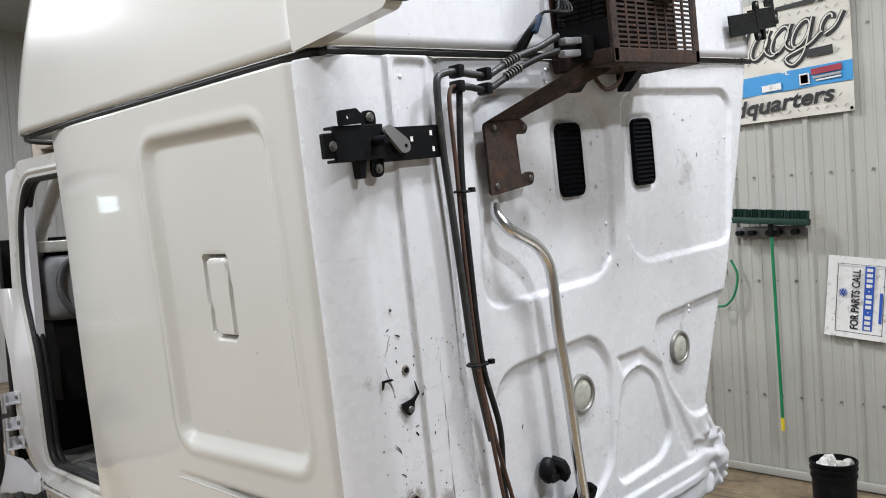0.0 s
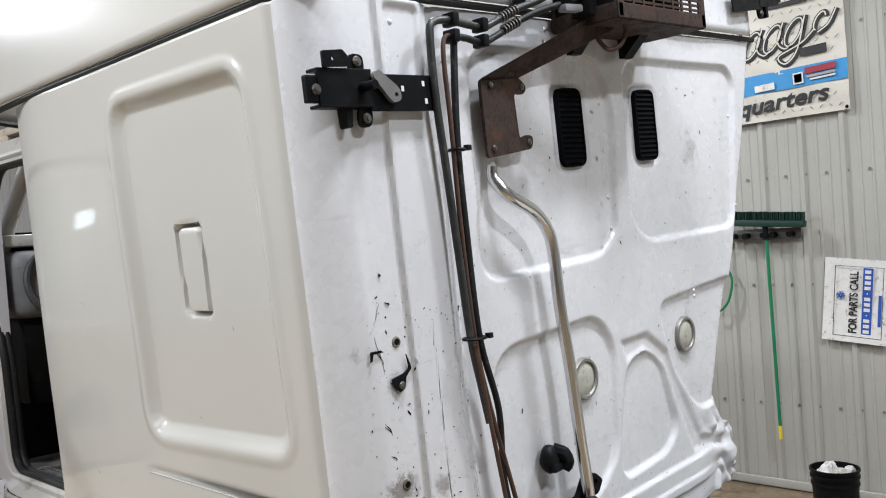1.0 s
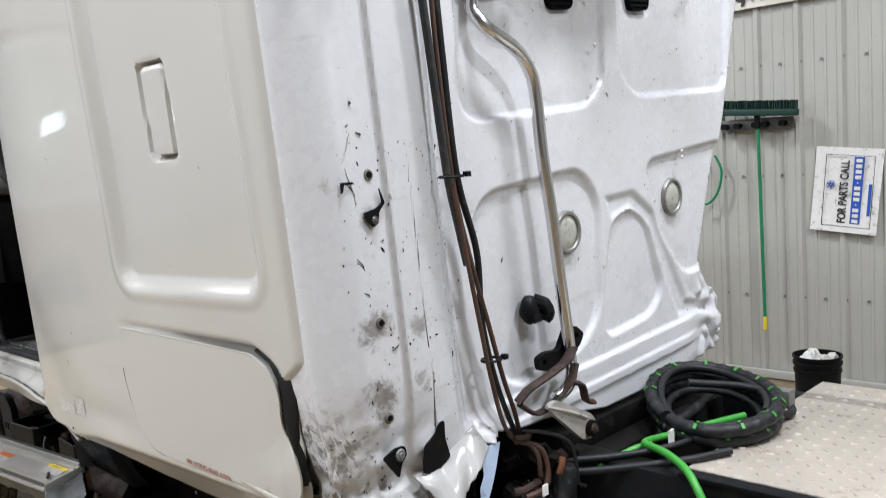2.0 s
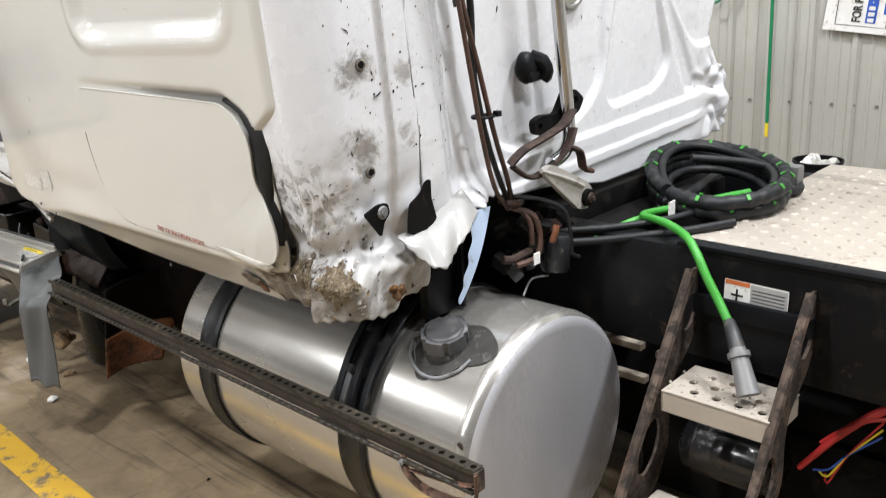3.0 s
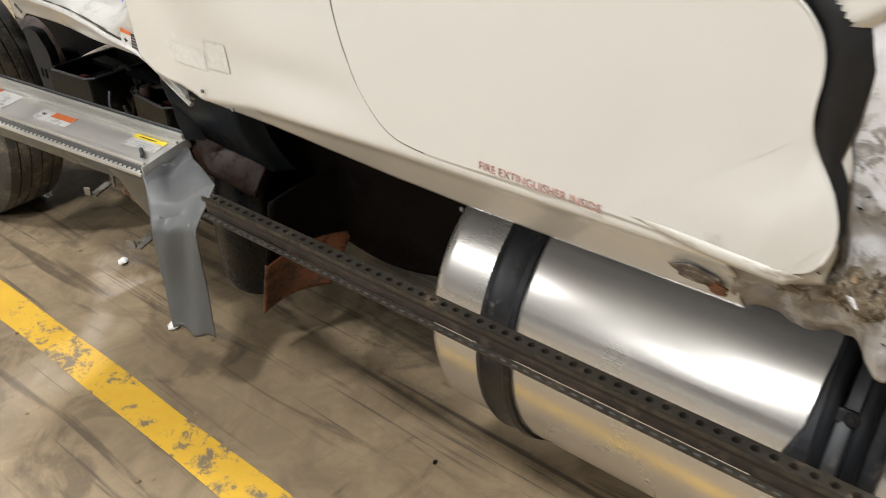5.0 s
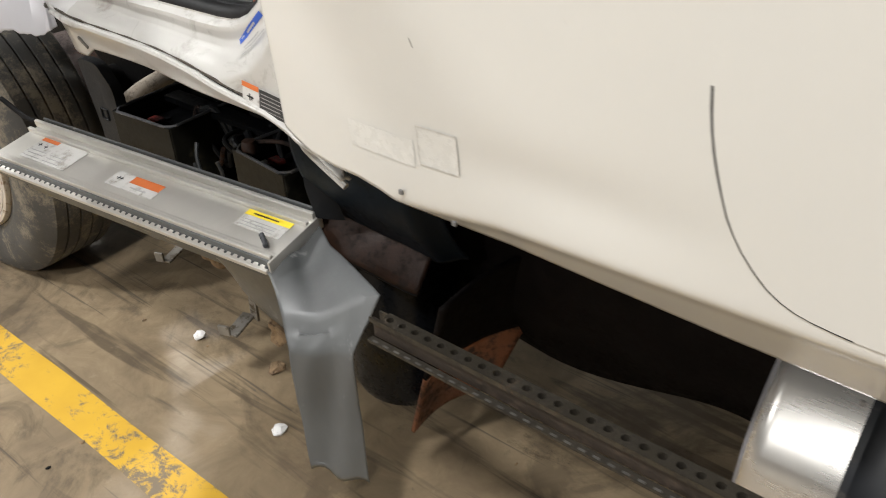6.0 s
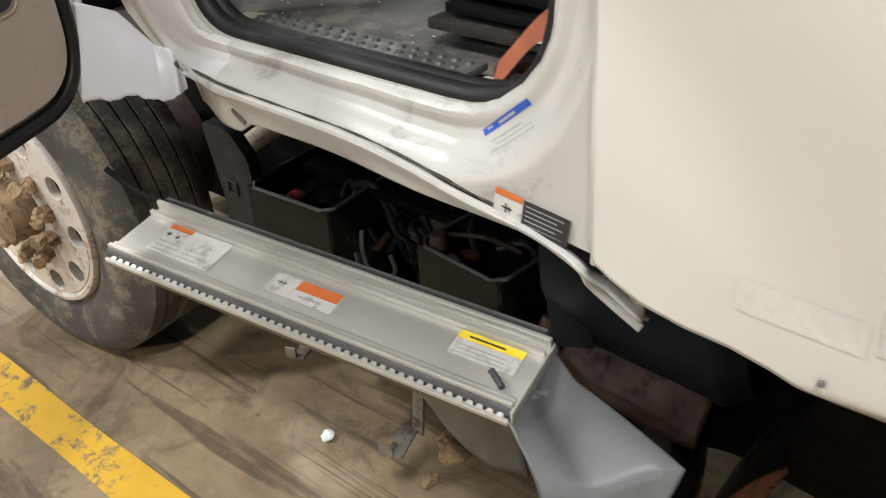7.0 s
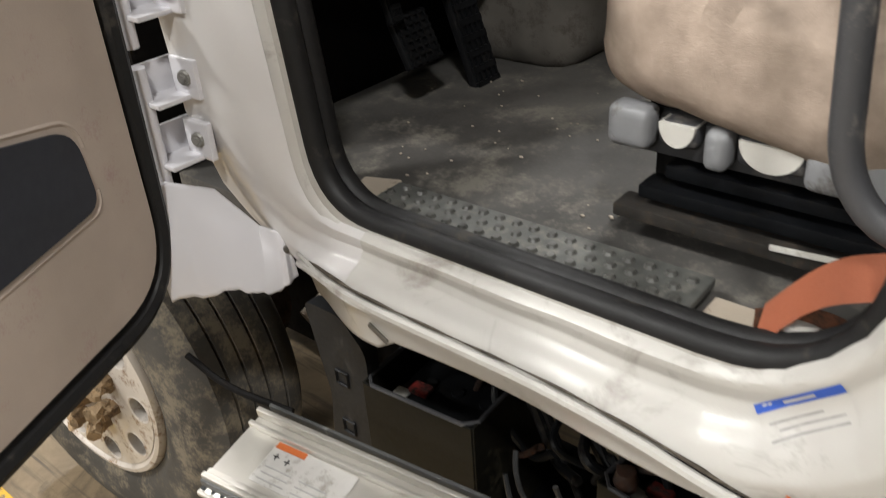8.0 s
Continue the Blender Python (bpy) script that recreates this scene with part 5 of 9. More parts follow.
round_lamp(1.597, 0.568)


def lamp_bracket(flip=False):
    """Black clamp plate for a lost deflector; flip: the mate on the far corner."""
    m = REAR @ Matrix.Translation((0.038, -0.004, 0.030))
    if flip:
        m = REAR @ Matrix.Translation((2.10, 1.80, 0.030)) @ Matrix.Rotation(radians(7), 4, "Z") @ Matrix.Diagonal((-1.2, 1, 1, 1)) @ Matrix.Translation((-0.325, -1.43, 0))
    br = part("clamp_bracket", box((0.215, 1.425, 0.035), (0.22, 0.088, 0.006), 0.002, m), BLACK_STEEL, truck, "black steel clamp bracket bolted to the corner", smooth=False)
    for c, size, b in (((0.035, 1.435, 0.035), (0.16, 0.082, 0.010), 0.003), ((0.035, 1.475, 0.020), (0.16, 0.008, 0.04), 0.002), ((0.035, 1.394, 0.020), (0.16, 0.008, 0.04), 0.002), ((-0.050, 1.432, 0.028), (0.05, 0.062, 0.018), 0.004)):
        part("channel_wall", box(c, size, b, m), BLACK_STEEL, br, smooth=False)
    part("tab", plate(rounded([(-0.03, 1.478), (0.045, 1.482), (0.045, 1.505), (0.03, 1.520), (-0.03, 1.515)], 0.004, 2), 0.006, m @ Matrix.Translation((0, 0, 0.04)), [circle(0.0, 1.498, 0.005, 8)]), BLACK_STEEL, br, smooth=False)
    part("ear", plate(rounded([(0.06, 1.47), (0.06, 1.515), (0.105, 1.515), (0.105, 1.47)], 0.018, 4), 0.008, m @ Matrix.Translation((0, 0, 0.02))), BLACK_STEEL, br, smooth=False)
    part("ear", plate(rounded([(0.075, 1.395), (0.072, 1.345), (0.112, 1.345), (0.118, 1.395)], 0.018, 4), 0.008, m @ Matrix.Translation((0, 0, 0.02))), BLACK_STEEL, br, smooth=False)
    part("hook", plate(rounded([(0.032, 1.395), (0.036, 1.345), (0.05, 1.345), (0.056, 1.395)], 0.005, 2), 0.03, m), BLACK_STEEL, br, smooth=False)
    nrm = (m.to_3x3() @ Vector((0, 0, 1)))
    for x, y, z in ((-0.050, 1.430, 0.037), (0.083, 1.497, 0.03), (0.095, 1.366, 0.03)):
        bolt(br, m @ Vector((x, y, z)), nrm, 0.013)
    if not flip:
        part("pivot_stub", cyl(m @ Vector((0.083, 1.436, 0.038)), m @ Vector((0.083, 1.436, 0.085)), 0.013, 0.011, 12), BLACK_STEEL, br)
        lever = plate(rounded([(0.105, 1.462), (0.125, 1.478), (0.190, 1.432), (0.192, 1.405), (0.165, 1.398), (0.15, 1.412)], 0.012, 3), 0.012, m @ Matrix.Translation((0, 0, 0.042)), [circle(0.176, 1.418, 0.006, 8)])
        part("broken_lever", lever, PLUG_GREY, br, "grey broken cast lever", smooth=False)
        for x, z in ((0.212, 1.435), (0.284, 1.448), (0.289, 1.405)):
            part("slot", box((x, z, 0.0388), (0.009, 0.013, 0.001), 0, m), PAPER, br, smooth=False)


lamp_bracket()
lamp_bracket(True)


def heater_box():
    """Rusty slotted cooler box over the roof seam."""
    x0, x1, y0, y1, z0, z1 = 0.872, 1.392, -0.255, -0.035, 2.668, 3.12
    M = Matrix.Translation((0, 0, 0)) @ Matrix.Translation((x0, 0, z0)) @ Matrix.Rotation(radians(-3.7), 4, "Y") @ Matrix.Translation((-x0, 0, -z0))
    bx = part("cooler_box", box(((x0 + x1) / 2, (y0 + y1) / 2, z0), (x1 - x0, y1 - y0, 0.008), 0, M), RUST, truck, "rusty brown slotted cooler box", smooth=False)
    for y in (y0, y1):
        part("frame_bar", box(((x0 + x1) / 2, y, z0 + 0.02), (x1 - x0, 0.014, 0.045), 0.003, M), RUST, bx, smooth=False)
        for x in (x0 + 0.012, x1 - 0.012):
            part("frame_bar", box((x, y, (z0 + z1) / 2), (0.028, 0.014, z1 - z0), 0.003, M), RUST, bx, smooth=False)
    for x in (x0, x1):
        part("frame_bar", box((x, (y0 + y1) / 2, z0 + 0.02), (0.012, y1 - y0, 0.045), 0.003, M), RUST, bx, smooth=False)
    part("core", box(((x0 + x1) / 2, -0.13, (z0 + z1) / 2), (x1 - x0 - 0.06, 0.12, z1 - z0 - 0.03), 0, M), GRIMY, bx)
    # slotted front: columns of short bars
    grid = bmesh.new()
    for c in range(9):
        add_box(grid, (x0 + 0.03 + c * 0.0575, y0 - 0.002, (z0 + z1) / 2), (0.010, 0.006, z1 - z0 - 0.06), 0, M)
    for c in range(8):
        for r in range(26):
            add_box(grid, (x0 + 0.0588 + c * 0.0575, y0 - 0.001, z0 + 0.052 + r * 0.0152), (0.048, 0.005, 0.0072), 0, M)
    part("front_grille", grid, RUST, bx, "rusty slotted grille", smooth=False, kind="stuff")
    side = bmesh.new()
    for c in range(4):
        for r in range(24):
            add_box(side, (x0 - 0.002, y0 + 0.035 + c * 0.046, z0 + 0.14 + r * 0.0152), (0.005, 0.038, 0.0072), 0, M)
    part("side_grille", side, GRIMY, bx, "black slotted side", smooth=False, kind="stuff")
    part("side_sheet", box((x0 + 0.006, (y0 + y1) / 2, z0 + 0.07), (0.006, y1 - y0 - 0.02, 0.13), 0, M), BLACK_STEEL, bx)
    part("maker_plate", box((x0 + 0.30, y0 - 0.006, z0 + 0.27), (0.12, 0.006, 0.15), 0.03, M), RUST, bx)
    for x, side_ in ((0.905, 1), (1.20, -1)):
        tri = plate([(0, 0), (0.085, 0), (0.02, -0.062), (0, -0.062)], 0.05, M @ basis((x + 0.06, -0.04, z0 - 0.004), (0, -1, 0), (0, 0, 1)))
        part("foot_bracket", tri, BLACK_STEEL, bx, "black triangular foot bracket", smooth=False)
    block = bmesh.new()
    for x, z in ((0.782, 2.700), (0.790, 2.738)):
        add_box(block, (x, -0.16, z), (0.085, 0.030, 0.021), 0.006, Matrix.Translation((x, 0, z)) @ Matrix.Rotation(-0.12, 4, "Y") @ Matrix.Translation((-x, 0, -z)))
    part("coupling_body", box((0.862, -0.155, 2.722), (0.055, 0.07, 0.075), 0.012), GRIMY, bx, "dark coupling body")
    part("hose_block", block, GREY_PLASTIC, bx, "pale hose coupling block")


heater_box()

arm = bmesh.new()
add_plate(arm, rounded([(0.505, 2.497), (0.52, 2.284), (0.715, 2.316), (0.722, 2.352), (0.690, 2.356), (0.660, 2.340), (0.645, 2.470), (0.690, 2.468), (0.705, 2.492), (0.67, 2.516), (0.60, 2.52)], 0.014, 3), 0.010, basis((0, -0.036, 0), (1, 0, 0), (0, 0, 1)), [circle(0.545, 2.312, 0.006, 8)])
bend = [Vector(p) for p in ((0.505, -0.046, 2.497), (0.67, -0.046, 2.514), (0.99, -0.16, 2.664), (0.905, -0.16, 2.700))]
bend2 = [p + Vector((0.0, -0.010, 0.004)) for p in bend]
vs = [arm.verts.new(p) for p in bend + bend2]
for f in ((0, 1, 2, 3), (7, 6, 5, 4), (0, 4, 5, 1), (1, 5, 6, 2), (2, 6, 7, 3), (3, 7, 4, 0)):
    arm.faces.new([vs[k] for k in f])
holder = part("rusty_arm", arm, RUST, truck, "rusted bent steel arm under the cooler box", smooth=False)
for p in ((0.545, -0.048, 2.312), (0.70, -0.048, 2.335), (0.68, -0.048, 2.49), (0.545, -0.048, 2.485)):
    bolt(holder, p, (0, -1, 0), 0.009, 0.006)
part("cable_loop", tube([(0.93, -0.16, 2.70), (0.97, -0.19, 2.70), (1.0, -0.2, 2.66), (0.985, -0.19, 2.615), (0.95, -0.17, 2.60), (0.93, -0.15, 2.63), (0.925, -0.14, 2.66)], 0.007, 8), HOSE_BROWN, holder, "brown cable loop")

# pipes and hoses down the rear wall
PY = -0.075
part("grey_pipe", tube([(0.745, -0.15, 2.752), (0.68, -0.12, 2.715), (0.615, -0.09, 2.688), (0.55, PY, 2.652), (0.50, PY, 2.630), (0.44, PY, 2.628), (0.36, PY, 2.630), (0.302, PY, 2.615), (0.292, PY, 2.57), (0.300, PY, 2.42), (0.320, PY, 2.25), (0.345, PY, 2.03), (0.369, PY, 1.82), (0.400, PY, 1.68), (0.421, PY, 1.59)], 0.0104, 12), HOSE_GREY, truck, "dull grey metal pipe down the rear wall")
part("brown_pipe", tube([(0.42, PY, 2.588), (0.37, PY, 2.590), (0.35, PY, 2.588), (0.338, PY, 2.565), (0.338, PY, 2.5), (0.348, PY, 2.36), (0.360, PY, 2.1), (0.388, PY, 1.80), (0.43, PY - 0.005, 1.60), (0.482, PY - 0.005, 1.43), (0.527, PY - 0.005, 1.28), (0.568, PY - 0.005, 1.17), (0.585, PY - 0.01, 1.10), (0.605, -0.12, 1.05), (0.615, -0.12, 0.985)], 0.0064, 10), HOSE_BROWN, truck, "rusty brown pipe")
part("brown_pipe", tube([(0.372, PY - 0.012, 1.80), (0.41, PY - 0.012, 1.60), (0.443, PY - 0.012, 1.43), (0.476, PY - 0.01, 1.28), (0.515, PY - 0.01, 1.15), (0.565, PY - 0.01, 1.085)], 0.006, 10), HOSE_BROWN, truck, "rusty brown pipe")
part("black_hose", tube([(0.745, -0.15, 2.708), (0.68, -0.12, 2.685), (0.615, -0.09, 2.652), (0.555, PY, 2.615), (0.49, PY, 2.588), (0.42, PY, 2.592), (0.385, PY, 2.585), (0.376, PY, 2.54), (0.367, PY, 2.32), (0.378, PY, 2.10), (0.402, PY, 1.82), (0.455, PY - 0.004, 1.62), (0.468, PY + 0.004, 1.44), (0.502, PY + 0.004, 1.29), (0.543, PY + 0.004, 1.18), (0.578, PY, 1.10)], lambda t: 0.0098 - 0.0025 * max(0.0, t - 0.55) / 0.45, 10), HOSE_BLACK, truck, "black rubber hose")
for p, q, r in (((0.57, -0.078, 2.664), (0.625, -0.093, 2.693), 0.0155), ((0.575, -0.080, 2.630), (0.63, -0.095, 2.660), 0.015)):
    sl = bmesh.new()
    for k in range(6):
        a = Vector(p).lerp(Vector(q), k / 6)
        add_cyl(sl, a, Vector(p).lerp(Vector(q), (k + 0.55) / 6), r * 0.95, r * 0.8, 12)
    part("hose_ferrule", sl, BOLT_STEEL, truck, "ribbed dull steel hose ferrule", smooth=False)
for p in ((0.372, PY, 2.61), (0.485, PY, 2.61)):
    bm = bmesh.new()
    add_box(bm, (0, 0, 0.022), (0.022, 0.045, 0.036), 0.006)
    add_box(bm, (0, 0, -0.020), (0.022, 0.045, 0.034), 0.006)
    part("pipe_clip", bm, BLACK_PLASTIC, truck, "black double pipe clip", m=Matrix.Translation(p))
for x, z, w in ((0.384, 1.815, 0.07), (0.365, 2.30, 0.035), (0.493, 1.33, 0.058)):
    bm = bmesh.new()
    add_tube(bm, [Vector((x + w / 2 * math.cos(a), PY + 0.024 * math.sin(a), z)) for a in (2 * math.pi * k / 24 for k in range(25))], 0.0042, 6)
    add_box(bm, (x + w / 2, PY - 0.02, z + 0.004), (0.016, 0.016, 0.014), 0.002)
    part("cable_tie", bm, BLACK_PLASTIC, truck, "black cable tie")
CONNECTOR_BLUE = surface("connector_blue", (0.008, 0.025, 0.06), 0.5, 0, 0.1, 14)
for k in range(5):
    o = 0.012 * k
    wire = bmesh.new()
    add_tube(wire, spline([(0.83 + o, -0.10 - o, 3.05), (0.81 + 0.3 * o, -0.11, 2.92), (0.79 + o, -0.12 - 0.4 * o, 2.84), (0.735, -0.11, 2.83), (0.69 - 0.5 * o, -0.11, 2.78), (0.675 - o, -0.06, 2.70)], 0.02), 0.0042, 5)
    part("wire", wire, HOSE_BLACK, truck, "black wire hanging by the cooler box")
part("connector", box((0, 0, 0), (0.018, 0.018, 0.06), 0.005, Matrix.Translation((0.690, -0.115, 2.787)) @ Matrix.Rotation(0.5, 4, "Y")), CONNECTOR_BLUE, truck, "blue wire connector")

# grab rail of bright tube with its foot
part("grab_rail", tube([(0.548, -0.034, 2.262), (0.545, -0.036, 2.232), (0.550, -0.055, 2.205), (0.575, -0.068, 2.178), (0.66, -0.078, 2.135), (0.712, -0.08, 2.085), (0.735, -0.08, 2.02), (0.752, -0.08, 1.85), (0.782, -0.08, 1.67), (0.808, -0.082, 1.45), (0.822, -0.085, 1.33), (0.822, -0.09, 1.262), (0.80, -0.105, 1.222), (0.755, -0.12, 1.196), (0.70, -0.12, 1.18)], 0.0180, 14), CHROME, truck, "bright bent steel grab rail")
foot = part("rail_foot", plate(rounded([(0.533, 2.215), (0.560, 2.215), (0.560, 2.275), (0.536, 2.275)], 0.01, 3), 0.008, basis((0, -0.027, 0), (1, 0, 0), (0, 0, 1)), [circle(0.548, 2.262, 0.005, 8)]), CHROME, truck, "flattened tube end")
brk = bmesh.new()
add_plate(brk, rounded([(0.70, 1.285), (0.735, 1.295), (0.80, 1.29), (0.84, 1.345), (0.885, 1.345), (0.925, 1.315), (0.90, 1.28), (0.86, 1.275), (0.84, 1.245), (0.79, 1.25), (0.76, 1.235), (0.705, 1.25)], 0.012, 3), 0.02, basis((0, -0.05, 0), (1, 0, 0), (0, 0, 1)), [circle(0.885, 1.315, 0.012, 10), circle(0.725, 1.268, 0.010, 10)])
part("foot_plate", brk, GRIMY, truck, "black cast rail foot")
strap_bm = bmesh.new()
add_tube(strap_bm, spline([(0.545, -0.11, 1.205), (0.575, -0.125, 1.235), (0.66, -0.13, 1.255), (0.74, -0.13, 1.275), (0.79, -0.12, 1.30)], 0.015), 0.021, 8, 0.45)
add_tube(strap_bm, spline([(0.545, -0.12, 1.20), (0.60, -0.13, 1.165), (0.68, -0.13, 1.175), (0.76, -0.13, 1.215), (0.80, -0.12, 1.255)], 0.015), 0.014, 8, 0.5)
add_tube(strap_bm, spline([(0.76, -0.13, 1.215), (0.80, -0.14, 1.195), (0.815, -0.14, 1.15), (0.85, -0.14, 1.135)], 0.015), 0.016, 8, 0.5)
part("bent_strap", strap_bm, RUST, truck, "rusty bent strap under the rail")
CAST_GREY = surface("cast_aluminium", (0.42, 0.40, 0.375), 0.55, 0.3, 0.15, 12, (0.16, 0.14, 0.12), 0.06, 0.3, 120)
cast = bmesh.new()
add_plate(cast, rounded([(0.66, 1.165), (0.70, 1.180), (0.865, 1.098), (0.890, 1.062), (0.868, 1.028), (0.820, 1.032)], [0.02, 0.02, 0.035, 0.035, 0.03, 0.03], 5), 0.018, basis((0, -0.135, 0), (1, 0, 0), (0, 0, 1)), [circle(0.852, 1.062, 0.013, 12)])
add_tube(cast, spline([(0.66, -0.15, 1.17), (0.76, -0.155, 1.13), (0.835, -0.155, 1.095)], 0.02), 0.006, 6)
part("cast_arm", cast, CAST_GREY, truck, "dirty cast aluminium arm", m=Matrix.Translation((-0.040, 0, 0.010)))
part("bushing", cyl((0.812, -0.165, 1.070), (0.812, -0.10, 1.070), 0.024, n=20), GRIMY, truck, "rubber bushing")
bolt(truck, (0.812, -0.166, 1.070), (0, -1, 0), 0.016, 0.012, RUST)
knob = bmesh.new()
bmesh.ops.create_uvsphere(knob, u_segments=18, v_segments=12, radius=0.040, matrix=Matrix.Translation((0.722, -0.030, 1.418)) @ Matrix.Diagonal((0.85, 0.7, 1.05, 1)))
add_box(knob, (0.735, -0.04, 1.395), (0.06, 0.04, 0.03), 0.010)
add_tube(knob, spline([(0.735, -0.03, 1.445), (0.755, -0.055, 1.43), (0.765, -0.06, 1.405), (0.76, -0.05, 1.385)], 0.01), 0.020, 8)
for v in knob.verts:
    v.co += 0.006 * Vector((noise.noise(v.co * 30), noise.noise(v.co * 30 + Vector((5, 0, 0))), noise.noise(v.co * 30 + Vector((0, 7, 0)))))
part("elbow_fitting", knob, BLACK_PLASTIC, truck, "black plastic elbow fitting")
part("fitting_label", box((0.80, -0.004, 1.395), (0.018, 0.002, 0.026)), YELLOW_LABEL, truck, "small yellow tag", smooth=False)

# rivets, holes and scars on the corner strip
rivet = None
for col, zs in ((0.235, (1.02, 0.94, 0.86, 0.78, 0.70, 0.55, 0.42, 0.33, 0.26, 1.27, 1.18, 1.60)), (0.268, (1.60, 1.28, 0.83, 0.56, 0.44)), (0.36, (1.50, 1.33, 1.12, 0.86, 0.5, 0.3)), (0.90, (1.62, 1.58)), (1.15, (1.0, 1.1, 1.25, 1.4)), (1.65, (0.70, 0.72)), (2.05, (1.35, 1.0))):
    for z in zs:
        bm = rivet or lathe([(0.0, 0.004), (0.004, 0.0035), (0.007, 0.0015), (0.008, 0.0)], 10)
        rivet = part("rivet", bm, FENDER_WHITE, truck, m=REAR @ Matrix.Translation((col, z, 0.031 if col < 0.45 else 0.03))).data


def patch(name, poly, mt, label, m=None, lift=0.033, thick=0.0015):
    return part(name, plate(poly, thick, (m or REAR) @ Matrix.Translation((0, 0, lift))), mt, truck, label, smooth=False)


def bolt_hole(x, z):
    m = REAR @ Matrix.Translation((x, z, 0.030))
    part("bolt_hole", lathe([(0.0, 0.0045), (0.0075, 0.0045), (0.008, 0.0035)], 14, m), GRIMY, truck, "dark empty bolt hole")
    part("hole_rim", lathe([(0.008, 0.003), (0.0095, 0.0050), (0.0125, 0.0038), (0.0145, 0.0)], 16, m), MUD_GREY, truck, "dirty rim of the hole")


for x, z in loc([(0.150, 1.835), (0.155, 1.487), (0.262, 1.462), (0.16, 1.255), (0.255, 1.27), (0.275, 1.40)]):
    bolt_hole(x, z)
tear = [(-0.022, -0.013), (-0.019, 0.012), (0.014, 0.010), (0.022, 0.004), (0.006, 0.004), (-0.010, 0.005), (-0.015, -0.010)]
tx, tz = loc([(0.02, 1.808)])[0]
patch("tear", [(tx + 0.06 + a, tz + b) for a, b in tear], GRIMY, "small torn gash in the sheet", lift=0.037)
cx_, cz_ = loc([(0.15, 1.735)])[0]
clip_ob = patch("corner_clip", rounded([(cx_ - 0.028, cz_ + 0.016), (cx_ + 0.012, cz_ + 0.022), (cx_ + 0.032, cz_ + 0.032), (cx_ + 0.027, cz_ + 0.068), (cx_ + 0.040, cz_ + 0.030), (cx_ + 0.019, cz_ + 0.012), (cx_ + 0.013, cz_ - 0.014), (cx_ - 0.004, cz_ - 0.021), (cx_ - 0.018, cz_ - 0.006)], 0.004, 2), BLACK_STEEL, "black bent clip with a screw", lift=0.036, thick=0.004)
bolt(clip_ob, REAR @ Vector((cx_ + 0.002, cz_ - 0.005, 0.040)), REAR.to_3x3() @ Vector((0, 0, 1)), 0.010)
random.seed(4)
for x, z, L, a in ((-0.0, 1.80, 0.10, 1.7), (0.062, 1.80, 0.045, 1.9), (0.075, 1.90, 0.075, 1.0), (0.04, 1.63, 0.04, 2.0), (0.055, 1.625, 0.04, 2.1), (0.07, 1.63, 0.03, 2.1), (0.13, 1.93, 0.012, 2.3), (0.11, 2.0, 0.01, 1.0), (0.18, 1.68, 0.014, 0.2), (0.13, 1.74, 0.02, 0.1), (0.28, 1.36, 0.05, 1.9), (0.20, 1.42, 0.03, 0.3), (0.12, 1.56, 0.02, 2.2), (0.35, 1.30, 0.03, 1.2), (0.30, 1.55, 0.02, 1.4)):
    lx, lz = loc([(x, z)])[0]
    lx = max(lx, 0.112)
    s = bmesh.new()
    pts = [Vector((lx + (t - 0.5) * L * math.cos(a) + 0.004 * math.sin(t * 5), lz + (t - 0.5) * L * math.sin(a), 0.0)) for t in (0, 0.2, 0.4, 0.6, 0.8, 1)]
    add_tube(s, [REAR @ (p + Vector((0, 0, 0.031 - rear_depth(np.array([p.x]), np.array([p.y]))[0] * 0 + (0.0 if lx < 0.45 else -0.0)))) for p in pts], lambda t: 0.0008 + 0.0022 * math.sin(math.pi * min(1, t + 0.05)), 5, 0.5)
    part("scratch", s, INK_GREY if L > 0.06 else GRIMY, truck, "dark scuff scratched into the paint", smooth=False)

wall_tree = BVHTree.FromPolygons([v.co for v in rear_wall.data.vertices], [tuple(f.vertices) for f in rear_wall.data.polygons])
random.seed(52)
for mt, count, label in ((GRIMY, 230, "fine dark specks on the rear wall"), (MUD, 90, "rust-brown specks on the rear wall"), (INK_GREY, 70, "grey nicks in the rear wall")):
    sp = bmesh.new()
    for k in range(count):
        x, z = random.uniform(0.10, 2.05), random.uniform(1.08, 2.60)
        if random.random() < 0.35:
            x, z = random.uniform(0.06, 0.42), random.uniform(1.15, 1.95)
        hit, n, _, _ = wall_tree.ray_cast(Vector((x, -1, z)), Vector((0, 1, 0)))
        if hit is None:
            continue
        m = Matrix.Translation(hit - Vector((0, 0.0006, 0))) @ Matrix.Rotation(radians(90), 4, "X") @ Matrix.Rotation(random.uniform(0, 3.1), 4, "Z")
        r = random.choice((0.0011, 0.0015, 0.0015, 0.002, 0.003))
        long = random.choice((1, 1, 1.5, 3)) if mt is not MUD else 1
        sp.faces.new([sp.verts.new(m @ Vector((r * long * math.cos(t), r * math.sin(t), 0))) for t in (2 * math.pi * j / 6 for j in range(6))])
    part("specks", sp, mt, truck, label, smooth=False, kind="stuff")

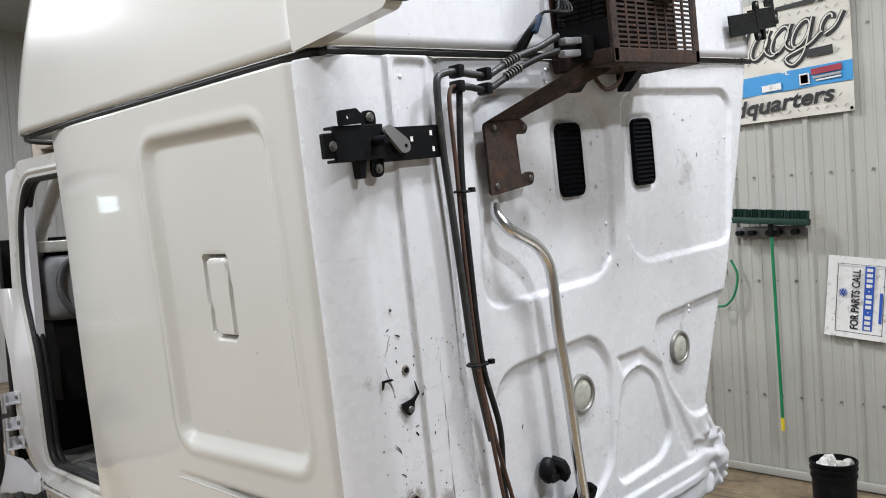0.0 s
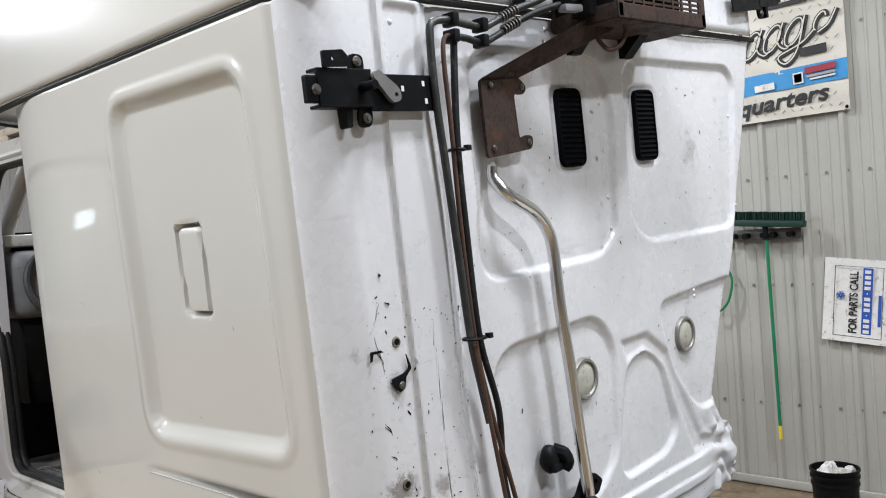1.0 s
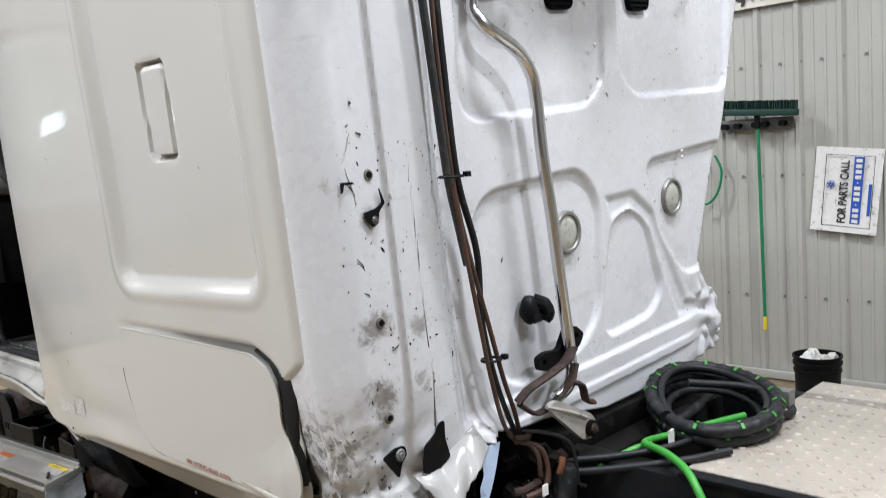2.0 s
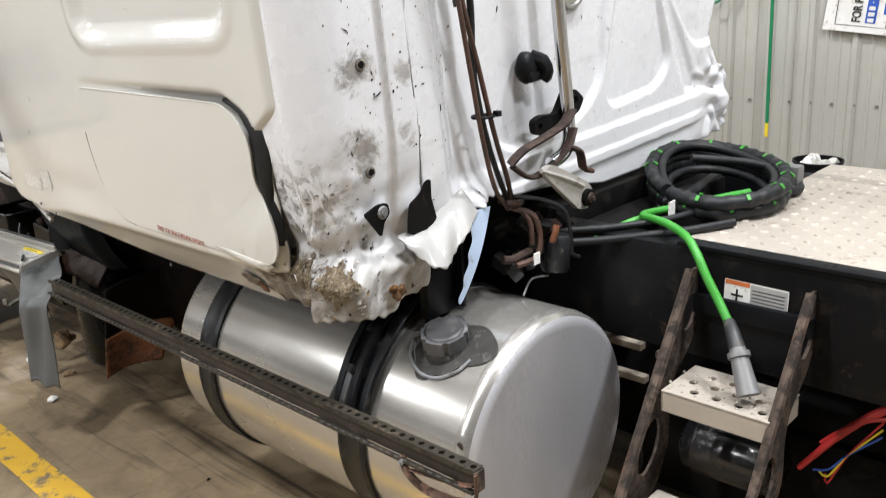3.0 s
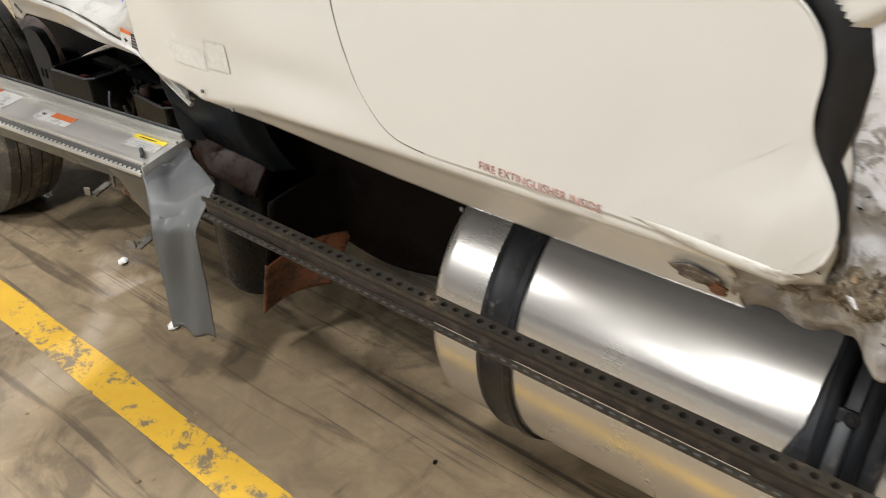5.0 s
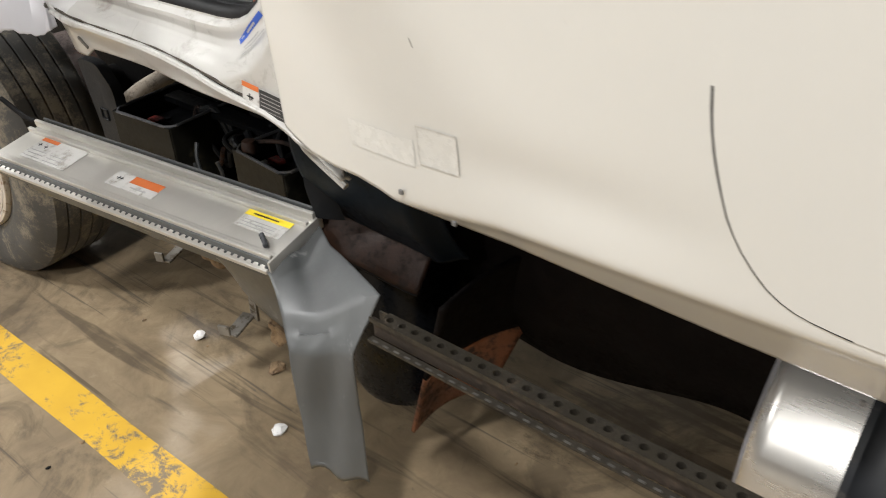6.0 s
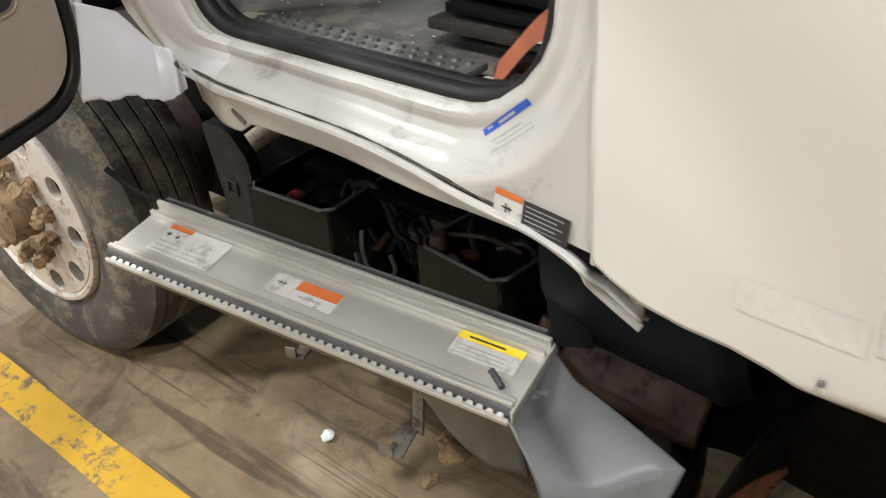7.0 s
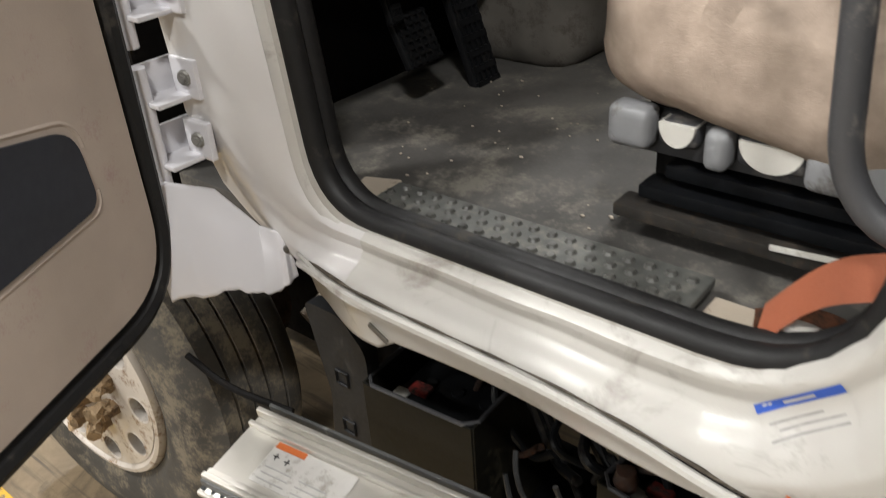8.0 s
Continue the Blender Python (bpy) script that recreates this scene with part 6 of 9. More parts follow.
# openings torn in the lower corner
gap = patch("torn_opening", rounded([(0.211, 0.084), (0.216, 0.115), (0.226, 0.150), (0.262, 0.165), (0.284, 0.190), (0.302, 0.190), (0.298, 0.145), (0.306, 0.108), (0.310, 0.092), (0.276, 0.072), (0.236, 0.072)], 0.007, 3), GRIMY, "black opening torn in the sheet", lift=0.050, thick=0.003)
tab = patch("mount_tab", rounded([(0.100, 0.160), (0.143, 0.172), (0.172, 0.168), (0.176, 0.143), (0.156, 0.128), (0.143, 0.095), (0.128, 0.118)], 0.008, 3), GRIMY, "black mounting tab", lift=0.034, thick=0.006)
bolt(tab, REAR @ Vector((0.153, 0.151, 0.040)), REAR.to_3x3() @ Vector((0, 0, 1)), 0.016, 0.008, PLUG_GREY)

# pale blue strip and broken parts below the torn lip
def torn_lip(u, v):
    """Peeled edge of the rear sheet: folds out and down to a blunt tip under the torn opening."""
    top = [np.interp(u, [0, 0.4, 0.6, 1], c) for c in ([0.190, 0.272, 0.315, 0.425], [-0.036, -0.040, -0.036, -0.030], [0.082, 0.080, 0.095, 0.128])]
    low = [np.interp(u, [0, 0.15, 0.3, 0.42, 0.6, 0.8, 1], c) for c in ([0.190, 0.208, 0.228, 0.258, 0.305, 0.360, 0.430], [-0.038, -0.075, -0.112, -0.116, -0.110, -0.100, -0.080], [0.074, 0.036, 0.004, -0.006, 0.016, 0.050, 0.072])]
    w = v ** 1.2
    x, y, z = (a + (b - a) * w for a, b in zip(top, low))
    y = y - 0.014 * np.sin(np.pi * v) * np.sin(np.pi * u) + 0.005 * np.sin(u * 17 + v * 4) * v
    return x, y, z + 0.0025 * np.sin(u * 60) * (v > 0.96)


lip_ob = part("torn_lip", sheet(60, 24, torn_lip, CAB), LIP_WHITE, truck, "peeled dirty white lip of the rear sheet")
lip_ob.modifiers.new("gauge", "SOLIDIFY").thickness = 0.003
strip = sheet(8, 30, lambda u, v: (0.478 - 0.100 * v + (u - 0.5) * 0.056 * (1 - v) ** 0.6 + 0.004 * np.sin(v * 25) * (u < 0.3), -0.070 - 0.012 * np.sin(v * 3) - 0.006 * u, 1.105 - 0.22 * v))
part("torn_strip", strip, BLUE_SHEET, truck, "pale blue strip of torn sheet hanging down")
random.seed(7)
for k in range(26):
    cl = bmesh.new()
    c = Vector((0.56 + random.random() * 0.2, -0.03 - random.random() * 0.1, 0.90 + random.random() * 0.14))
    add_box(cl, c, (0.02 + random.random() * 0.035, 0.02 + random.random() * 0.03, 0.015 + random.random() * 0.03), 0.006, Matrix.Translation(c) @ Euler((random.random(), random.random(), random.random())).to_matrix().to_4x4() @ Matrix.Translation(-c))
    part("valve_piece", cl, (GRIMY, DARK_GREY, HOSE_BLACK, RUST, GRIMY)[k % 5], truck, "grimy broken valve fitting")
part("canister", lathe([(0, 0), (0.036, 0.0), (0.042, 0.01), (0.042, 0.11), (0.036, 0.12), (0, 0.122)], 24, Matrix.Translation((0.690, -0.14, 0.895)) @ Matrix.Rotation(0.12, 4, "Y") @ Matrix.Diagonal((0.82, 0.82, 0.82, 1))), HOSE_BLACK, truck, "dark grey filter canister")
for pts, r, mt, lab in (([(0.57, -0.085, 1.09), (0.62, -0.12, 1.06), (0.635, -0.13, 1.0), (0.615, -0.13, 0.95), (0.56, -0.11, 0.94)], 0.008, HOSE_BROWN, "brown hose end"),
                        ([(0.58, -0.09, 1.115), (0.64, -0.13, 1.10), (0.70, -0.16, 1.06), (0.715, -0.17, 0.99), (0.72, -0.17, 0.94), (0.745, -0.175, 0.925)], 0.0055, HOSE_BLACK, "thin black wire"),
                        ([(0.62, -0.11, 0.965), (0.56, -0.10, 0.955), (0.53, -0.09, 0.96)], 0.011, RUST, "rusty brown fitting"),
                        ([(0.68, -0.12, 0.88), (0.62, -0.11, 0.885), (0.585, -0.11, 0.85)], 0.003, PLUG_GREY, "bare bent wire"),
                        ([(0.66, -0.15, 0.985), (0.66, -0.16, 1.01), (0.665, -0.16, 1.03)], 0.009, RUST_ORANGE, "orange rusty plug")):
    part("broken_line", tube(pts, r, 8), mt, truck, lab)
part("pipe_clamp", tube([(0.545, PY - 0.02, 1.105), (0.575, PY - 0.03, 1.100), (0.605, PY - 0.02, 1.098), (0.600, PY + 0.012, 1.100), (0.560, PY + 0.012, 1.104)], 0.009, 8), RUST, truck, "rusty clamp that gathers the pipes")
part("strap_upright", box((0.375, -0.005, 0.965), (0.105, 0.03, 0.24), 0.006), BLACK_STEEL, truck, "black upright behind the torn sheet")
part("upright_flange", box((0.428, -0.022, 0.955), (0.012, 0.05, 0.20), 0.003), BLACK_STEEL, truck, "black flange of the upright")
part("inner_sheet", sheet(14, 20, lambda u, v: (0.262 + 0.055 * u * (1 - 0.3 * v), -0.034 + 0.02 * u + 0.003 * np.sin(v * 9), 0.955 + 0.12 * v), Matrix()), MUD_GREY, truck, "scraped grey inner sheet beside the tear").modifiers.new("gauge", "SOLIDIFY").thickness = 0.003
part("paper_tag", box((0.60, -0.145, 0.955), (0.022, 0.004, 0.030), 0, Matrix()), PAPER, truck, "white paper tag", smooth=False)

# straw-like padding and crushed hem at the corner's foot
random.seed(11)
hay = bmesh.new()
spots = [v.co.copy() for v in rear_wall.data.vertices if v.co.x < 0.10 and 0.995 < v.co.z < 1.06 and v.co.y < 0.22]
for k in range(170):
    p = random.choice(spots) + Vector((random.uniform(-0.012, 0.002), random.uniform(-0.012, 0.004), random.uniform(-0.02, 0.012)))
    d = Vector((random.uniform(-1, 1), random.uniform(-0.6, 0.6), random.uniform(-0.5, 0.5))) * random.uniform(0.006, 0.030)
    add_tube(hay, [p - d, p + Vector((random.uniform(-0.006, 0.002), random.uniform(-0.006, 0.002), random.uniform(-0.006, 0.006))), p + d], random.uniform(0.0005, 0.0012), 4)
# dirt and leaf litter caked on the crushed corner
cake = bmesh.new()
wall_mesh = rear_wall.data
seen = {}
for f in wall_mesh.polygons:
    c = f.center
    if c.x > 0.130 or not 0.965 < c.z < 1.080 or c.y > 0.275:
        continue
    edge = min(c.z - 0.965 - 0.7 * max(0.0, c.x - 0.06), 1.080 - c.z, 0.130 - c.x, 0.275 - c.y) / 0.035
    if noise.fractal(c * 24, 1.0, 2.0, 4) + min(1.0, edge) * 0.85 < 0.70:
        continue
    ring = []
    for k in f.vertices:
        if k not in seen:
            p = wall_mesh.vertices[k]
            seen[k] = cake.verts.new(p.co + Vector((-0.6, -0.7, 0.1)) * (0.0035 + 0.0045 * (0.5 + noise.noise(p.co * 90))))
        ring.append(seen[k])
    cake.faces.new(ring)
part("caked_dirt", cake, LITTER, truck, "grey-brown dirt and leaf litter caked on the corner", smooth=False)
part("torn_padding", hay, STRAW, truck, "brown straw-like torn padding", smooth=False, kind="stuff")
for (x, y, z), (sx, sy, sz), mt, lab in (((0.200, -0.045, 0.970), (0.034, 0.010, 0.026), CLUMP_RUST, "rusty orange clump"),):
    bm = bmesh.new()
    bmesh.ops.create_icosphere(bm, subdivisions=3, radius=1.0, matrix=Matrix.Translation((x, y, z)) @ Matrix.Diagonal((sx * 0.6, sy, sz * 0.6, 1)))
    for v in bm.verts:
        v.co += (v.co - Vector((x, y, z))) * 1.3 * noise.noise(v.co * 75)
    part("clump", bm, mt, truck, lab)
# rusted hole in the hem beside the crushed corner
for (y, z), w, h, mt, lab in (((0.335, 0.962), 0.034, 0.020, MUD_GREY, "dark scraped patch on the hem"), ((0.303, 0.944), 0.016, 0.016, RUST_ORANGE, "rusty edge of the torn hem")):
    hole = bmesh.new()
    hole.faces.new([hole.verts.new(Vector((0.028 + 0.62 * (1.02 - z - h * math.sin(t)), y + w * (1 + 0.25 * math.sin(5 * t)) * math.cos(t), z + h * math.sin(t)))) for t in (2 * math.pi * j / 18 for j in range(18))])
    part("torn_hole", hole, mt, truck, lab, smooth=False).modifiers.new("gauge", "SOLIDIFY").thickness = 0.003

# peeled flakes of paint and dirt over the crushed corner
random.seed(29)
spots = [(v.co.copy(), v.normal.copy()) for v in rear_wall.data.vertices if v.co.x < 0.20 and 0.93 < v.co.z < 1.24 and v.co.y < 0.14]
for mt, count, label in ((FLAKE_GREY, 45, "grey peeled paint flakes"), (MUD, 60, "flakes of dried dirt"), (WHITE_FLAKE, 8, "white peeled paint flakes"), (GRIMY, 26, "black cracks and nicks")):
    fl = bmesh.new()
    for k in range(count):
        p, n = random.choice(spots)
        if mt is MUD and (p.z > 1.05 or p.x > 0.12):
            continue
        n = n if n.dot(Vector((-1, -1, 0))) > 0 else -n
        q = (n + Vector((random.uniform(-0.5, 0.5), random.uniform(-0.5, 0.5), random.uniform(-0.5, 0.5)))).normalized()
        m = Matrix.Translation(p + n * 0.002) @ q.to_track_quat("Z", "Y").to_matrix().to_4x4() @ Matrix.Rotation(random.uniform(0, 6.28), 4, "Z")
        size = random.uniform(0.003, 0.010) * (0.5 if mt is GRIMY else 1)
        thin = random.uniform(0.15, 0.7)
        ring = [fl.verts.new(m @ Vector((size * random.uniform(0.5, 1.3) * math.cos(a), size * thin * random.uniform(0.5, 1.3) * math.sin(a), random.uniform(-0.001, 0.002)))) for a in (2 * math.pi * j / 7 for j in range(7))]
        fl.faces.new(ring)
    part("flaked_paint", fl, mt, truck, label, smooth=False, kind="stuff").modifiers.new("gauge", "SOLIDIFY").thickness = 0.001

# side: compartment flap with its sprung rear edge, seal and lettering
SEAL_IN = np.array([(-0.300, 0.409), (-0.240, 0.385), (-0.205, 0.341), (-0.198, 0.300), (-0.206, 0.254), (-0.196, 0.207), (-0.163, 0.161), (-0.152, 0.120), (-0.152, 0.085)])
SEAL_OUT = np.array([(-0.290, 0.419), (-0.215, 0.407), (-0.170, 0.386), (-0.150, 0.350), (-0.142, 0.312), (-0.150, 0.255), (-0.163, 0.198), (-0.150, 0.165), (-0.143, 0.100)])


def side_at(x, y, z):
    return tuple(SIDE[i][0] * x + SIDE[i][1] * y + SIDE[i][2] * z + SIDE[i][3] for i in range(3))


def seal_band(u, v):
    """Swollen rubber seal between the sprung flap and the side panel."""
    k = np.linspace(0, 1, len(SEAL_IN))
    a = [np.interp(v, k, SEAL_IN[:, i]) for i in (0, 1)]
    b = [np.interp(v, k, SEAL_OUT[:, i]) for i in (0, 1)]
    swell = -0.015 + 0.013 * np.sin(np.pi * np.clip(u, 0, 1)) ** 0.7 + 0.004 * np.sin(np.pi * u * 2) * v + 0.010 * ease(0.3, 0.0, v) * -1
    return side_at(a[0] + (b[0] - a[0]) * u, a[1] + (b[1] - a[1]) * u, swell + 0.004 * np.sin(np.pi * v))


part("flap_seal", sheet(14, 90, seal_band), SEAL, truck, "black swollen rubber seal").modifiers.new("gauge", "SOLIDIFY").thickness = 0.003


def flap_lift(x, y):
    """How far the flap stands out: sprung at its rear edge, with a dent and a shallow crease."""
    spring = float(ease(-0.45, -0.12, np.array(x))) * 0.004
    belly = 0.008 * math.exp(-((x + 0.235) / 0.07) ** 2 - ((y - 0.10) / 0.06) ** 2) - 0.009 * math.exp(-((x + 0.205) / 0.05) ** 2 - ((y - 0.195) / 0.030) ** 2)
    crease = -0.004 * math.exp(-((y - 0.105 - 0.10 * (x + 0.62)) / 0.012) ** 2) * float(ease(-0.80, -0.66, np.array(x)) * ease(-0.30, -0.44, np.array(x)))
    wave = 0.002 * math.sin(x * 11 + 1) * math.sin(y * 8 + 0.5)
    return 0.0012 + spring + belly + crease + wave * (0.3 + spring * 150) + 0.001 * math.sin(y * 9)


def flap_panel():
    bm = bmesh.new()
    add_plate(bm, FLAP, 0.006, Matrix())
    bmesh.ops.subdivide_edges(bm, edges=[e for e in bm.edges if e.calc_length() > 0.08], cuts=3, use_grid_fill=True)
    for v in bm.verts:
        x, y = v.co.x, v.co.y
        v.co.z += flap_lift(x, y)
        v.co = SIDE @ v.co
    return part("compartment_flap", bm, CREAM_FLAP, truck, "cream-white compartment flap sprung open at its rear edge")


flap = flap_panel()


edge_bm = bmesh.new()
rim_run = [p for p in FLAP if p[1] > 0.06 and (p[0] > -0.98) and not (p[0] < -0.5 and p[1] < 0.3)]
add_tube(edge_bm, [SIDE @ Vector((x, y, 0.0055 + flap_lift(x, y))) for x, y in (q for a, b in zip(rim_run, rim_run[1:]) for q in ((a[0] + (b[0] - a[0]) * k / 8, a[1] + (b[1] - a[1]) * k / 8) for k in range(8)))], 0.0022, 6)
part("flap_edge", edge_bm, CREAM_FLAP, flap, "worn rolled edge of the flap")


def rolled_lip(u, v):
    """Lower edge of the flap, rolled outwards towards its rear corner and soiled along the fold."""
    x = -0.44 + 0.265 * u
    t = np.pi * v
    full = ease(0.0, 0.6, u) * ease(1.0, 0.9, u)
    y = 0.044 - 0.006 * ease(0.3, 1.0, u) - (0.004 + 0.007 * full) * (1 - np.cos(t))
    z = 0.007 + 0.004 * ease(0.0, 1.0, u) + (0.001 + 0.007 * full) * np.sin(t) - 0.006 * v
    return side_at(x, y, z)


part("rolled_lip", sheet(50, 12, rolled_lip), LIP_SOILED, flap, "rolled lower edge of the flap, soiled brown along the fold").modifiers.new("gauge", "SOLIDIFY").thickness = 0.0015
groove = bmesh.new()
panel_at = np.array([tuple(v.co) for v in side_panel.data.vertices])
trail = []
for (x0, y0), (x1, y1) in zip(FLAP, FLAP[1:] + FLAP[:1]):
    steps = max(1, int(math.hypot(x1 - x0, y1 - y0) / 0.02))
    for t in (k / steps for k in range(steps)):
        x, y = x0 + (x1 - x0) * t, y0 + (y1 - y0) * t
        p = SIDE @ Vector((x - 0.0015, y, 0.0055))
        near = panel_at[np.argmin((panel_at[:, 1] - p.y) ** 2 + (panel_at[:, 2] - p.z) ** 2)]
        if x < -0.80:
            trail.append((x < -0.99 and y > 0.3, Vector((min(p.x, float(near[0]) - 0.0052), p.y, p.z))))
trail = [p for top, p in trail if not top][-40:]
trail = [p for p in trail if (CAB_INV @ p).z < 0.40]
# A thin dark tube draws the shadow line of the flap's gap.
add_tube(groove, trail, 0.0019, 6)
part("flap_gap", groove, SEAL, truck, "dark gap round the flap")
w_fire = text_mesh("FIRE EXTINGUISHER INSIDE", 0.0215, -0.0005)
part("red_lettering", w_fire, RED_INK, flap, "small red lettering", m=SIDE @ Matrix.Translation((-0.70, 0.040, 0.0085)) @ Matrix.Rotation(-0.004, 4, "Y") @ Matrix.Rotation(-0.035, 4, "Z") @ Matrix.Diagonal((0.88, 1, 1, 1)), smooth=False)
for x, y, z in ((0.028, 1.475, 1.004), (0.028, 1.372, 0.985), (0.104, 0.81, 0.896)):
    part("hem_clip", box((x, y, z), (0.005, 0.008, 0.008), 0.002), PLUG_GREY, truck, "grey hem clip")
for y, z, L, a in ((1.30, 0.94, 0.05, 0.2), (1.18, 0.02 + 0.3, 0.02, 0.5), (1.35, 0.36, 0.02, 0.5), (1.42, 0.25, 0.015, 0.9), (0.62, 0.62, 0.02, 0.0), (0.40, 0.88, 0.008, 0.5), (1.1, 0.45, 0.012, 0.3)):
    s = bmesh.new()
    add_tube(s, [SIDE @ Vector((-y + (t - 0.5) * L * math.cos(a), z + (t - 0.5) * L * math.sin(a) * -1 + 0.003 * math.sin(6 * t), 0.0052)) for t in (0, 0.25, 0.5, 0.75, 1)], lambda t: 0.0002 + 0.0004 * math.sin(math.pi * t), 5, 0.4)
    part("scratch", s, BOLT_STEEL, truck, "dark nick in the side paint", smooth=False)
draped("glue_patch", side_panel, (0.0, 1.432, 1.064), (0, -1, 0.02), (0, 0, 1), (1, 0, 0), 0.074, 0.062, [(0, 0, 0.074, 0.0014, FAINT_LINE), (0, 0.0605, 0.074, 0.0014, FAINT_LINE), (0, 0, 0.0014, 0.062, FAINT_LINE), (0.0726, 0, 0.0014, 0.062, FAINT_LINE)], GLUE, "square of old glue on the side panel", 0.005)
draped("glue_patch", side_panel, (0.0, 1.582, 1.052), (0, -1, 0.02), (0, 0, 1), (1, 0, 0), 0.140, 0.043, [(0, 0, 0.140, 0.0007, FAINT_LINE)], GLUE, "pale strip of old glue on the side panel", 0.005)
# trailing fairing over the rear corner
fin = bmesh.new()
add_plate(fin, rounded([(-0.06, 1.674), (0.31, 1.712), (0.31, 3.0), (-0.06, 3.0)], [0.01, 0.03, 0.03, 0.03], 4), 0.05, SIDE @ Matrix.Translation((0, 0, -0.045)))
fob = part("trailing_fairing", fin, CREAM, truck, "cream-white trailing roof fairing")
part("fairing_edge", box((0.352, 2.29, -0.02), (0.085, 1.14, 0.06), 0.012, SIDE), BLACK_PLASTIC, fob, "black rubber edge")

# ---- door opening, sill, inside ----
DX = 0.205
OPEN = rounded([(2.74, 1.115), (2.80, 1.65), (2.93, 2.00), (2.90, 2.35), (2.78, 2.545), (1.93, 2.545), (1.93, 1.115)], [0.11, 0.1, 0.12, 0.15, 0.12, 0.1, 0.19], 8)
OUT = rounded([(1.76, 1.04), (2.60, 1.04), (2.86, 1.06), (2.93, 1.35), (2.95, 1.70), (3.06, 2.00), (3.02, 2.45), (2.84, 2.64), (1.76, 2.64)], 0.05, 4)
YZ = Matrix(((0, 0, 1, 0), (1, 0, 0, 0), (0, 1, 0, 0), (0, 0, 0, 1)))
frame_bm = bmesh.new()
add_plate(frame_bm, OUT, 0.05, Matrix.Translation((DX, 0, 0)) @ YZ, [OPEN])
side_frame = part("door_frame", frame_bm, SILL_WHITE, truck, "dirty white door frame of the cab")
roll = bmesh.new()
ROLL = rounded([(2.765, 1.090), (2.83, 1.65), (2.957, 2.00), (2.925, 2.36), (2.79, 2.575), (1.90, 2.575), (1.90, 1.090)], [0.12, 0.1, 0.12, 0.15, 0.12, 0.1, 0.21], 8)
add_tube(roll, [Vector((DX + 0.016, y, z)) for y, z in ROLL + ROLL[:1]], 0.024, 10, 0.9)
part("frame_roll", roll, SILL_WHITE, truck, "rolled white edge of the door opening")
sl = bmesh.new()
add_tube(sl, [Vector((DX + 0.020, y, z)) for y, z in OPEN + OPEN[:1]], 0.020, 10, 1.0)
add_tube(sl, [Vector((DX + 0.048, y, z)) for y, z in OPEN + OPEN[:1]], 0.019, 10, 1.0)
part("door_seal", sl, SEAL, truck, "black rubber door seal")


def sill_surface(u, v):
    """Convex sill: runs back along the seal's foot, turns up round the rear corner and climbs the post."""
    keys = [0, 0.40, 0.45, 0.50, 0.55, 0.60, 0.65, 0.70, 1.0]
    arc = [(2.12 - 0.19 * math.sin(a), 1.305 - 0.19 * math.cos(a)) for a in (math.pi / 2 * k / 6 for k in range(7))]
    inner = [(2.64, 1.115)] + arc + [(1.93, 2.545)]
    outer = [(2.64, 1.0405), (2.12, 1.016), (2.00, 1.000), (1.92, 0.990), (1.805, 0.975), (1.798, 1.06), (1.796, 1.16), (1.795, 1.28), (1.79, 2.545)]
    iy, iz, oy, oz = (np.interp(u, keys, [p[k] for p in row]) for row in (inner, outer) for k in (0, 1))
    wide = np.hypot(oy - iy, oz - iz)
    y, z = iy + (oy - iy) * v, iz + (oz - iz) * v
    q = np.clip(v * wide / np.minimum(wide, 0.105), 0, 1)
    x = np.interp(q, [0, 0.06, 0.14, 0.24, 0.42, 0.55, 0.64, 0.72, 0.85, 1.0], [0.222, 0.200, 0.190, 0.189, 0.197, 0.193, 0.180, 0.164, 0.152, 0.141])
    soft = np.interp(q, [0, 0.15, 0.4, 0.62, 0.8, 1.0], [0.212, 0.192, 0.194, 0.180, 0.157, 0.141])
    x = 0.5 * x + 0.5 * soft - 0.040 * np.clip((z - 1.0) / 1.55, 0, 1) * v
    return x + 0.0015 * np.sin(y * 31 + z * 17), y, z


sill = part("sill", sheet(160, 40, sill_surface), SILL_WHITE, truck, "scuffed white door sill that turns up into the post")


def valance_surface(u, v):
    """Rocker strip under the sill; its rear end runs on as a bent lip."""
    y = 2.775 - u * 1.035
    top = np.interp(y, [1.74, 1.78, 1.818, 1.826, 1.86, 1.92, 2.05, 2.16, 2.3, 2.8], [0.893, 0.915, 0.938, 0.948, 0.968, 0.985, 1.000, 1.022, 1.036, 1.045])
    low = np.interp(y, [1.74, 1.78, 1.818, 1.83, 1.86, 1.92, 2.05, 2.50, 2.545, 2.58, 2.8], [0.884, 0.905, 0.928, 0.936, 0.952, 0.958, 0.968, 0.985, 0.985, 0.962, 0.955])
    z = top + (low - top) * v
    x = 0.138 + 0.055 * ease(2.60, 2.82, y) - 0.012 * np.exp(-(v / 0.10) ** 2) + 0.015 * v + 0.006 * np.sin(y * 14) * v + 0.016 * np.interp(y, [1.80, 1.83], [1, 0])
    return x, y, z


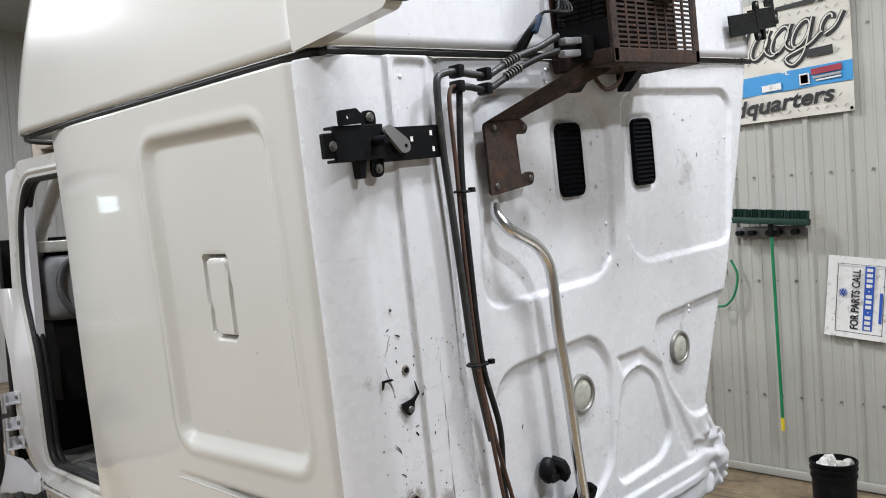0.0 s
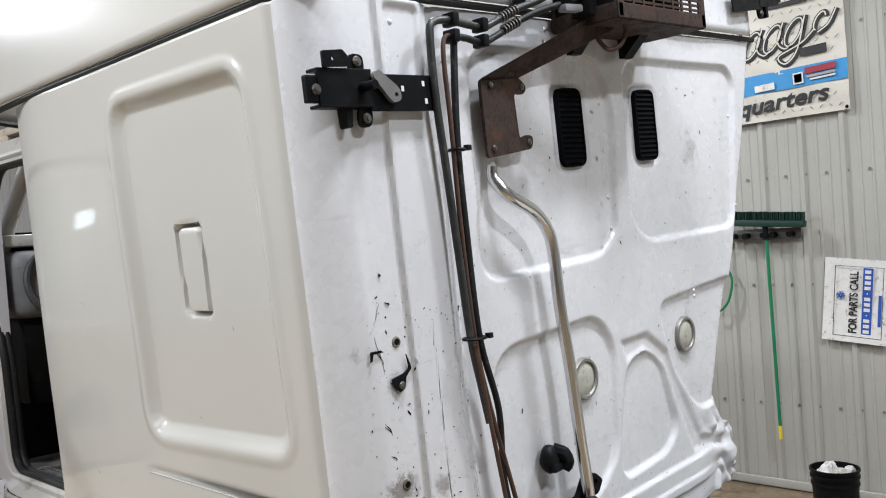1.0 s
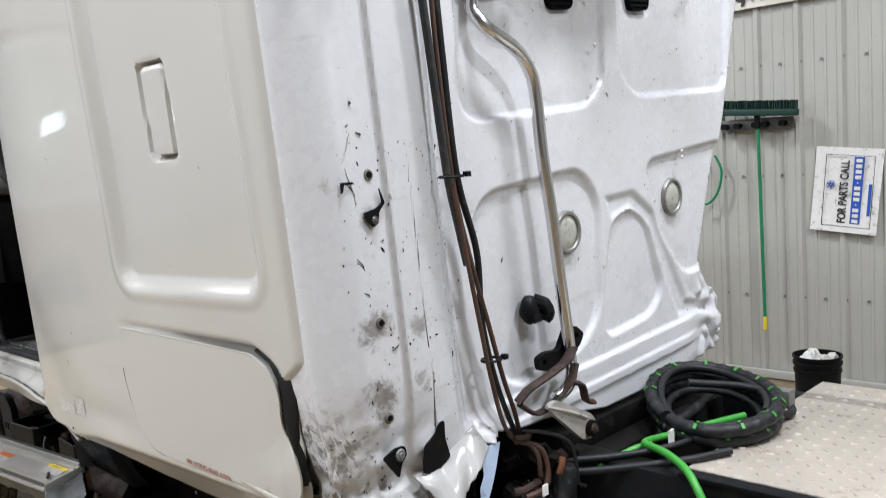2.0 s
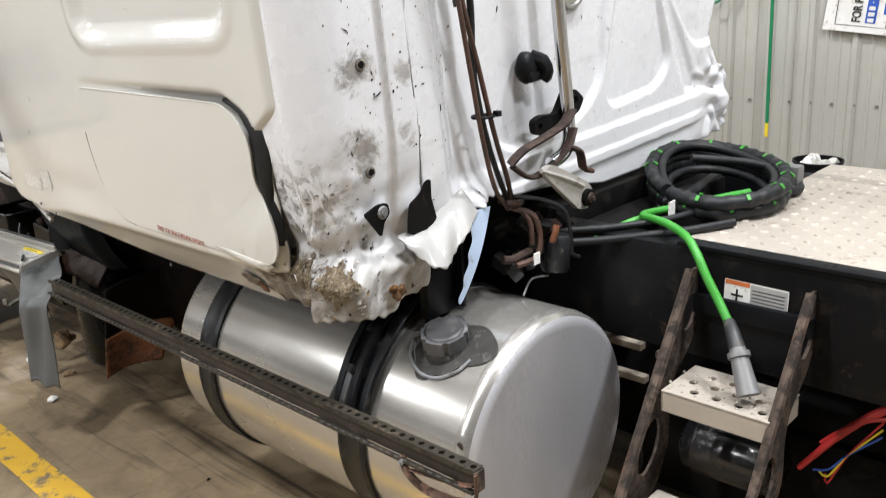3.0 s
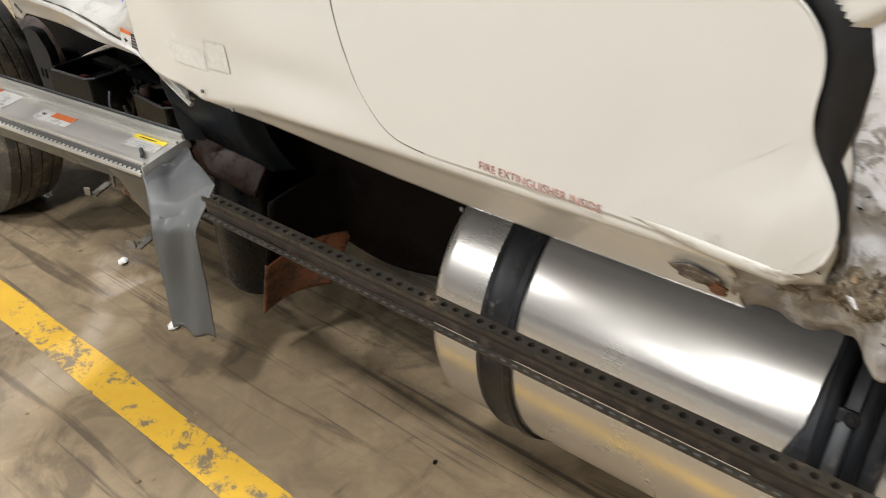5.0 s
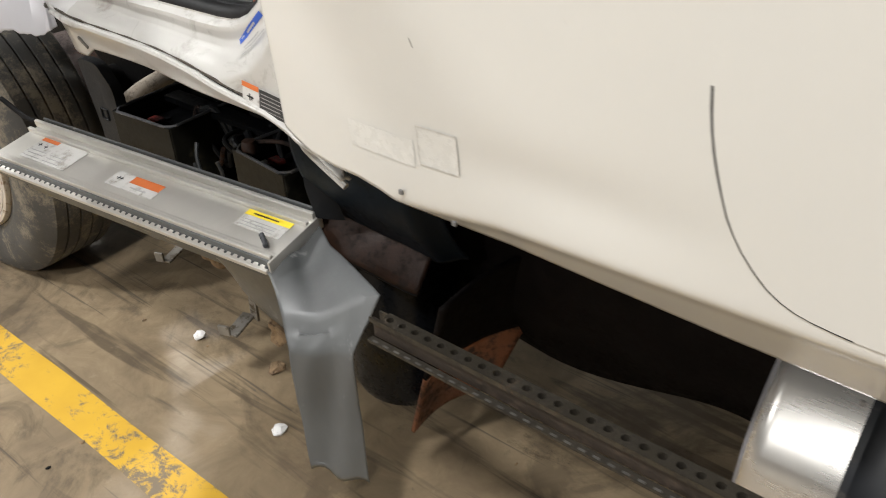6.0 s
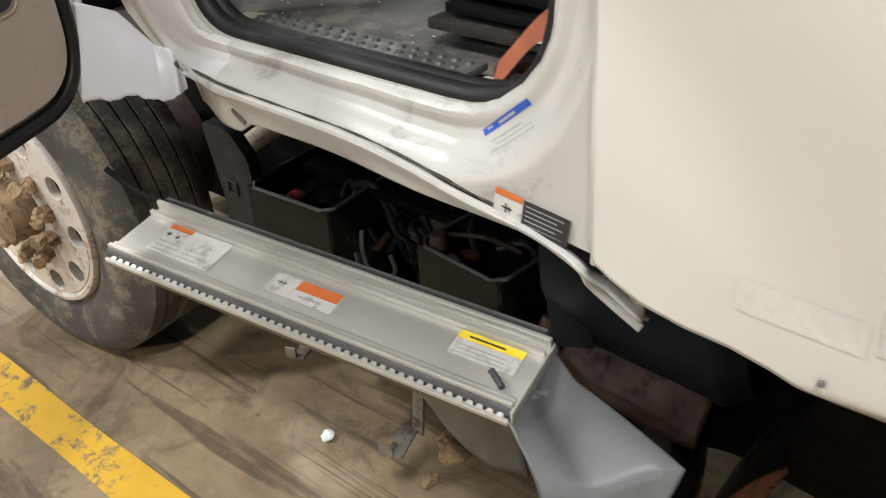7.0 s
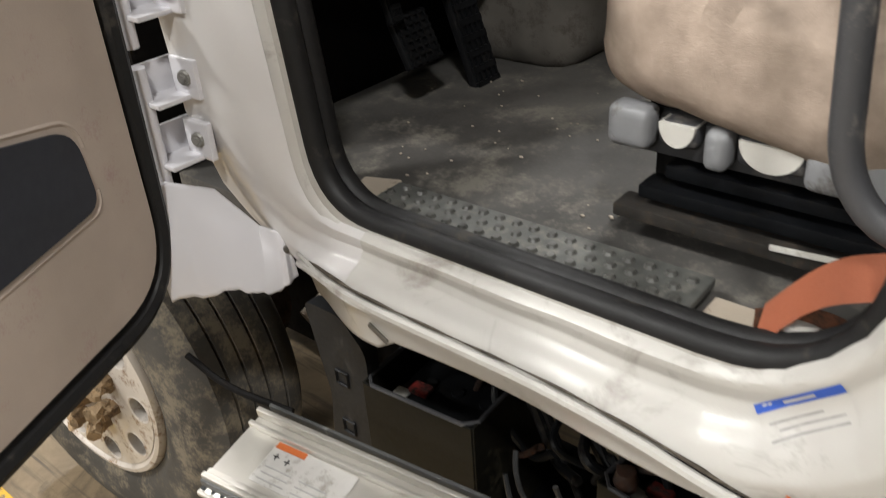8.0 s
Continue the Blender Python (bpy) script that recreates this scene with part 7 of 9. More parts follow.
val = part("rocker_strip", sheet(90, 14, valance_surface), SILL_WHITE, truck, "dented white rocker strip under the sill")
mod = val.modifiers.new("gauge", "SOLIDIFY")
mod.thickness, mod.offset = 0.006, 0.0
part("rocker_bead", tube([(0.178, 2.775, 1.024), (0.165, 2.74, 1.034), (0.142, 2.66, 1.042), (0.131, 2.56, 1.042), (0.130, 2.3, 1.037), (0.130, 2.16, 1.023), (0.132, 2.05, 1.001), (0.134, 1.92, 0.982), (0.134, 1.86, 0.964), (0.136, 1.832, 0.949), (0.142, 1.827, 0.932), (0.150, 1.822, 0.917), (0.154, 1.785, 0.893), (0.156, 1.745, 0.872)], 0.0075, 8), SILL_WHITE, truck, "rolled top bead of the rocker strip")
part("torn_tail", sheet(10, 12, lambda u, v: (0.160 + 0.01 * np.sin(v * 4), 1.815 - 0.075 * v + 0.004 * np.sin(u * 31) * v, 0.922 - 0.028 * v + (0.012 + 0.012 * v) * u)), MUD_GREY, truck, "frayed grey tail of the torn strip").modifiers.new("gauge", "SOLIDIFY").thickness = 0.002
part("rocker_groove", tube([(0.188, 2.79, 1.026), (0.173, 2.74, 1.040), (0.150, 2.66, 1.049), (0.139, 2.56, 1.050), (0.138, 2.3, 1.045), (0.138, 2.16, 1.031), (0.140, 2.05, 1.010), (0.142, 1.92, 0.990), (0.150, 1.85, 0.975)], lambda t: 0.0040 - 0.0024 * math.sin(math.pi * min(1.0, t * 1.05)) + 0.0006 * math.sin(t * 60), 6), GAP_DIRT, truck, "dark dirt-filled gap over the rocker strip")
part("flat_clip", box((0.134, 2.565, 1.0), (0.004, 0.04, 0.009), 0.002, Matrix.Translation((0, 2.565, 1.0)) @ Matrix.Rotation(0.5, 4, "X") @ Matrix.Translation((0, -2.565, -1.0))), BOLT_STEEL, truck, "bent grey clip")

part("pillar_strip", tube([(0.112, 1.800, 0.985), (0.108, 1.800, 1.20), (0.100, 1.800, 1.60), (0.085, 1.800, 2.10), (0.072, 1.800, 2.55)], 0.006, 8), CREAM, truck, "cream seam strip beside the sleeper panel")
# stickers at the foot of the door post
draped("notice_label", sill, (0.19, 2.016, 1.052), (0, -0.76, 0.65), (0, 0.65, 0.76), (1, 0, -0.25), 0.108, 0.046, [(0.0, 0.034, 0.108, 0.0035, BLUE_LABEL), (0.0, 0.0375, 0.036, 0.004, BLUE_LABEL), (0.075, 0.0375, 0.033, 0.004, BLUE_LABEL), (0.0, 0.0415, 0.108, 0.0035, BLUE_LABEL)] + [(0.010 + 0.010 * (k % 2), 0.004 + 0.008 * k, 0.088 - 0.012 * (k % 3), 0.0022, INK_FAINT) for k in range(3)], SILL_WHITE, "worn white and blue notice sticker")
tag_label("warning_label", truck, basis((0.1335, 1.985, 0.990), (0, -1, -0.10), (0.08, 0, 1)), 0.128, 0.044, [(0.0, 0.036, 0.048, 0.010, ORANGE), (0.014, 0.018, 0.018, 0.0025, INK), (0.020, 0.012, 0.0025, 0.014, INK), (0.026, 0.014, 0.0022, 0.008, INK), (0.050, 0.0, 0.078, 0.044, INK)] + [(0.054, 0.005 + 0.0075 * k, 0.064 - 0.01 * (k % 2), 0.0022, INK_GREY) for k in range(5)], base=PAPER_WORN, label="orange and black warning sticker")

# hinge pillar, hinges and fender remnant
pil = bmesh.new()
add_plate(pil, rounded([(2.80, 1.03), (2.98, 1.02), (2.97, 1.9), (3.10, 2.1), (3.08, 2.6), (2.85, 2.62)], 0.03, 3), 0.04, Matrix.Translation((0.226, 0, 0)) @ YZ)
part("hinge_pillar", pil, FENDER_WHITE, truck, "white hinge pillar")
for z in (1.19, 1.29, 1.42):
    hb = bmesh.new()
    add_box(hb, (0.125, 2.945, z), (0.085, 0.055, 0.008), 0.002)
    add_box(hb, (0.145, 2.925, z + 0.028), (0.012, 0.06, 0.062), 0.003)
    add_box(hb, (0.125, 2.975, z + 0.026), (0.09, 0.006, 0.055), 0.002)
    hob = part("hinge", hb, FENDER_WHITE, truck, "white steel door hinge", smooth=False)
    bolt(hob, (0.138, 2.920, z + 0.03), (-1, -0.3, 0), 0.013, 0.009, GREY_RING)
    part("hinge_pin", cyl((0.085, 2.955, z - 0.045), (0.085, 2.955, z + 0.055), 0.012, n=14), FENDER_WHITE, hob)


def jamb_surface(u, v):
    """Front jamb: carries the sill's rounded section round the lower corner and up to the hinges."""
    keys = [0, 0.10, 0.15, 0.20, 0.25, 0.30, 0.40, 0.65, 1.0]
    inner = [(2.64, 1.115), (2.695, 1.118), (2.722, 1.128), (2.744, 1.150), (2.760, 1.180), (2.768, 1.215), (2.780, 1.30), (2.825, 1.65), (2.955, 2.0)]
    outer = [(2.64, 1.0405, 0.141), (2.74, 1.030, 0.165), (2.80, 1.022, 0.188), (2.86, 1.030, 0.200), (2.915, 1.065, 0.198), (2.945, 1.12, 0.182), (2.950, 1.26, 0.145), (2.985, 1.65, 0.140), (3.115, 2.0, 0.140)]
    iy, iz = (np.interp(u, keys, [p[k] for p in inner]) for k in (0, 1))
    oy, oz, ox = (np.interp(u, keys, [p[k] for p in outer]) for k in (0, 1, 2))
    x = np.interp(v, [0, 0.15, 0.4, 0.62, 0.8, 1.0], [0.217, 0.192, 0.1945, 0.183, 0.159, 0.141]) + (ox - 0.141) * v ** 3
    soft = 0.214 - (0.214 - ox) * np.sin(v * math.pi / 2) - (0.006 + 0.75 * (ox - 0.140)) * np.sin(np.pi * np.clip(v * 1.15, 0, 1))
    k = ease(0.12, 0.38, u)
    return x + (soft - x) * k, iy + (oy - iy) * v ** (1 + 0.25 * k), iz + (oz - iz) * v


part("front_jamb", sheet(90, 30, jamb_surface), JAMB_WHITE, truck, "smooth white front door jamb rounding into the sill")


def fender_surface(u, v):
    """Torn flat remnant of the fender, tucked against the jamb, its lower edge ragged."""
    keys = [0, 0.12, 0.3, 0.55, 0.8, 1.0]
    top = [np.interp(u, keys, c) for c in ((0.207, 0.203, 0.188, 0.150, 0.086, 0.03), (2.838, 2.850, 2.886, 2.932, 2.958, 2.965), (1.049, 1.058, 1.066, 1.136, 1.168, 1.172))]
    low = [np.interp(u, keys, c) for c in ((0.210, 0.186, 0.152, 0.116, 0.070, 0.03), (2.834, 2.836, 2.845, 2.870, 2.905, 2.93), (0.976, 0.968, 0.964, 0.985, 0.984, 0.990))]
    x, y, z = (b + (a - b) * v for a, b in zip(top, low))
    ragged = (0.003 * np.sin(u * 23) + 0.001 * np.sin(u * 61)) * ease(0.25, 0.0, v) * ease(0.0, 0.1, u)
    crease = 0.006 * np.exp(-((u - 0.10) / 0.03) ** 2) + 0.008 * np.sin(np.pi * v) * ease(0.1, 0.5, u)
    return x - 0.010 - crease * 0.5, y - 0.020 - crease * 0.8, z + ragged


fd = part("fender_remnant", sheet(80, 24, fender_surface), FENDER_WHITE, truck, "white torn remnant of the fender")
mod = fd.modifiers.new("gauge", "SOLIDIFY")
mod.thickness, mod.offset = 0.005, 0.0
bolt(fd, (0.190, 2.815, 1.032), (-0.5, -0.85, 0), 0.008, 0.005)


# the open door
HINGE = Matrix.Translation((0.075, 2.915, 0)) @ Matrix.Rotation(radians(-67), 4, "Z")
DOOR_YZ = HINGE @ Matrix(((0, 0, 1, 0), (-1, 0, 0, 0), (0, 1, 0, 0), (0, 0, 0, 1)))     # x = along the door, y = up, z = to the inside


def cab_door():
    low = rounded([(0.03, 1.00), (0.93, 0.985), (0.95, 2.50), (0.10, 2.50), (0.02, 1.95), (0.025, 1.5)], [0.14, 0.12, 0.08, 0.08, 0.05, 0.05], 8)
    win = rounded([(0.12, 1.78), (0.86, 1.70), (0.86, 2.42), (0.16, 2.42)], 0.06, 5)
    door = part("cab_door", plate(low, 0.045, DOOR_YZ @ Matrix.Translation((0, 0, -0.075)), [win]), WHITE, truck, "open cab door with a brown-grey trim panel")
    trim = rounded([(0.055, 1.03), (0.90, 1.015), (0.90, 1.66), (0.06, 1.72)], [0.12, 0.10, 0.05, 0.05], 8)
    part("trim_panel", plate(trim, 0.022, DOOR_YZ @ Matrix.Translation((0, 0, -0.032))), DOOR_TRIM, door, "brown-grey plush door trim")
    pocket = rounded([(0.155, 1.215), (0.36, 1.205), (0.75, 1.20), (0.75, 1.40), (0.32, 1.365), (0.165, 1.330)], [0.03, 0.02, 0.04, 0.04, 0.02, 0.04], 6)
    part("door_pocket", plate(pocket, 0.008, DOOR_YZ @ Matrix.Translation((0, 0, -0.014))), DARK_TRIM, door, "navy-black pocket inset")
    rim = bmesh.new()
    add_tube(rim, [DOOR_YZ @ Vector((x, y, -0.013)) for x, y in rounded([(0.145, 1.205), (0.36, 1.195), (0.76, 1.19), (0.76, 1.41), (0.32, 1.375), (0.155, 1.340)], [0.03, 0.02, 0.04, 0.04, 0.02, 0.04], 6)], 0.005, 6)
    part("pocket_rim", rim, DOOR_TRIM, door)
    gask = bmesh.new()
    add_tube(gask, [DOOR_YZ @ Vector((x, y, -0.022)) for x, y in low + low[:1]], 0.016, 8, 1.0)
    part("door_gasket", gask, SEAL, door, "black rubber door gasket")
    glass = part("window_glass", plate(win, 0.005, DOOR_YZ @ Matrix.Translation((0, 0, -0.05))), GLASS, door, "clear window glass")
    glass.visible_shadow = False


GLASS, gnt, gbs = nodes_of("window_glass")
gbs.inputs["Base Color"].default_value = (0.85, 0.9, 0.88, 1)
gbs.inputs["Roughness"].default_value = 0.03
gbs.inputs["Transmission Weight"].default_value = 1.0
cab_door()

# cab inside
part("floor_mat", box((0.302, 2.445, 1.098), (0.142, 0.545, 0.014), 0.003, Matrix.Translation((0.3, 2.44, 1.1)) @ Matrix.Rotation(radians(1.2), 4, "Z") @ Matrix.Translation((-0.3, -2.44, -1.1))), MAT_RUBBER, truck, "dark studded rubber step mat")
random.seed(41)
crumbs = bmesh.new()
for k in range(60):
    bmesh.ops.create_icosphere(crumbs, subdivisions=1, radius=random.uniform(0.0015, 0.0035), matrix=Matrix.Translation((random.uniform(0.30, 0.95), random.uniform(2.30, 2.95), 1.0725)) @ Matrix.Diagonal((1, random.uniform(0.6, 1.6), 0.5, 1)))
part("floor_crumbs", crumbs, TAN_TRIM, truck, "pale crumbs on the cab floor", smooth=False, kind="stuff")
studs = bmesh.new()
for i in range(5):
    for j in range(17):
        bmesh.ops.create_cone(studs, cap_ends=True, segments=8, radius1=0.009, radius2=0.006, depth=0.005, matrix=Matrix.Translation((0.25 + 0.026 * i, 2.195 + 0.031 * j + (0.014 if i % 2 else 0), 1.1075)))
part("mat_studs", studs, MAT_STUD, truck, "worn pale studs of the mat", smooth=False, kind="stuff")
part("bare_patch", box((0.295, 2.115, 1.078), (0.13, 0.10, 0.024), 0.004, Matrix()), TAN_TRIM, truck, "bare tan patch beside the mat")
part("bare_patch", box((0.335, 2.755, 1.080), (0.10, 0.07, 0.024), 0.004, Matrix.Translation((0.335, 2.755, 0)) @ Matrix.Rotation(0.35, 4, "Z") @ Matrix.Translation((-0.335, -2.755, 0))), TAN_TRIM, truck, "bare tan patch beside the mat")
part("belt_end", sheet(20, 6, lambda u, v: (0.245 + 0.012 * np.sin(u * 5) + 0.03 * v, 2.075 - 0.13 * u, 1.135 + 0.12 * u + 0.05 * (v - 0.5) * (1 - 0.2 * u) + 0.02 * np.sin(u * 3))), ORANGE_STRAP, truck, "orange webbing strap end")
# The strap's shaded side, given a darker red of its own.
part("belt_shadow_side", sheet(16, 6, lambda u, v: (0.275 + 0.02 * np.sin(u * 3), 2.085 - 0.10 * u, 1.10 + 0.02 * u + 0.05 * v)), RUST_ORANGE, truck, "inner fold of the strap, dark red as its shaded side")
part("buckle", box((0.30, 2.03, 1.13), (0.05, 0.055, 0.02), 0.006, Matrix()), LIGHT_PLASTIC, truck, "pale strap buckle")
part("grab_bar", tube([(0.255, 2.04, 1.72), (0.25, 2.028, 1.55), (0.25, 2.020, 1.43), (0.25, 2.015, 1.375), (0.25, 2.0, 1.335), (0.25, 1.97, 1.305), (0.25, 1.92, 1.29)], 0.0160, 14), DARK_GREY, truck, "dark grey grab bar by the door post")
pedals = bmesh.new()
for (x, y, z), (w, h), tilt in (((0.715, 2.98, 1.21), (0.10, 0.11), 0.75), ((0.895, 2.98, 1.165), (0.085, 0.24), 0.85), ((0.66, 3.0, 1.33), (0.03, 0.16), 0.9)):
    mm = Matrix.Translation((x, y, z)) @ Matrix.Rotation(tilt - 1.2, 4, "X")
    add_box(pedals, (0, 0, 0), (w, 0.02, h), 0.006, mm)
    for k in range(7):
        add_box(pedals, (0, -0.013, -h / 2 + h * (k + 0.5) / 7), (w * 0.9, 0.006, h * 0.06), 0, mm)
    for k in range(5):
        add_box(pedals, (-w / 2 + w * (k + 0.5) / 5, -0.013, 0), (w * 0.05, 0.006, h * 0.95), 0, mm)
part("pedal", pedals, BLACK_PLASTIC, truck, "black ribbed pedals", smooth=False, kind="stuff")
part("dash_lower", box((1.30, 3.05, 1.62), (1.9, 0.3, 0.5), 0.06), GRIMY, truck, "dark lower dashboard")
part("kick_panel", box((1.32, 2.98, 1.32), (0.62, 0.36, 0.56), 0.12, Matrix(), 5), TUNNEL, truck, "tan engine tunnel")
dash = part("dashboard", box((1.25, 3.05, 1.98), (1.9, 0.42, 0.34), 0.09, Matrix(), 4), GREY_PLASTIC, truck, "grey moulded dashboard")
part("dash_top", box((1.25, 3.15, 2.20), (1.9, 0.5, 0.06), 0.02), LIGHT_PLASTIC, truck, "pale grey dashboard top")
ring = bmesh.new()
add_tube(ring, [Vector((0.52 + 0.0 * math.cos(a), 2.80, 1.98)) + Vector((0.17 * math.cos(a), 0.05 * math.sin(a), 0.17 * math.sin(a))) for a in (2 * math.pi * k / 40 for k in range(41))], 0.016, 8)
part("steering_wheel", ring, DARK_GREY, truck, "dark grey steering wheel")
part("windscreen_post", tube([(0.30, 3.05, 2.05), (0.36, 2.95, 2.35), (0.42, 2.80, 2.62)], 0.04, 10), SILL_WHITE, truck, "white windscreen post")
part("header_rail", box((1.3, 2.70, 2.66), (2.1, 0.12, 0.10), 0.03), TAN_TRIM, truck, "header over the windscreen")
part("cab_ceiling", box((1.20, 1.6, 2.70), (1.9, 2.3, 0.04), 0.01), TAN_TRIM, truck, "tan cab headliner")


def driver_seat():
    seat = thing("driver_seat", "beige plush driver's seat with grey control levers on black rails", "seat", (0.72, 2.12, 1.08))

    def cushion(u, v):
        th, ph = u * 2 * math.pi, (v - 0.5) * math.pi
        e = lambda c, p: np.sign(c) * np.abs(c) ** p
        x = 0.73 + 0.300 * e(np.cos(ph), 0.62) * e(np.cos(th), 0.55)
        y = 2.145 + 0.315 * e(np.cos(ph), 0.62) * e(np.sin(th), 0.55)
        z = 1.352 + 0.125 * e(np.sin(ph), 0.6)
        f1 = np.abs(ripple(x * 5, y * 6, z * 5 + 2.0, 2))
        f2 = np.abs(ripple(x * 12 + y * 5, y * 9, z * 10, 1))
        z = z + 0.020 * np.sin(y * 10) * np.cos(x * 7) + 0.045 * (0.25 - f1) + 0.016 * (0.25 - f2)
        x = x - 0.030 * (0.25 - f1) - 0.012 * (0.25 - f2)
        return x, y, z

    part("cushion", sheet(90, 50, cushion), FABRIC, seat, "beige plush seat cushion")
    part("backrest", box((0.74, 1.86, 1.80), (0.52, 0.16, 0.80), 0.06, Matrix(), 4), FABRIC, seat, "beige plush backrest")
    part("seat_pan", box((0.75, 2.13, 1.265), (0.46, 0.46, 0.05), 0.02), GRIMY, seat, "dark seat pan")
    for y, w, z, h, mt, lab in ((2.350, 0.066, 1.252, 0.070, GREY_PLASTIC, "grey end cap"), (2.280, 0.052, 1.256, 0.044, LIGHT_PLASTIC, "pale paddle"), (2.222, 0.036, 1.244, 0.066, GREY_PLASTIC, "grey switch"), (2.152, 0.084, 1.254, 0.050, LIGHT_PLASTIC, "pale paddle"), (2.078, 0.060, 1.246, 0.060, GREY_PLASTIC, "grey switch"), (1.995, 0.10, 1.24, 0.10, GREY_PLASTIC, "grey housing")):
        if mt is LIGHT_PLASTIC:
            bow = [(y + 0.5 * w * math.cos(t), z + 0.012 + 0.75 * h * math.sin(t)) for t in (math.pi * (1 + k / 14) for k in range(15))]
            part("control", plate(bow, 0.035, Matrix.Translation((0.452, 0, 0)) @ YZ), mt, seat, lab)
            part("paddle_shell", box((0.475, y, z - 0.004), (0.04, w + 0.006, h * 0.8), 0.012, Matrix(), 3), DARK_GREY, seat)
        else:
            part("control", box((0.465, y, z), (0.045, w, h * 0.9), 0.018, Matrix(), 4), mt, seat, lab)
    part("control_housing", box((0.50, 2.16, 1.235), (0.04, 0.44, 0.06), 0.012), DARK_GREY, seat, "dark control housing")
    part("rocker_pair", box((0.445, 2.055, 1.268), (0.014, 0.034, 0.038), 0.004), LIGHT_PLASTIC, seat, "white rocker switch")
    for z, dx in ((1.185, 0.0), (1.150, -0.01), (1.118, -0.025)):
        part("slide_rail", box((0.50 + dx, 2.12 - 0.5 * (z - 1.118), z), (0.05, 0.50 - (z - 1.118), 0.020), 0.004), BLACK_STEEL if z > 1.13 else RAIL_DIRT, seat, "black slide rail" if z > 1.13 else "dirt-caked lower slide rail")
    part("base", box((0.74, 2.13, 1.15), (0.42, 0.44, 0.12), 0.02), GRIMY, seat, "black seat base")
    part("rail_label", box((0.448, 2.06, 1.135), (0.004, 0.15, 0.007), 0, Matrix.Translation((0, 2.06, 1.135)) @ Matrix.Rotation(-0.08, 4, "X") @ Matrix.Translation((0, -2.06, -1.135))), LIGHT_PLASTIC, seat, "pale plastic strip")


driver_seat()

# ---- under the cab: dark clutter, partly assumed, that keeps the light out ----
part("sleeper_floor", box((0.98, 0.92, 1.03), (1.62, 1.70, 0.06), 0.01), GRIMY, truck, "grimy underside of the sleeper")
part("gearbox", lathe([(0, 0), (0.20, 0.0), (0.26, 0.1), (0.26, 0.7), (0.32, 0.8), (0.34, 1.2), (0, 1.2)], 20, Matrix.Translation((1.28, 1.3, 0.62)) @ Matrix.Rotation(radians(-90), 4, "X")), GRIMY, truck, "grimy gearbox housing")
part("far_tank", cyl((1.98, -0.1, 0.52), (1.98, 1.6, 0.52), 0.33, n=40), ALU_END, truck, "far side fuel tank")
part("cross_member", box((1.28, 0.35, 0.78), (0.85, 0.12, 0.22), 0.02), BLACK_STEEL, truck)
def bulged_backing(u, v):
    """Added rounded backing behind the hanger plate, near-black as the shade under the cab, reaching from the cab floor
    down to the floor shade.
    """
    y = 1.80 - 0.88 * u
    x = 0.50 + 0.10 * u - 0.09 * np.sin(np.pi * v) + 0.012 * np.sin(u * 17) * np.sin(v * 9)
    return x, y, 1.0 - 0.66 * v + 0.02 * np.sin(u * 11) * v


part("shade_backing", sheet(36, 30, bulged_backing), UNDERCAB_BROWN, truck, "added rounded near-black sheet for the shade under the cab").modifiers.new("gauge", "SOLIDIFY").thickness = 0.006
# Black box added to deepen the shade above the floor here.
part("shade_box", box((0.66, 1.30, 0.84), (0.42, 0.42, 0.24), 0.05, Matrix(), 3), GRIMY, truck, "assumed black box that deepens the shade under the cab")
def blue_panel(u, v):
    """Smooth dark panel that bellies down from the hem to the rusty band."""
    y = 1.945 - 0.31 * u
    z = 0.965 - 0.27 * v - 0.05 * u
    return 0.200 + 0.085 * v + 0.03 * np.sin(np.pi * v) * -1 + 0.035 * u + 0.05 * ease(0.88, 1.0, u), y, z


part("splash_panel", sheet(40, 30, blue_panel), DEEP_BLUE, truck, "smooth dark blue-black splash panel").modifiers.new("gauge", "SOLIDIFY").thickness = 0.006


def rusty_band(u, v):
    """Bent rusty strap over the black reservoir."""
    y = 1.985 - 0.305 * u
    x = 0.275 + 0.045 * u - 0.062 * v
    z = 0.712 - 0.040 * u - 0.075 * v + 0.004 * np.sin(np.pi * v) + 0.004 * np.sin(u * 9 + v * 3)
    return x, y, z


band = part("rusty_band", sheet(40, 12, rusty_band), WET_RUST, truck, "wet-looking rusty brown strap")
band.modifiers.new("gauge", "SOLIDIFY").thickness = 0.008
rimmed = bmesh.new()
for v_ in (0.0, 1.0):
    add_tube(rimmed, [Vector([float(q) for q in rusty_band(np.array(k / 20), np.array(v_))]) for k in range(21)], 0.006, 6)
part("band_rim", rimmed, GRIMY, band, "dark rolled rim of the strap")
part("black_reservoir", lathe([(0, 0.0), (0.07, 0.004), (0.105, 0.022), (0.118, 0.055), (0.122, 0.20), (0.118, 0.36), (0.105, 0.41), (0.06, 0.43), (0, 0.435)], 36, Matrix.Translation((0.350, 1.835, 0.215)) @ Matrix.Diagonal((1, 1.15, 1, 1))), GLOSS_BLACK, truck, "glossy black rounded reservoir under the rusty strap")


def rusty_plate(u, v):
    """Curved hanger plate; its lower edge is rusted orange."""
    low = [np.interp(u, [0, 1], c) for c in ((0.232, 0.440), (1.702, 1.640), (0.212, 0.235))]
    top = [np.interp(u, [0, 1], c) for c in ((0.240, 0.560), (1.600, 1.500), (0.600, 0.640))]
    x, y, z = (a + (b - a) * v for a, b in zip(low, top))
    return x, y + 0.02 * np.sin(np.pi * u), z + 0.012 * np.sin(np.pi * u)


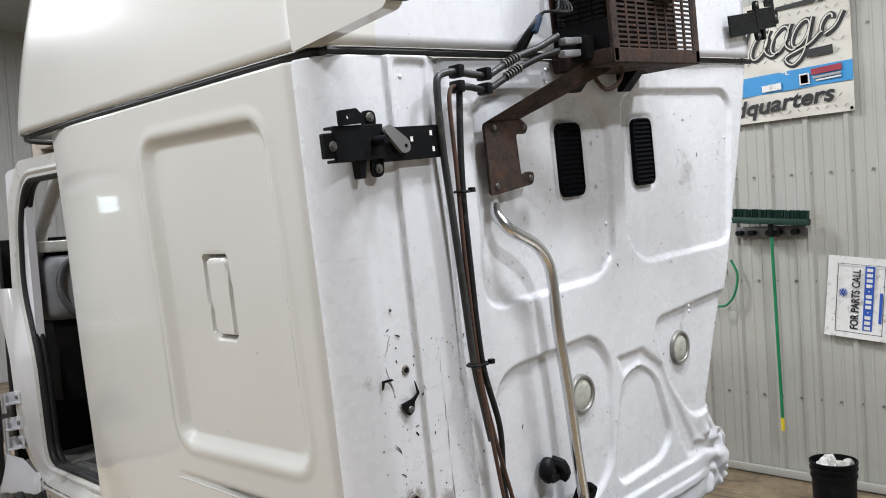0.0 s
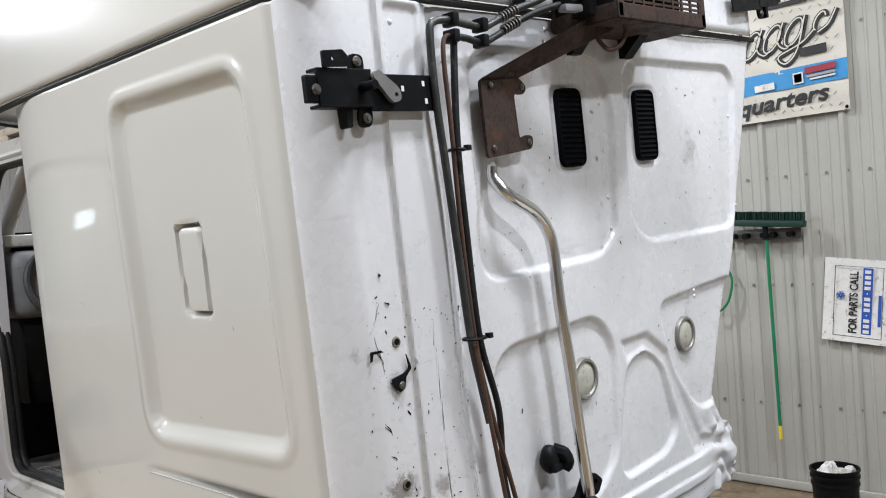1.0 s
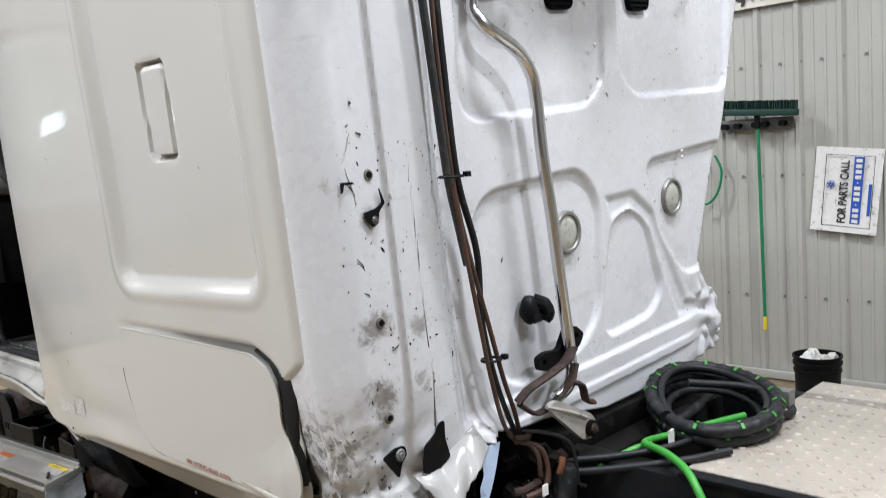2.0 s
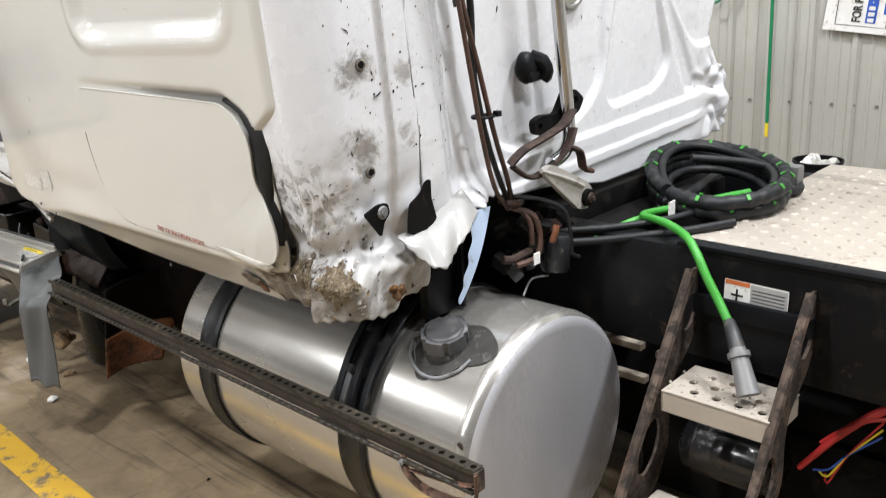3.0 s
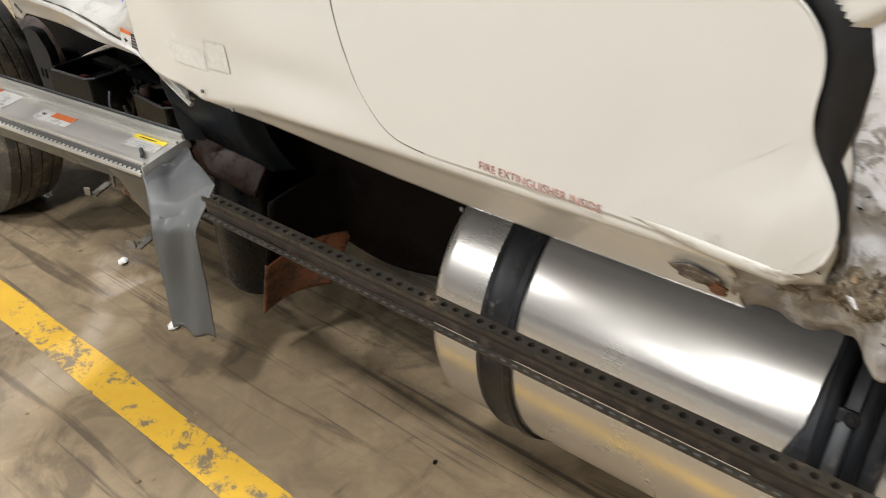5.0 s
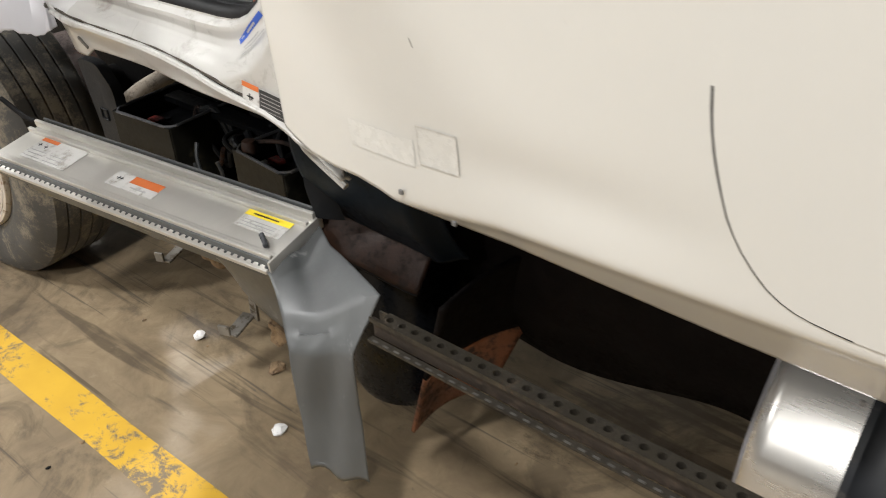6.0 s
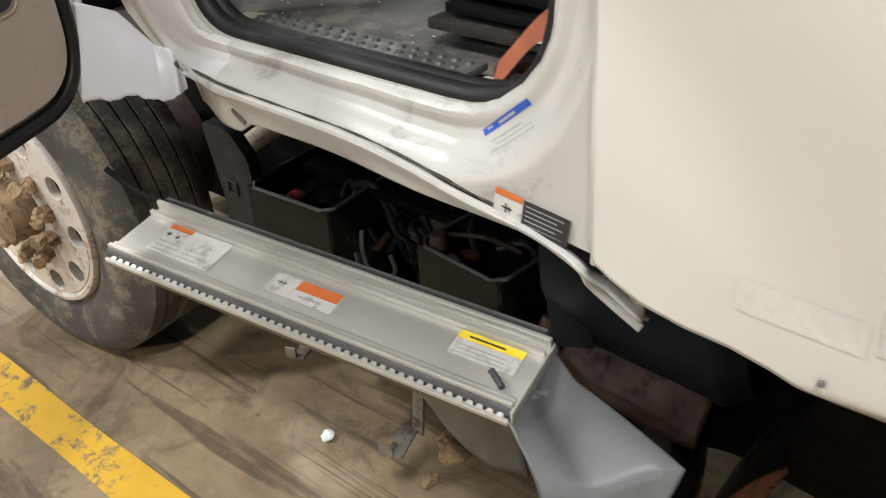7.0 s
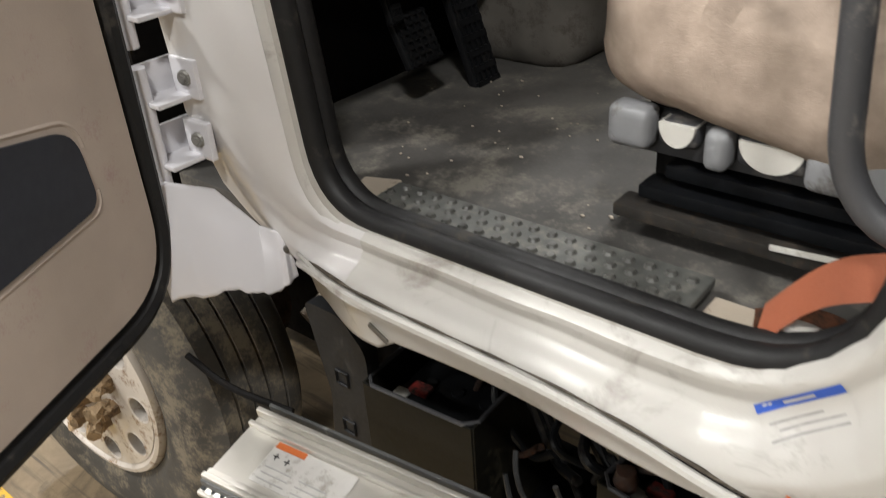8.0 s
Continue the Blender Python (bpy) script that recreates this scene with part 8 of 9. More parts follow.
for lo_, hi_, mt, lab in ((0.0, 0.46, RUST_ORANGE, "orange rusted lower half of the hanger plate"), (0.46, 1.0, UNDERCAB_BROWN, "near-black brown upper half of the hanger plate")):
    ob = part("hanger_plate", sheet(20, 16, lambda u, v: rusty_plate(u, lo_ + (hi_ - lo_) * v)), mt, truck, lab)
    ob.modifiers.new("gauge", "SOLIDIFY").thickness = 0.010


def shade_backdrop(u, v):
    """Added near-black backdrop between the battery box and the tank, standing for deep shade, with its wavy lower
    edge.
    """
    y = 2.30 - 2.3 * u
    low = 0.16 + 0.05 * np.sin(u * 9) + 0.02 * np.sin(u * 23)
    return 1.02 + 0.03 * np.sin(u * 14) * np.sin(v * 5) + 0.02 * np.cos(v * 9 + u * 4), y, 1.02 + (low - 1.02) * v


ig = part("shade_backdrop", sheet(60, 40, shade_backdrop), GRIMY, truck, "added near-black backdrop for the deep shade under the cab")
mod = ig.modifiers.new("gauge", "SOLIDIFY")
mod.thickness = 0.006
def battery_tray(y0, y1, lean):
    """Open-topped sheet tray, its batteries sunk behind the front wall."""
    x0, x1, z0, z1 = 0.265, 0.52, 0.43, 0.748
    m = Matrix.Translation((x0, y0, 0)) @ Matrix.Rotation(radians(lean), 4, "Z") @ Matrix.Translation((-x0, -y0, 0))
    bt = part("battery_tray", box(((x0 + x1) / 2, (y0 + y1) / 2, z0), (x1 - x0, y1 - y0, 0.008), 0, m), TRAY, truck, "open black sheet-metal battery tray", smooth=False)
    yc, L = (y0 + y1) / 2, y1 - y0
    for c, size in (((x0, yc, (z0 + z1) / 2), (0.006, L, z1 - z0)), ((x1, yc, (z0 + z1) / 2), (0.006, L, z1 - z0)), (((x0 + x1) / 2, y0, (z0 + z1) / 2), (x1 - x0, 0.006, z1 - z0)), (((x0 + x1) / 2, y1, (z0 + z1) / 2), (x1 - x0, 0.006, z1 - z0))):
        part("tray_wall", box(c, size, 0.002, m), TRAY, bt, smooth=False)
    rim = bmesh.new()
    add_tube(rim, [m @ Vector(p) for p in ((x1, y0, z1), (x0 + 0.02, y0, z1), (x0, y0 + 0.02, z1), (x0, y1 - 0.02, z1), (x0 + 0.02, y1, z1), (x1, y1, z1))], 0.0045, 6)
    part("tray_rim", rim, DARK_GREY, bt, "worn rim of the tray")
    bat = part("battery", box(((x0 + x1) / 2 + 0.01, yc, 0.575), (x1 - x0 - 0.05, L - 0.04, 0.24), 0.010, m), BLACK_PLASTIC, bt, "black battery")
    part("terminal_cover", box((x0 + 0.075, yc + L * 0.2, 0.707), (0.030, 0.040, 0.012), 0.005, m), DULL_RED, bat, "red terminal cover")
    part("terminal_label", box((x0 + 0.055, yc + L * 0.34, 0.698), (0.03, 0.03, 0.004), 0.001, m), PAPER_WORN, bat, "small white label")
    for k in range(3):
        part("vent_cap", cyl(m @ Vector((x0 + 0.11, yc - L * 0.3 + k * 0.06, 0.693)), m @ Vector((x0 + 0.11, yc - L * 0.3 + k * 0.06, 0.700)), 0.012, n=12), BLACK_PLASTIC, bat)


battery_tray(2.510, 2.745, 4)
battery_tray(2.075, 2.285, -6)
part("hold_down", box((0.42, 2.42, 0.735), (0.05, 0.62, 0.018), 0.004), BLACK_STEEL, truck, "black battery hold-down bar")
part("brown_boot", tube([(0.33, 2.28, 0.745), (0.335, 2.22, 0.765), (0.35, 2.16, 0.77), (0.37, 2.10, 0.75)], 0.005, 8), RUST, truck, "dull brown cable over the tray")
part("wire_boot", lathe([(0, 0), (0.016, 0.0), (0.020, 0.014), (0.015, 0.034), (0, 0.038)], 14, Matrix.Translation((0.31, 2.25, 0.735))), HOSE_BROWN, truck, "dusty brown cable boot")
part("cable_hook", tube([(0.29, 2.44, 0.72), (0.275, 2.43, 0.69), (0.268, 2.41, 0.65), (0.275, 2.38, 0.625), (0.29, 2.355, 0.65), (0.285, 2.36, 0.69)], 0.005, 8), HOSE_GREY, truck, "bent grey hook between the trays")
part("cable_hook", tube([(0.285, 2.46, 0.66), (0.272, 2.44, 0.62), (0.275, 2.42, 0.60)], 0.005, 8), HOSE_GREY, truck, "bent grey hook between the trays")
random.seed(21)
for k in range(18):
    y = 1.98 + random.random() * 0.75
    cab_ = [(0.36 + random.random() * 0.2, y, 0.60 + random.random() * 0.14), (0.32 + random.random() * 0.1, y - 0.06, 0.68 + random.random() * 0.08), (0.34 + random.random() * 0.1, y - 0.12, 0.60), (0.36, y - 0.2, 0.55 + random.random() * 0.15)]
    part("battery_cable", tube(cab_, 0.006 + random.random() * 0.006, 8), HOSE_BLACK if k % 6 else RUST, truck, "black battery cable" if k % 6 else "dull brown cable")
part("battery_shelf", box((0.46, 2.40, 0.40), (0.34, 1.0, 0.04), 0.01), BLACK_STEEL, truck, "black battery shelf")
part("firewall_side", box((0.72, 2.4, 0.80), (0.06, 1.1, 0.5), 0.02), GRIMY, truck)
part("mud_guard", plate(rounded([(2.895, 0.86), (2.80, 0.86), (2.745, 0.80), (2.745, 0.50), (2.83, 0.44), (2.87, 0.52), (2.855, 0.66)], 0.02, 3), 0.03, Matrix.Translation((0.262, 0, 0)) @ YZ), HOSE_BLACK, truck, "dark grey plastic guard panel")
for z in (0.70, 0.58):
    sq = bmesh.new()
    add_tube(sq, [Vector((0.26, y, zz)) for y, zz in ((2.83, z), (2.80, z), (2.80, z + 0.03), (2.83, z + 0.03), (2.83, z))], 0.0025, 4)
    part("guard_boss", sq, BLACK_PLASTIC, truck)
part("side_strut", tube([(0.105, 3.07, 0.755), (0.120, 2.97, 0.715), (0.155, 2.84, 0.695)], 0.007, 8), GRIMY, truck, "bent black plastic strip")
for (y, x, z), s in (((2.30, 0.20, 0.24), 1.0), ((2.66, 0.26, 0.30), 0.8)):
    leg = bmesh.new()
    add_box(leg, (x + 0.07, y + 0.01, (0.58 + z) / 2), (0.008, 0.030 * s, 0.58 - z), 0.002, Matrix.Translation((0, y, z)) @ Matrix.Rotation(radians(5), 4, "X") @ Matrix.Translation((0, -y, -z)))
    add_box(leg, (x + 0.03, y + 0.012, z), (0.085, 0.040 * s, 0.007), 0.002, Matrix.Translation((x, y, z)) @ Matrix.Rotation(radians(-9), 4, "Y") @ Matrix.Rotation(radians(14), 4, "Z") @ Matrix.Translation((-x, -y, -z)))
    add_box(leg, (x - 0.012, y + 0.030, z + 0.012), (0.007, 0.034 * s, 0.030), 0.002, Matrix.Translation((x, y, z)) @ Matrix.Rotation(radians(20), 4, "Z") @ Matrix.Translation((-x, -y, -z)))
    part("step_hanger", leg, BRACKET_DUST, truck, "bent dusty grey step bracket", smooth=False)
    cl2 = bmesh.new()
    bmesh.ops.create_icosphere(cl2, subdivisions=3, radius=0.040 * s, matrix=Matrix.Translation((x + 0.10, y - 0.06, z - 0.02)))
    for v in cl2.verts:
        v.co += (v.co - Vector((x + 0.10, y - 0.06, z - 0.02))) * 0.9 * noise.noise(v.co * 28)
    part("muddy_joint", cl2, MUD, truck, "joint caked with mud")
part("axle", cyl((0.42, 3.60, 0.48), (2.1, 3.60, 0.48), 0.07, n=16), GRIMY, truck, "front axle")
part("brake_drum", cyl((0.36, 3.60, 0.50), (0.60, 3.60, 0.50), 0.21, n=32), RUST, truck, "rusty brake drum")
part("spring", box((0.86, 3.3, 0.62), (0.09, 1.2, 0.07), 0.01), RUST, truck, "leaf spring")
part("tie_rod", tube([(0.50, 3.2, 0.55), (0.62, 3.18, 0.60), (0.9, 3.2, 0.62)], 0.03, 10), TAN_TRIM, truck, "dusty link")


# grey sheet that hangs from the step's end
def hanging(u, v):
    """Gusset under the step's end that narrows to a neck and hangs on as a strip."""
    rows = [0, 0.13, 0.30, 0.42, 0.68, 1.0]
    near = [np.interp(v, rows, c) for c in ([0.066, 0.052, 0.024, 0.000, -0.018, -0.025], [1.915, 1.890, 1.828, 1.785, 1.775, 1.746], [0.662, 0.638, 0.615, 0.570, 0.450, 0.292])]
    far = [np.interp(v, rows, c) for c in ([0.238, 0.200, 0.114, 0.050, 0.036, 0.033], [1.950, 1.875, 1.636, 1.655, 1.652, 1.637], [0.690, 0.664, 0.697, 0.590, 0.470, 0.270])]
    curl = 0.010 * np.sin(u * 6.0 + v * 7) * np.sin(np.pi * u) + 0.006 * np.sin(v * 11)
    x = near[0] + (far[0] - near[0]) * u + curl * 0.8
    y = near[1] + (far[1] - near[1]) * u
    z = near[2] + (far[2] - near[2]) * u ** 1.25 + curl * (v < 0.36)
    z = z + 0.008 * np.sin(u * 9) * (v > 0.97)
    return x, y, z


hs = part("hanging_sheet", sheet(30, 60, hanging), SHEET_GREY, truck, "scuffed grey plastic sheet hanging from the step")
mod = hs.modifiers.new("gauge", "SOLIDIFY")
mod.thickness = 0.003
part("sheet_tail", sheet(8, 30, lambda u, v: (0.235 - 0.02 * v + 0.03 * u + 0.01 * np.sin(v * 7), 1.965 - 0.04 * v - 0.055 * u, 0.97 - 0.26 * v)), BLACK_PLASTIC, truck, "black plastic strip behind the step")

# stickers on the step
ST = STEP @ Matrix(((0, 1, 0, 0), (-1, 0, 0, 0), (0, 0, 1, 0.001), (0, 0, 0, 1)))      # x = towards the rear, y = inwards
tag_label("step_label", truck, ST @ Matrix.Translation((-0.845, 0.035, 0)), 0.165, 0.082, [(0.002, 0.070, 0.06, 0.012, ORANGE), (0.010, 0.054, 0.012, 0.002, INK), (0.015, 0.049, 0.002, 0.012, INK), (0.034, 0.052, 0.011, 0.002, INK), (0.039, 0.047, 0.002, 0.012, INK)] + [(0.01 + 0.07 * (k % 2), 0.008 + 0.012 * (k // 2), 0.055, 0.002, INK_GREY) for k in range(6)], base=PAPER_WORN, label="white worn warning label")
tag_label("step_label", truck, ST @ Matrix.Translation((-0.545, 0.045, 0)), 0.155, 0.052, [(0.058, 0.026, 0.095, 0.024, ORANGE), (0.012, 0.029, 0.022, 0.002, INK), (0.019, 0.024, 0.002, 0.012, INK), (0.028, 0.026, 0.002, 0.009, INK), (0.075, 0.011, 0.05, 0.004, INK_GREY)], base=PAPER_WORN, label="white and orange warning label")
tag_label("step_label", truck, ST @ Matrix.Translation((-0.155, 0.062, 0)), 0.125, 0.055, [(0.0, 0.038, 0.125, 0.017, YELLOW_LABEL), (0.02, 0.044, 0.07, 0.004, INK)] + [(0.012, 0.006 + 0.009 * k, 0.09, 0.002, INK_GREY) for k in range(3)], base=PAPER_WORN, label="white and yellow caution label")
part("step_pin", tube([STEP @ Vector((0.026, 0.030, 0.012)), STEP @ Vector((0.038, 0.045, 0.013)), STEP @ Vector((0.050, 0.062, 0.012))], lambda t: 0.0055 + 0.001 * math.sin(t * 20), 10, 0.004), DARK_GREY, truck, "dark rubber plug on the step")


def skirt_surface(u, v):
    """Torn grey skirt under the step's outer edge."""
    depth = np.interp(u, [0, 0.08, 0.16, 0.30, 0.36, 0.48, 0.58, 0.75, 1], [0.20, 0.24, 0.15, 0.045, 0.05, 0.10, 0.05, 0.035, 0.03])
    x = 0.012 + 0.035 * v + 0.010 * np.sin(u * 30) * v
    y = 0.915 * u
    z = -0.046 - depth * v
    return x, y, z


sk = part("torn_skirt", sheet(60, 10, skirt_surface, STEP), SHEET_GREY, truck, "torn grey plastic skirt under the step")
mod = sk.modifiers.new("gauge", "SOLIDIFY")
mod.thickness = 0.003

# ---- things on the deck and behind the cab ----
tag_label("rail_label", truck, basis((0.826, -0.545, 0.855), (0, -1, -0.02), (0, 0, 1)), 0.158, 0.062, [(0.002, 0.050, 0.062, 0.011, ORANGE), (0.018, 0.022, 0.03, 0.005, INK), (0.030, 0.010, 0.005, 0.03, INK), (0.066, 0.003, 0.09, 0.056, INK_GREY)] + [(0.07, 0.008 + 0.009 * k, 0.08, 0.003, INK) for k in range(5)], label="orange and white warning label")
part("top_flange", box((0.84, -1.20, 0.985), (0.05, 1.56, 0.012), 0.003), BLACK_STEEL, truck, "black rail flange")
random.seed(31)
for y, z, r, mt in ((-1.02, 0.90, 0.035, RUST), (-1.12, 0.90, 0.026, PLUG_GREY), (-1.22, 0.895, 0.028, PLUG_GREY)):
    part("rail_bolt", lathe([(0, 0.03), (r * 0.6, 0.03), (r, 0.012), (r, 0)], 12, Matrix.Translation((0.83, y, z)) @ Matrix.Rotation(radians(-90), 4, "Y")), mt, truck, "bolt on the frame rail")
for pts, r in (([(0.70, -0.12, 0.965), (0.80, -0.22, 0.965), (0.92, -0.38, 0.985), (1.05, -0.46, 0.99)], 0.011), ([(0.72, -0.10, 0.99), (0.84, -0.20, 0.985), (0.98, -0.30, 0.99), (1.1, -0.34, 0.995)], 0.010), ([(0.9, -0.02, 0.90), (1.1, -0.12, 0.93), (1.35, -0.15, 0.95), (1.7, -0.1, 0.95)], 0.018)):
    part("air_line", tube(pts, r, 10), HOSE_BLACK, truck, "black air line over the frame")
part("rear_member", box((1.28, -0.10, 0.86), (0.76, 0.10, 0.20), 0.02), GRIMY, truck, "dark cross member behind the cab")
part("cab_mount", box((1.28, 0.02, 0.97), (0.9, 0.12, 0.10), 0.02), GRIMY, truck, "rusty dark cab mount")


def cable_coil():
    coil = thing("cable_coil", "coil of black corrugated cables with green bands on the deck", "cable coil", (1.32, -0.28, 0.98))
    random.seed(5)
    for k, (rx, ry, z, tilt, ph) in enumerate(((0.27, 0.185, 1.008, 0.04, 0.2), (0.26, 0.175, 1.022, 0.08, 1.3), (0.28, 0.19, 1.050, 0.08, 2.2), (0.22, 0.14, 1.0, 0.03, 3.0), (0.24, 0.16, 1.045, 0.12, 4.1))):
        pts = []
        for i in range(40):
            a = 2 * math.pi * i / 39 * 0.985 + ph
            c = Vector((math.cos(a) * rx, math.sin(a) * ry, tilt * (math.cos(a) * 0.28 + 0.1 * math.sin(2 * a))))
            c = Matrix.Rotation(0.62, 3, "Z") @ c
            pts.append(Vector((1.33, -0.27, z)) + c)
        r = 0.022 if k in (0, 2) else 0.013
        bm = bmesh.new()
        run = spline(pts, 0.008)
        add_tube(bm, run, (lambda n: (lambda t: 0.0195 + 0.0025 * (1 if int(t * n) % 2 else 0)))(60) if k in (0, 2) else r, 10)
        ob = part("cable", bm, HOSE_BLACK, coil, "black corrugated cable" if k in (0, 2) else "black cable")
        if k in (0, 2):
            for j in range(12, len(run) - 12, 13):
                d = (run[j + 1] - run[j]).normalized()
                out = (run[j] - Vector((1.33, -0.27, run[j].z))).normalized()
                for k2, up_ in enumerate((out + Vector((0, 0, 0.9)), Vector((0, 0, 1)) - out * 0.6)):
                    up_ = (up_ - d * up_.dot(d)).normalized()
                    part("band", box((0, 0, 0), (0.010, 0.017, 0.004), 0.001, Matrix.Translation(run[j] + up_ * 0.0215) @ basis((0, 0, 0), d, up_.cross(d))), GREEN, ob, "green cable mark", smooth=False)
    part("cable", tube([(1.10, -0.22, 1.0), (1.2, -0.36, 1.0), (1.36, -0.44, 1.0), (1.46, -0.47, 0.995), (1.50, -0.42, 1.02), (1.44, -0.33, 1.06), (1.30, -0.2, 1.09)], 0.013, 10), HOSE_BLACK, coil, "black cable")
    part("plug", box((1.48, -0.44, 1.03), (0.05, 0.05, 0.06), 0.01), PLUG_GREY, coil, "grey plug")
    part("paper_tag", box((1.005, -0.30, 1.01), (0.03, 0.004, 0.05), 0.0), PAPER, coil, "white paper tag", smooth=False)


cable_coil()


def green_cable():
    g = thing("electric_cable", "bright green cable with a grey plug hanging over the rail", "cable", (0.66, -0.69, 0.69))
    part("cable", tube([(1.36, -0.36, 0.992), (1.23, -0.31, 0.992), (1.106, -0.272, 0.993), (1.0, -0.238, 0.996), (0.950, -0.245, 1.000), (0.925, -0.29, 1.004), (0.880, -0.36, 1.010), (0.815, -0.445, 1.008), (0.782, -0.492, 0.980), (0.768, -0.525, 0.935), (0.760, -0.562, 0.883), (0.745, -0.60, 0.835)], 0.0108, 12), GREEN, g, "bright green cable")
    part("loose_end", tube([(0.985, -0.245, 0.990), (0.93, -0.215, 0.982), (0.87, -0.19, 0.965), (0.82, -0.17, 0.950)], 0.0095, 10), GREEN, g, "loose end of the green cable")
    part("strain_relief", tube([(0.748, -0.597, 0.838), (0.715, -0.625, 0.822), (0.695, -0.645, 0.80)], lambda t: 0.0145 + 0.005 * t, 12), HOSE_GREY, g, "ribbed grey strain relief")
    pl = bmesh.new()
    add_cyl(pl, (0.697, -0.643, 0.803), (0.655, -0.695, 0.715), 0.019, 0.026, 18)
    add_cyl(pl, (0.693, -0.648, 0.795), (0.688, -0.654, 0.785), 0.026, 0.026, 18)
    part("plug", pl, PLUG_GREY, g, "grey metal seven-pin plug")


green_cable()
lv = thing("red_handle", "red lever handle with loose blue and yellow wires under the frame", "lever", (0.95, -0.80, 0.50))
part("lever", tube([(0.95, -0.715, 0.392), (0.94, -0.755, 0.450), (0.94, -0.80, 0.512), (0.95, -0.855, 0.575), (0.96, -0.93, 0.64)], lambda t: 0.008 + 0.004 * t, 10), RED, lv)
part("hose", tube([(0.945, -0.765, 0.485), (0.94, -0.82, 0.545), (0.95, -0.88, 0.585), (0.96, -0.95, 0.60)], 0.006, 8), RED, lv, "red hose beside the lever")
for k, mt in enumerate((BLUE_LABEL, YELLOW_LABEL, RED)):
    part("wire", tube([(0.95, -0.75 - 0.015 * k, 0.40), (0.94, -0.79, 0.42 - 0.02 * k), (0.95, -0.83, 0.47), (0.96, -0.90, 0.54 + 0.02 * k)], 0.003, 6), mt, lv)
for y0, y1, z in ((-0.165, 0.10, 0.532), (-0.275, -0.215, 0.524), (-0.18, 0.02, 0.425)):
    part("pale_strip", box((1.10, (y0 + y1) / 2, z), (0.03, y1 - y0, 0.022), 0.003), TAN_TRIM, truck, "pale dusty strip behind the tank", smooth=False)

# ---- the far wall's things ----
WALL_FACE = basis((WALL_X - 0.004, 0, 0), (0, -1, 0), (0, 0, 1))


def wall_sign():
    s = thing("parts_sign", "white card sign with black and blue print taped to the wall", "sign", (WALL_X, 0.6, 1.16))
    m = WALL_FACE @ Matrix.Translation((-0.795, 1.75, 0.004)) @ Matrix.Rotation(radians(-5.5), 4, "Z") @ Matrix.Translation((0, -0.595, 0))
    me = sheet(14, 18, lambda u, v: (0.45 * u, 0.595 * v, 0.004 + 0.006 * np.sin(v * 5) * u + 0.012 * (1 - v) ** 4))
    part("card", me, PAPER, s, "white card", m=m)
    bm = bmesh.new()
    for x0, y0, w, h in ((0.075, 0.04, 0.004, 0.50), (0.075, 0.04, 0.33, 0.003), (0.075, 0.54, 0.33, 0.003), (0.40, 0.04, 0.003, 0.50)):
        add_box(bm, (x0 + w / 2, y0 + h / 2, 0.015), (w, h, 0.002), 0, m)
    part("border", bm, INK, s, "black border", smooth=False)
    part("blue_bar", box((0.30, 0.30, 0.014), (0.066, 0.47, 0.002), 0, m), BLUE_LABEL, s, "blue bar", smooth=False)
    nb = bmesh.new()
    for k, L in enumerate((0.030, 0.030, 0.030, 0.010, 0.030, 0.030, 0.030, 0.010, 0.030, 0.030, 0.030, 0.030)):
        add_box(nb, (0.30, 0.085 + k * 0.0385, 0.017), (0.040 if L > 0.02 else 0.008, L * 0.8, 0.002), 0, m)
    part("number_bars", nb, PAPER, s, "white bars of the number", smooth=False)
    part("small_bar", box((0.385, 0.24, 0.016), (0.02, 0.22, 0.002), 0, m), BLUE_LABEL, s, smooth=False)
    part("letters", text_mesh("FOR PARTS CALL", 0.078, 0.002), INK, s, "bold black lettering", m=m @ Matrix.Translation((0.235, 0.065, 0.016)) @ Matrix.Rotation(radians(90), 4, "Z") @ Matrix.Diagonal((0.74, 1, 1, 1)), smooth=False)
    lg = bmesh.new()
    for a in range(6):
        add_cyl(lg, m @ Vector((0.12 + 0.03 * math.cos(a), 0.33 + 0.03 * math.sin(a), 0.016)), m @ Vector((0.12 - 0.03 * math.cos(a + 0.6), 0.33 - 0.03 * math.sin(a + 0.6), 0.016)), 0.003, n=5)
    part("emblem", lg, BLUE_LABEL, s, "small blue emblem", smooth=False)


wall_sign()


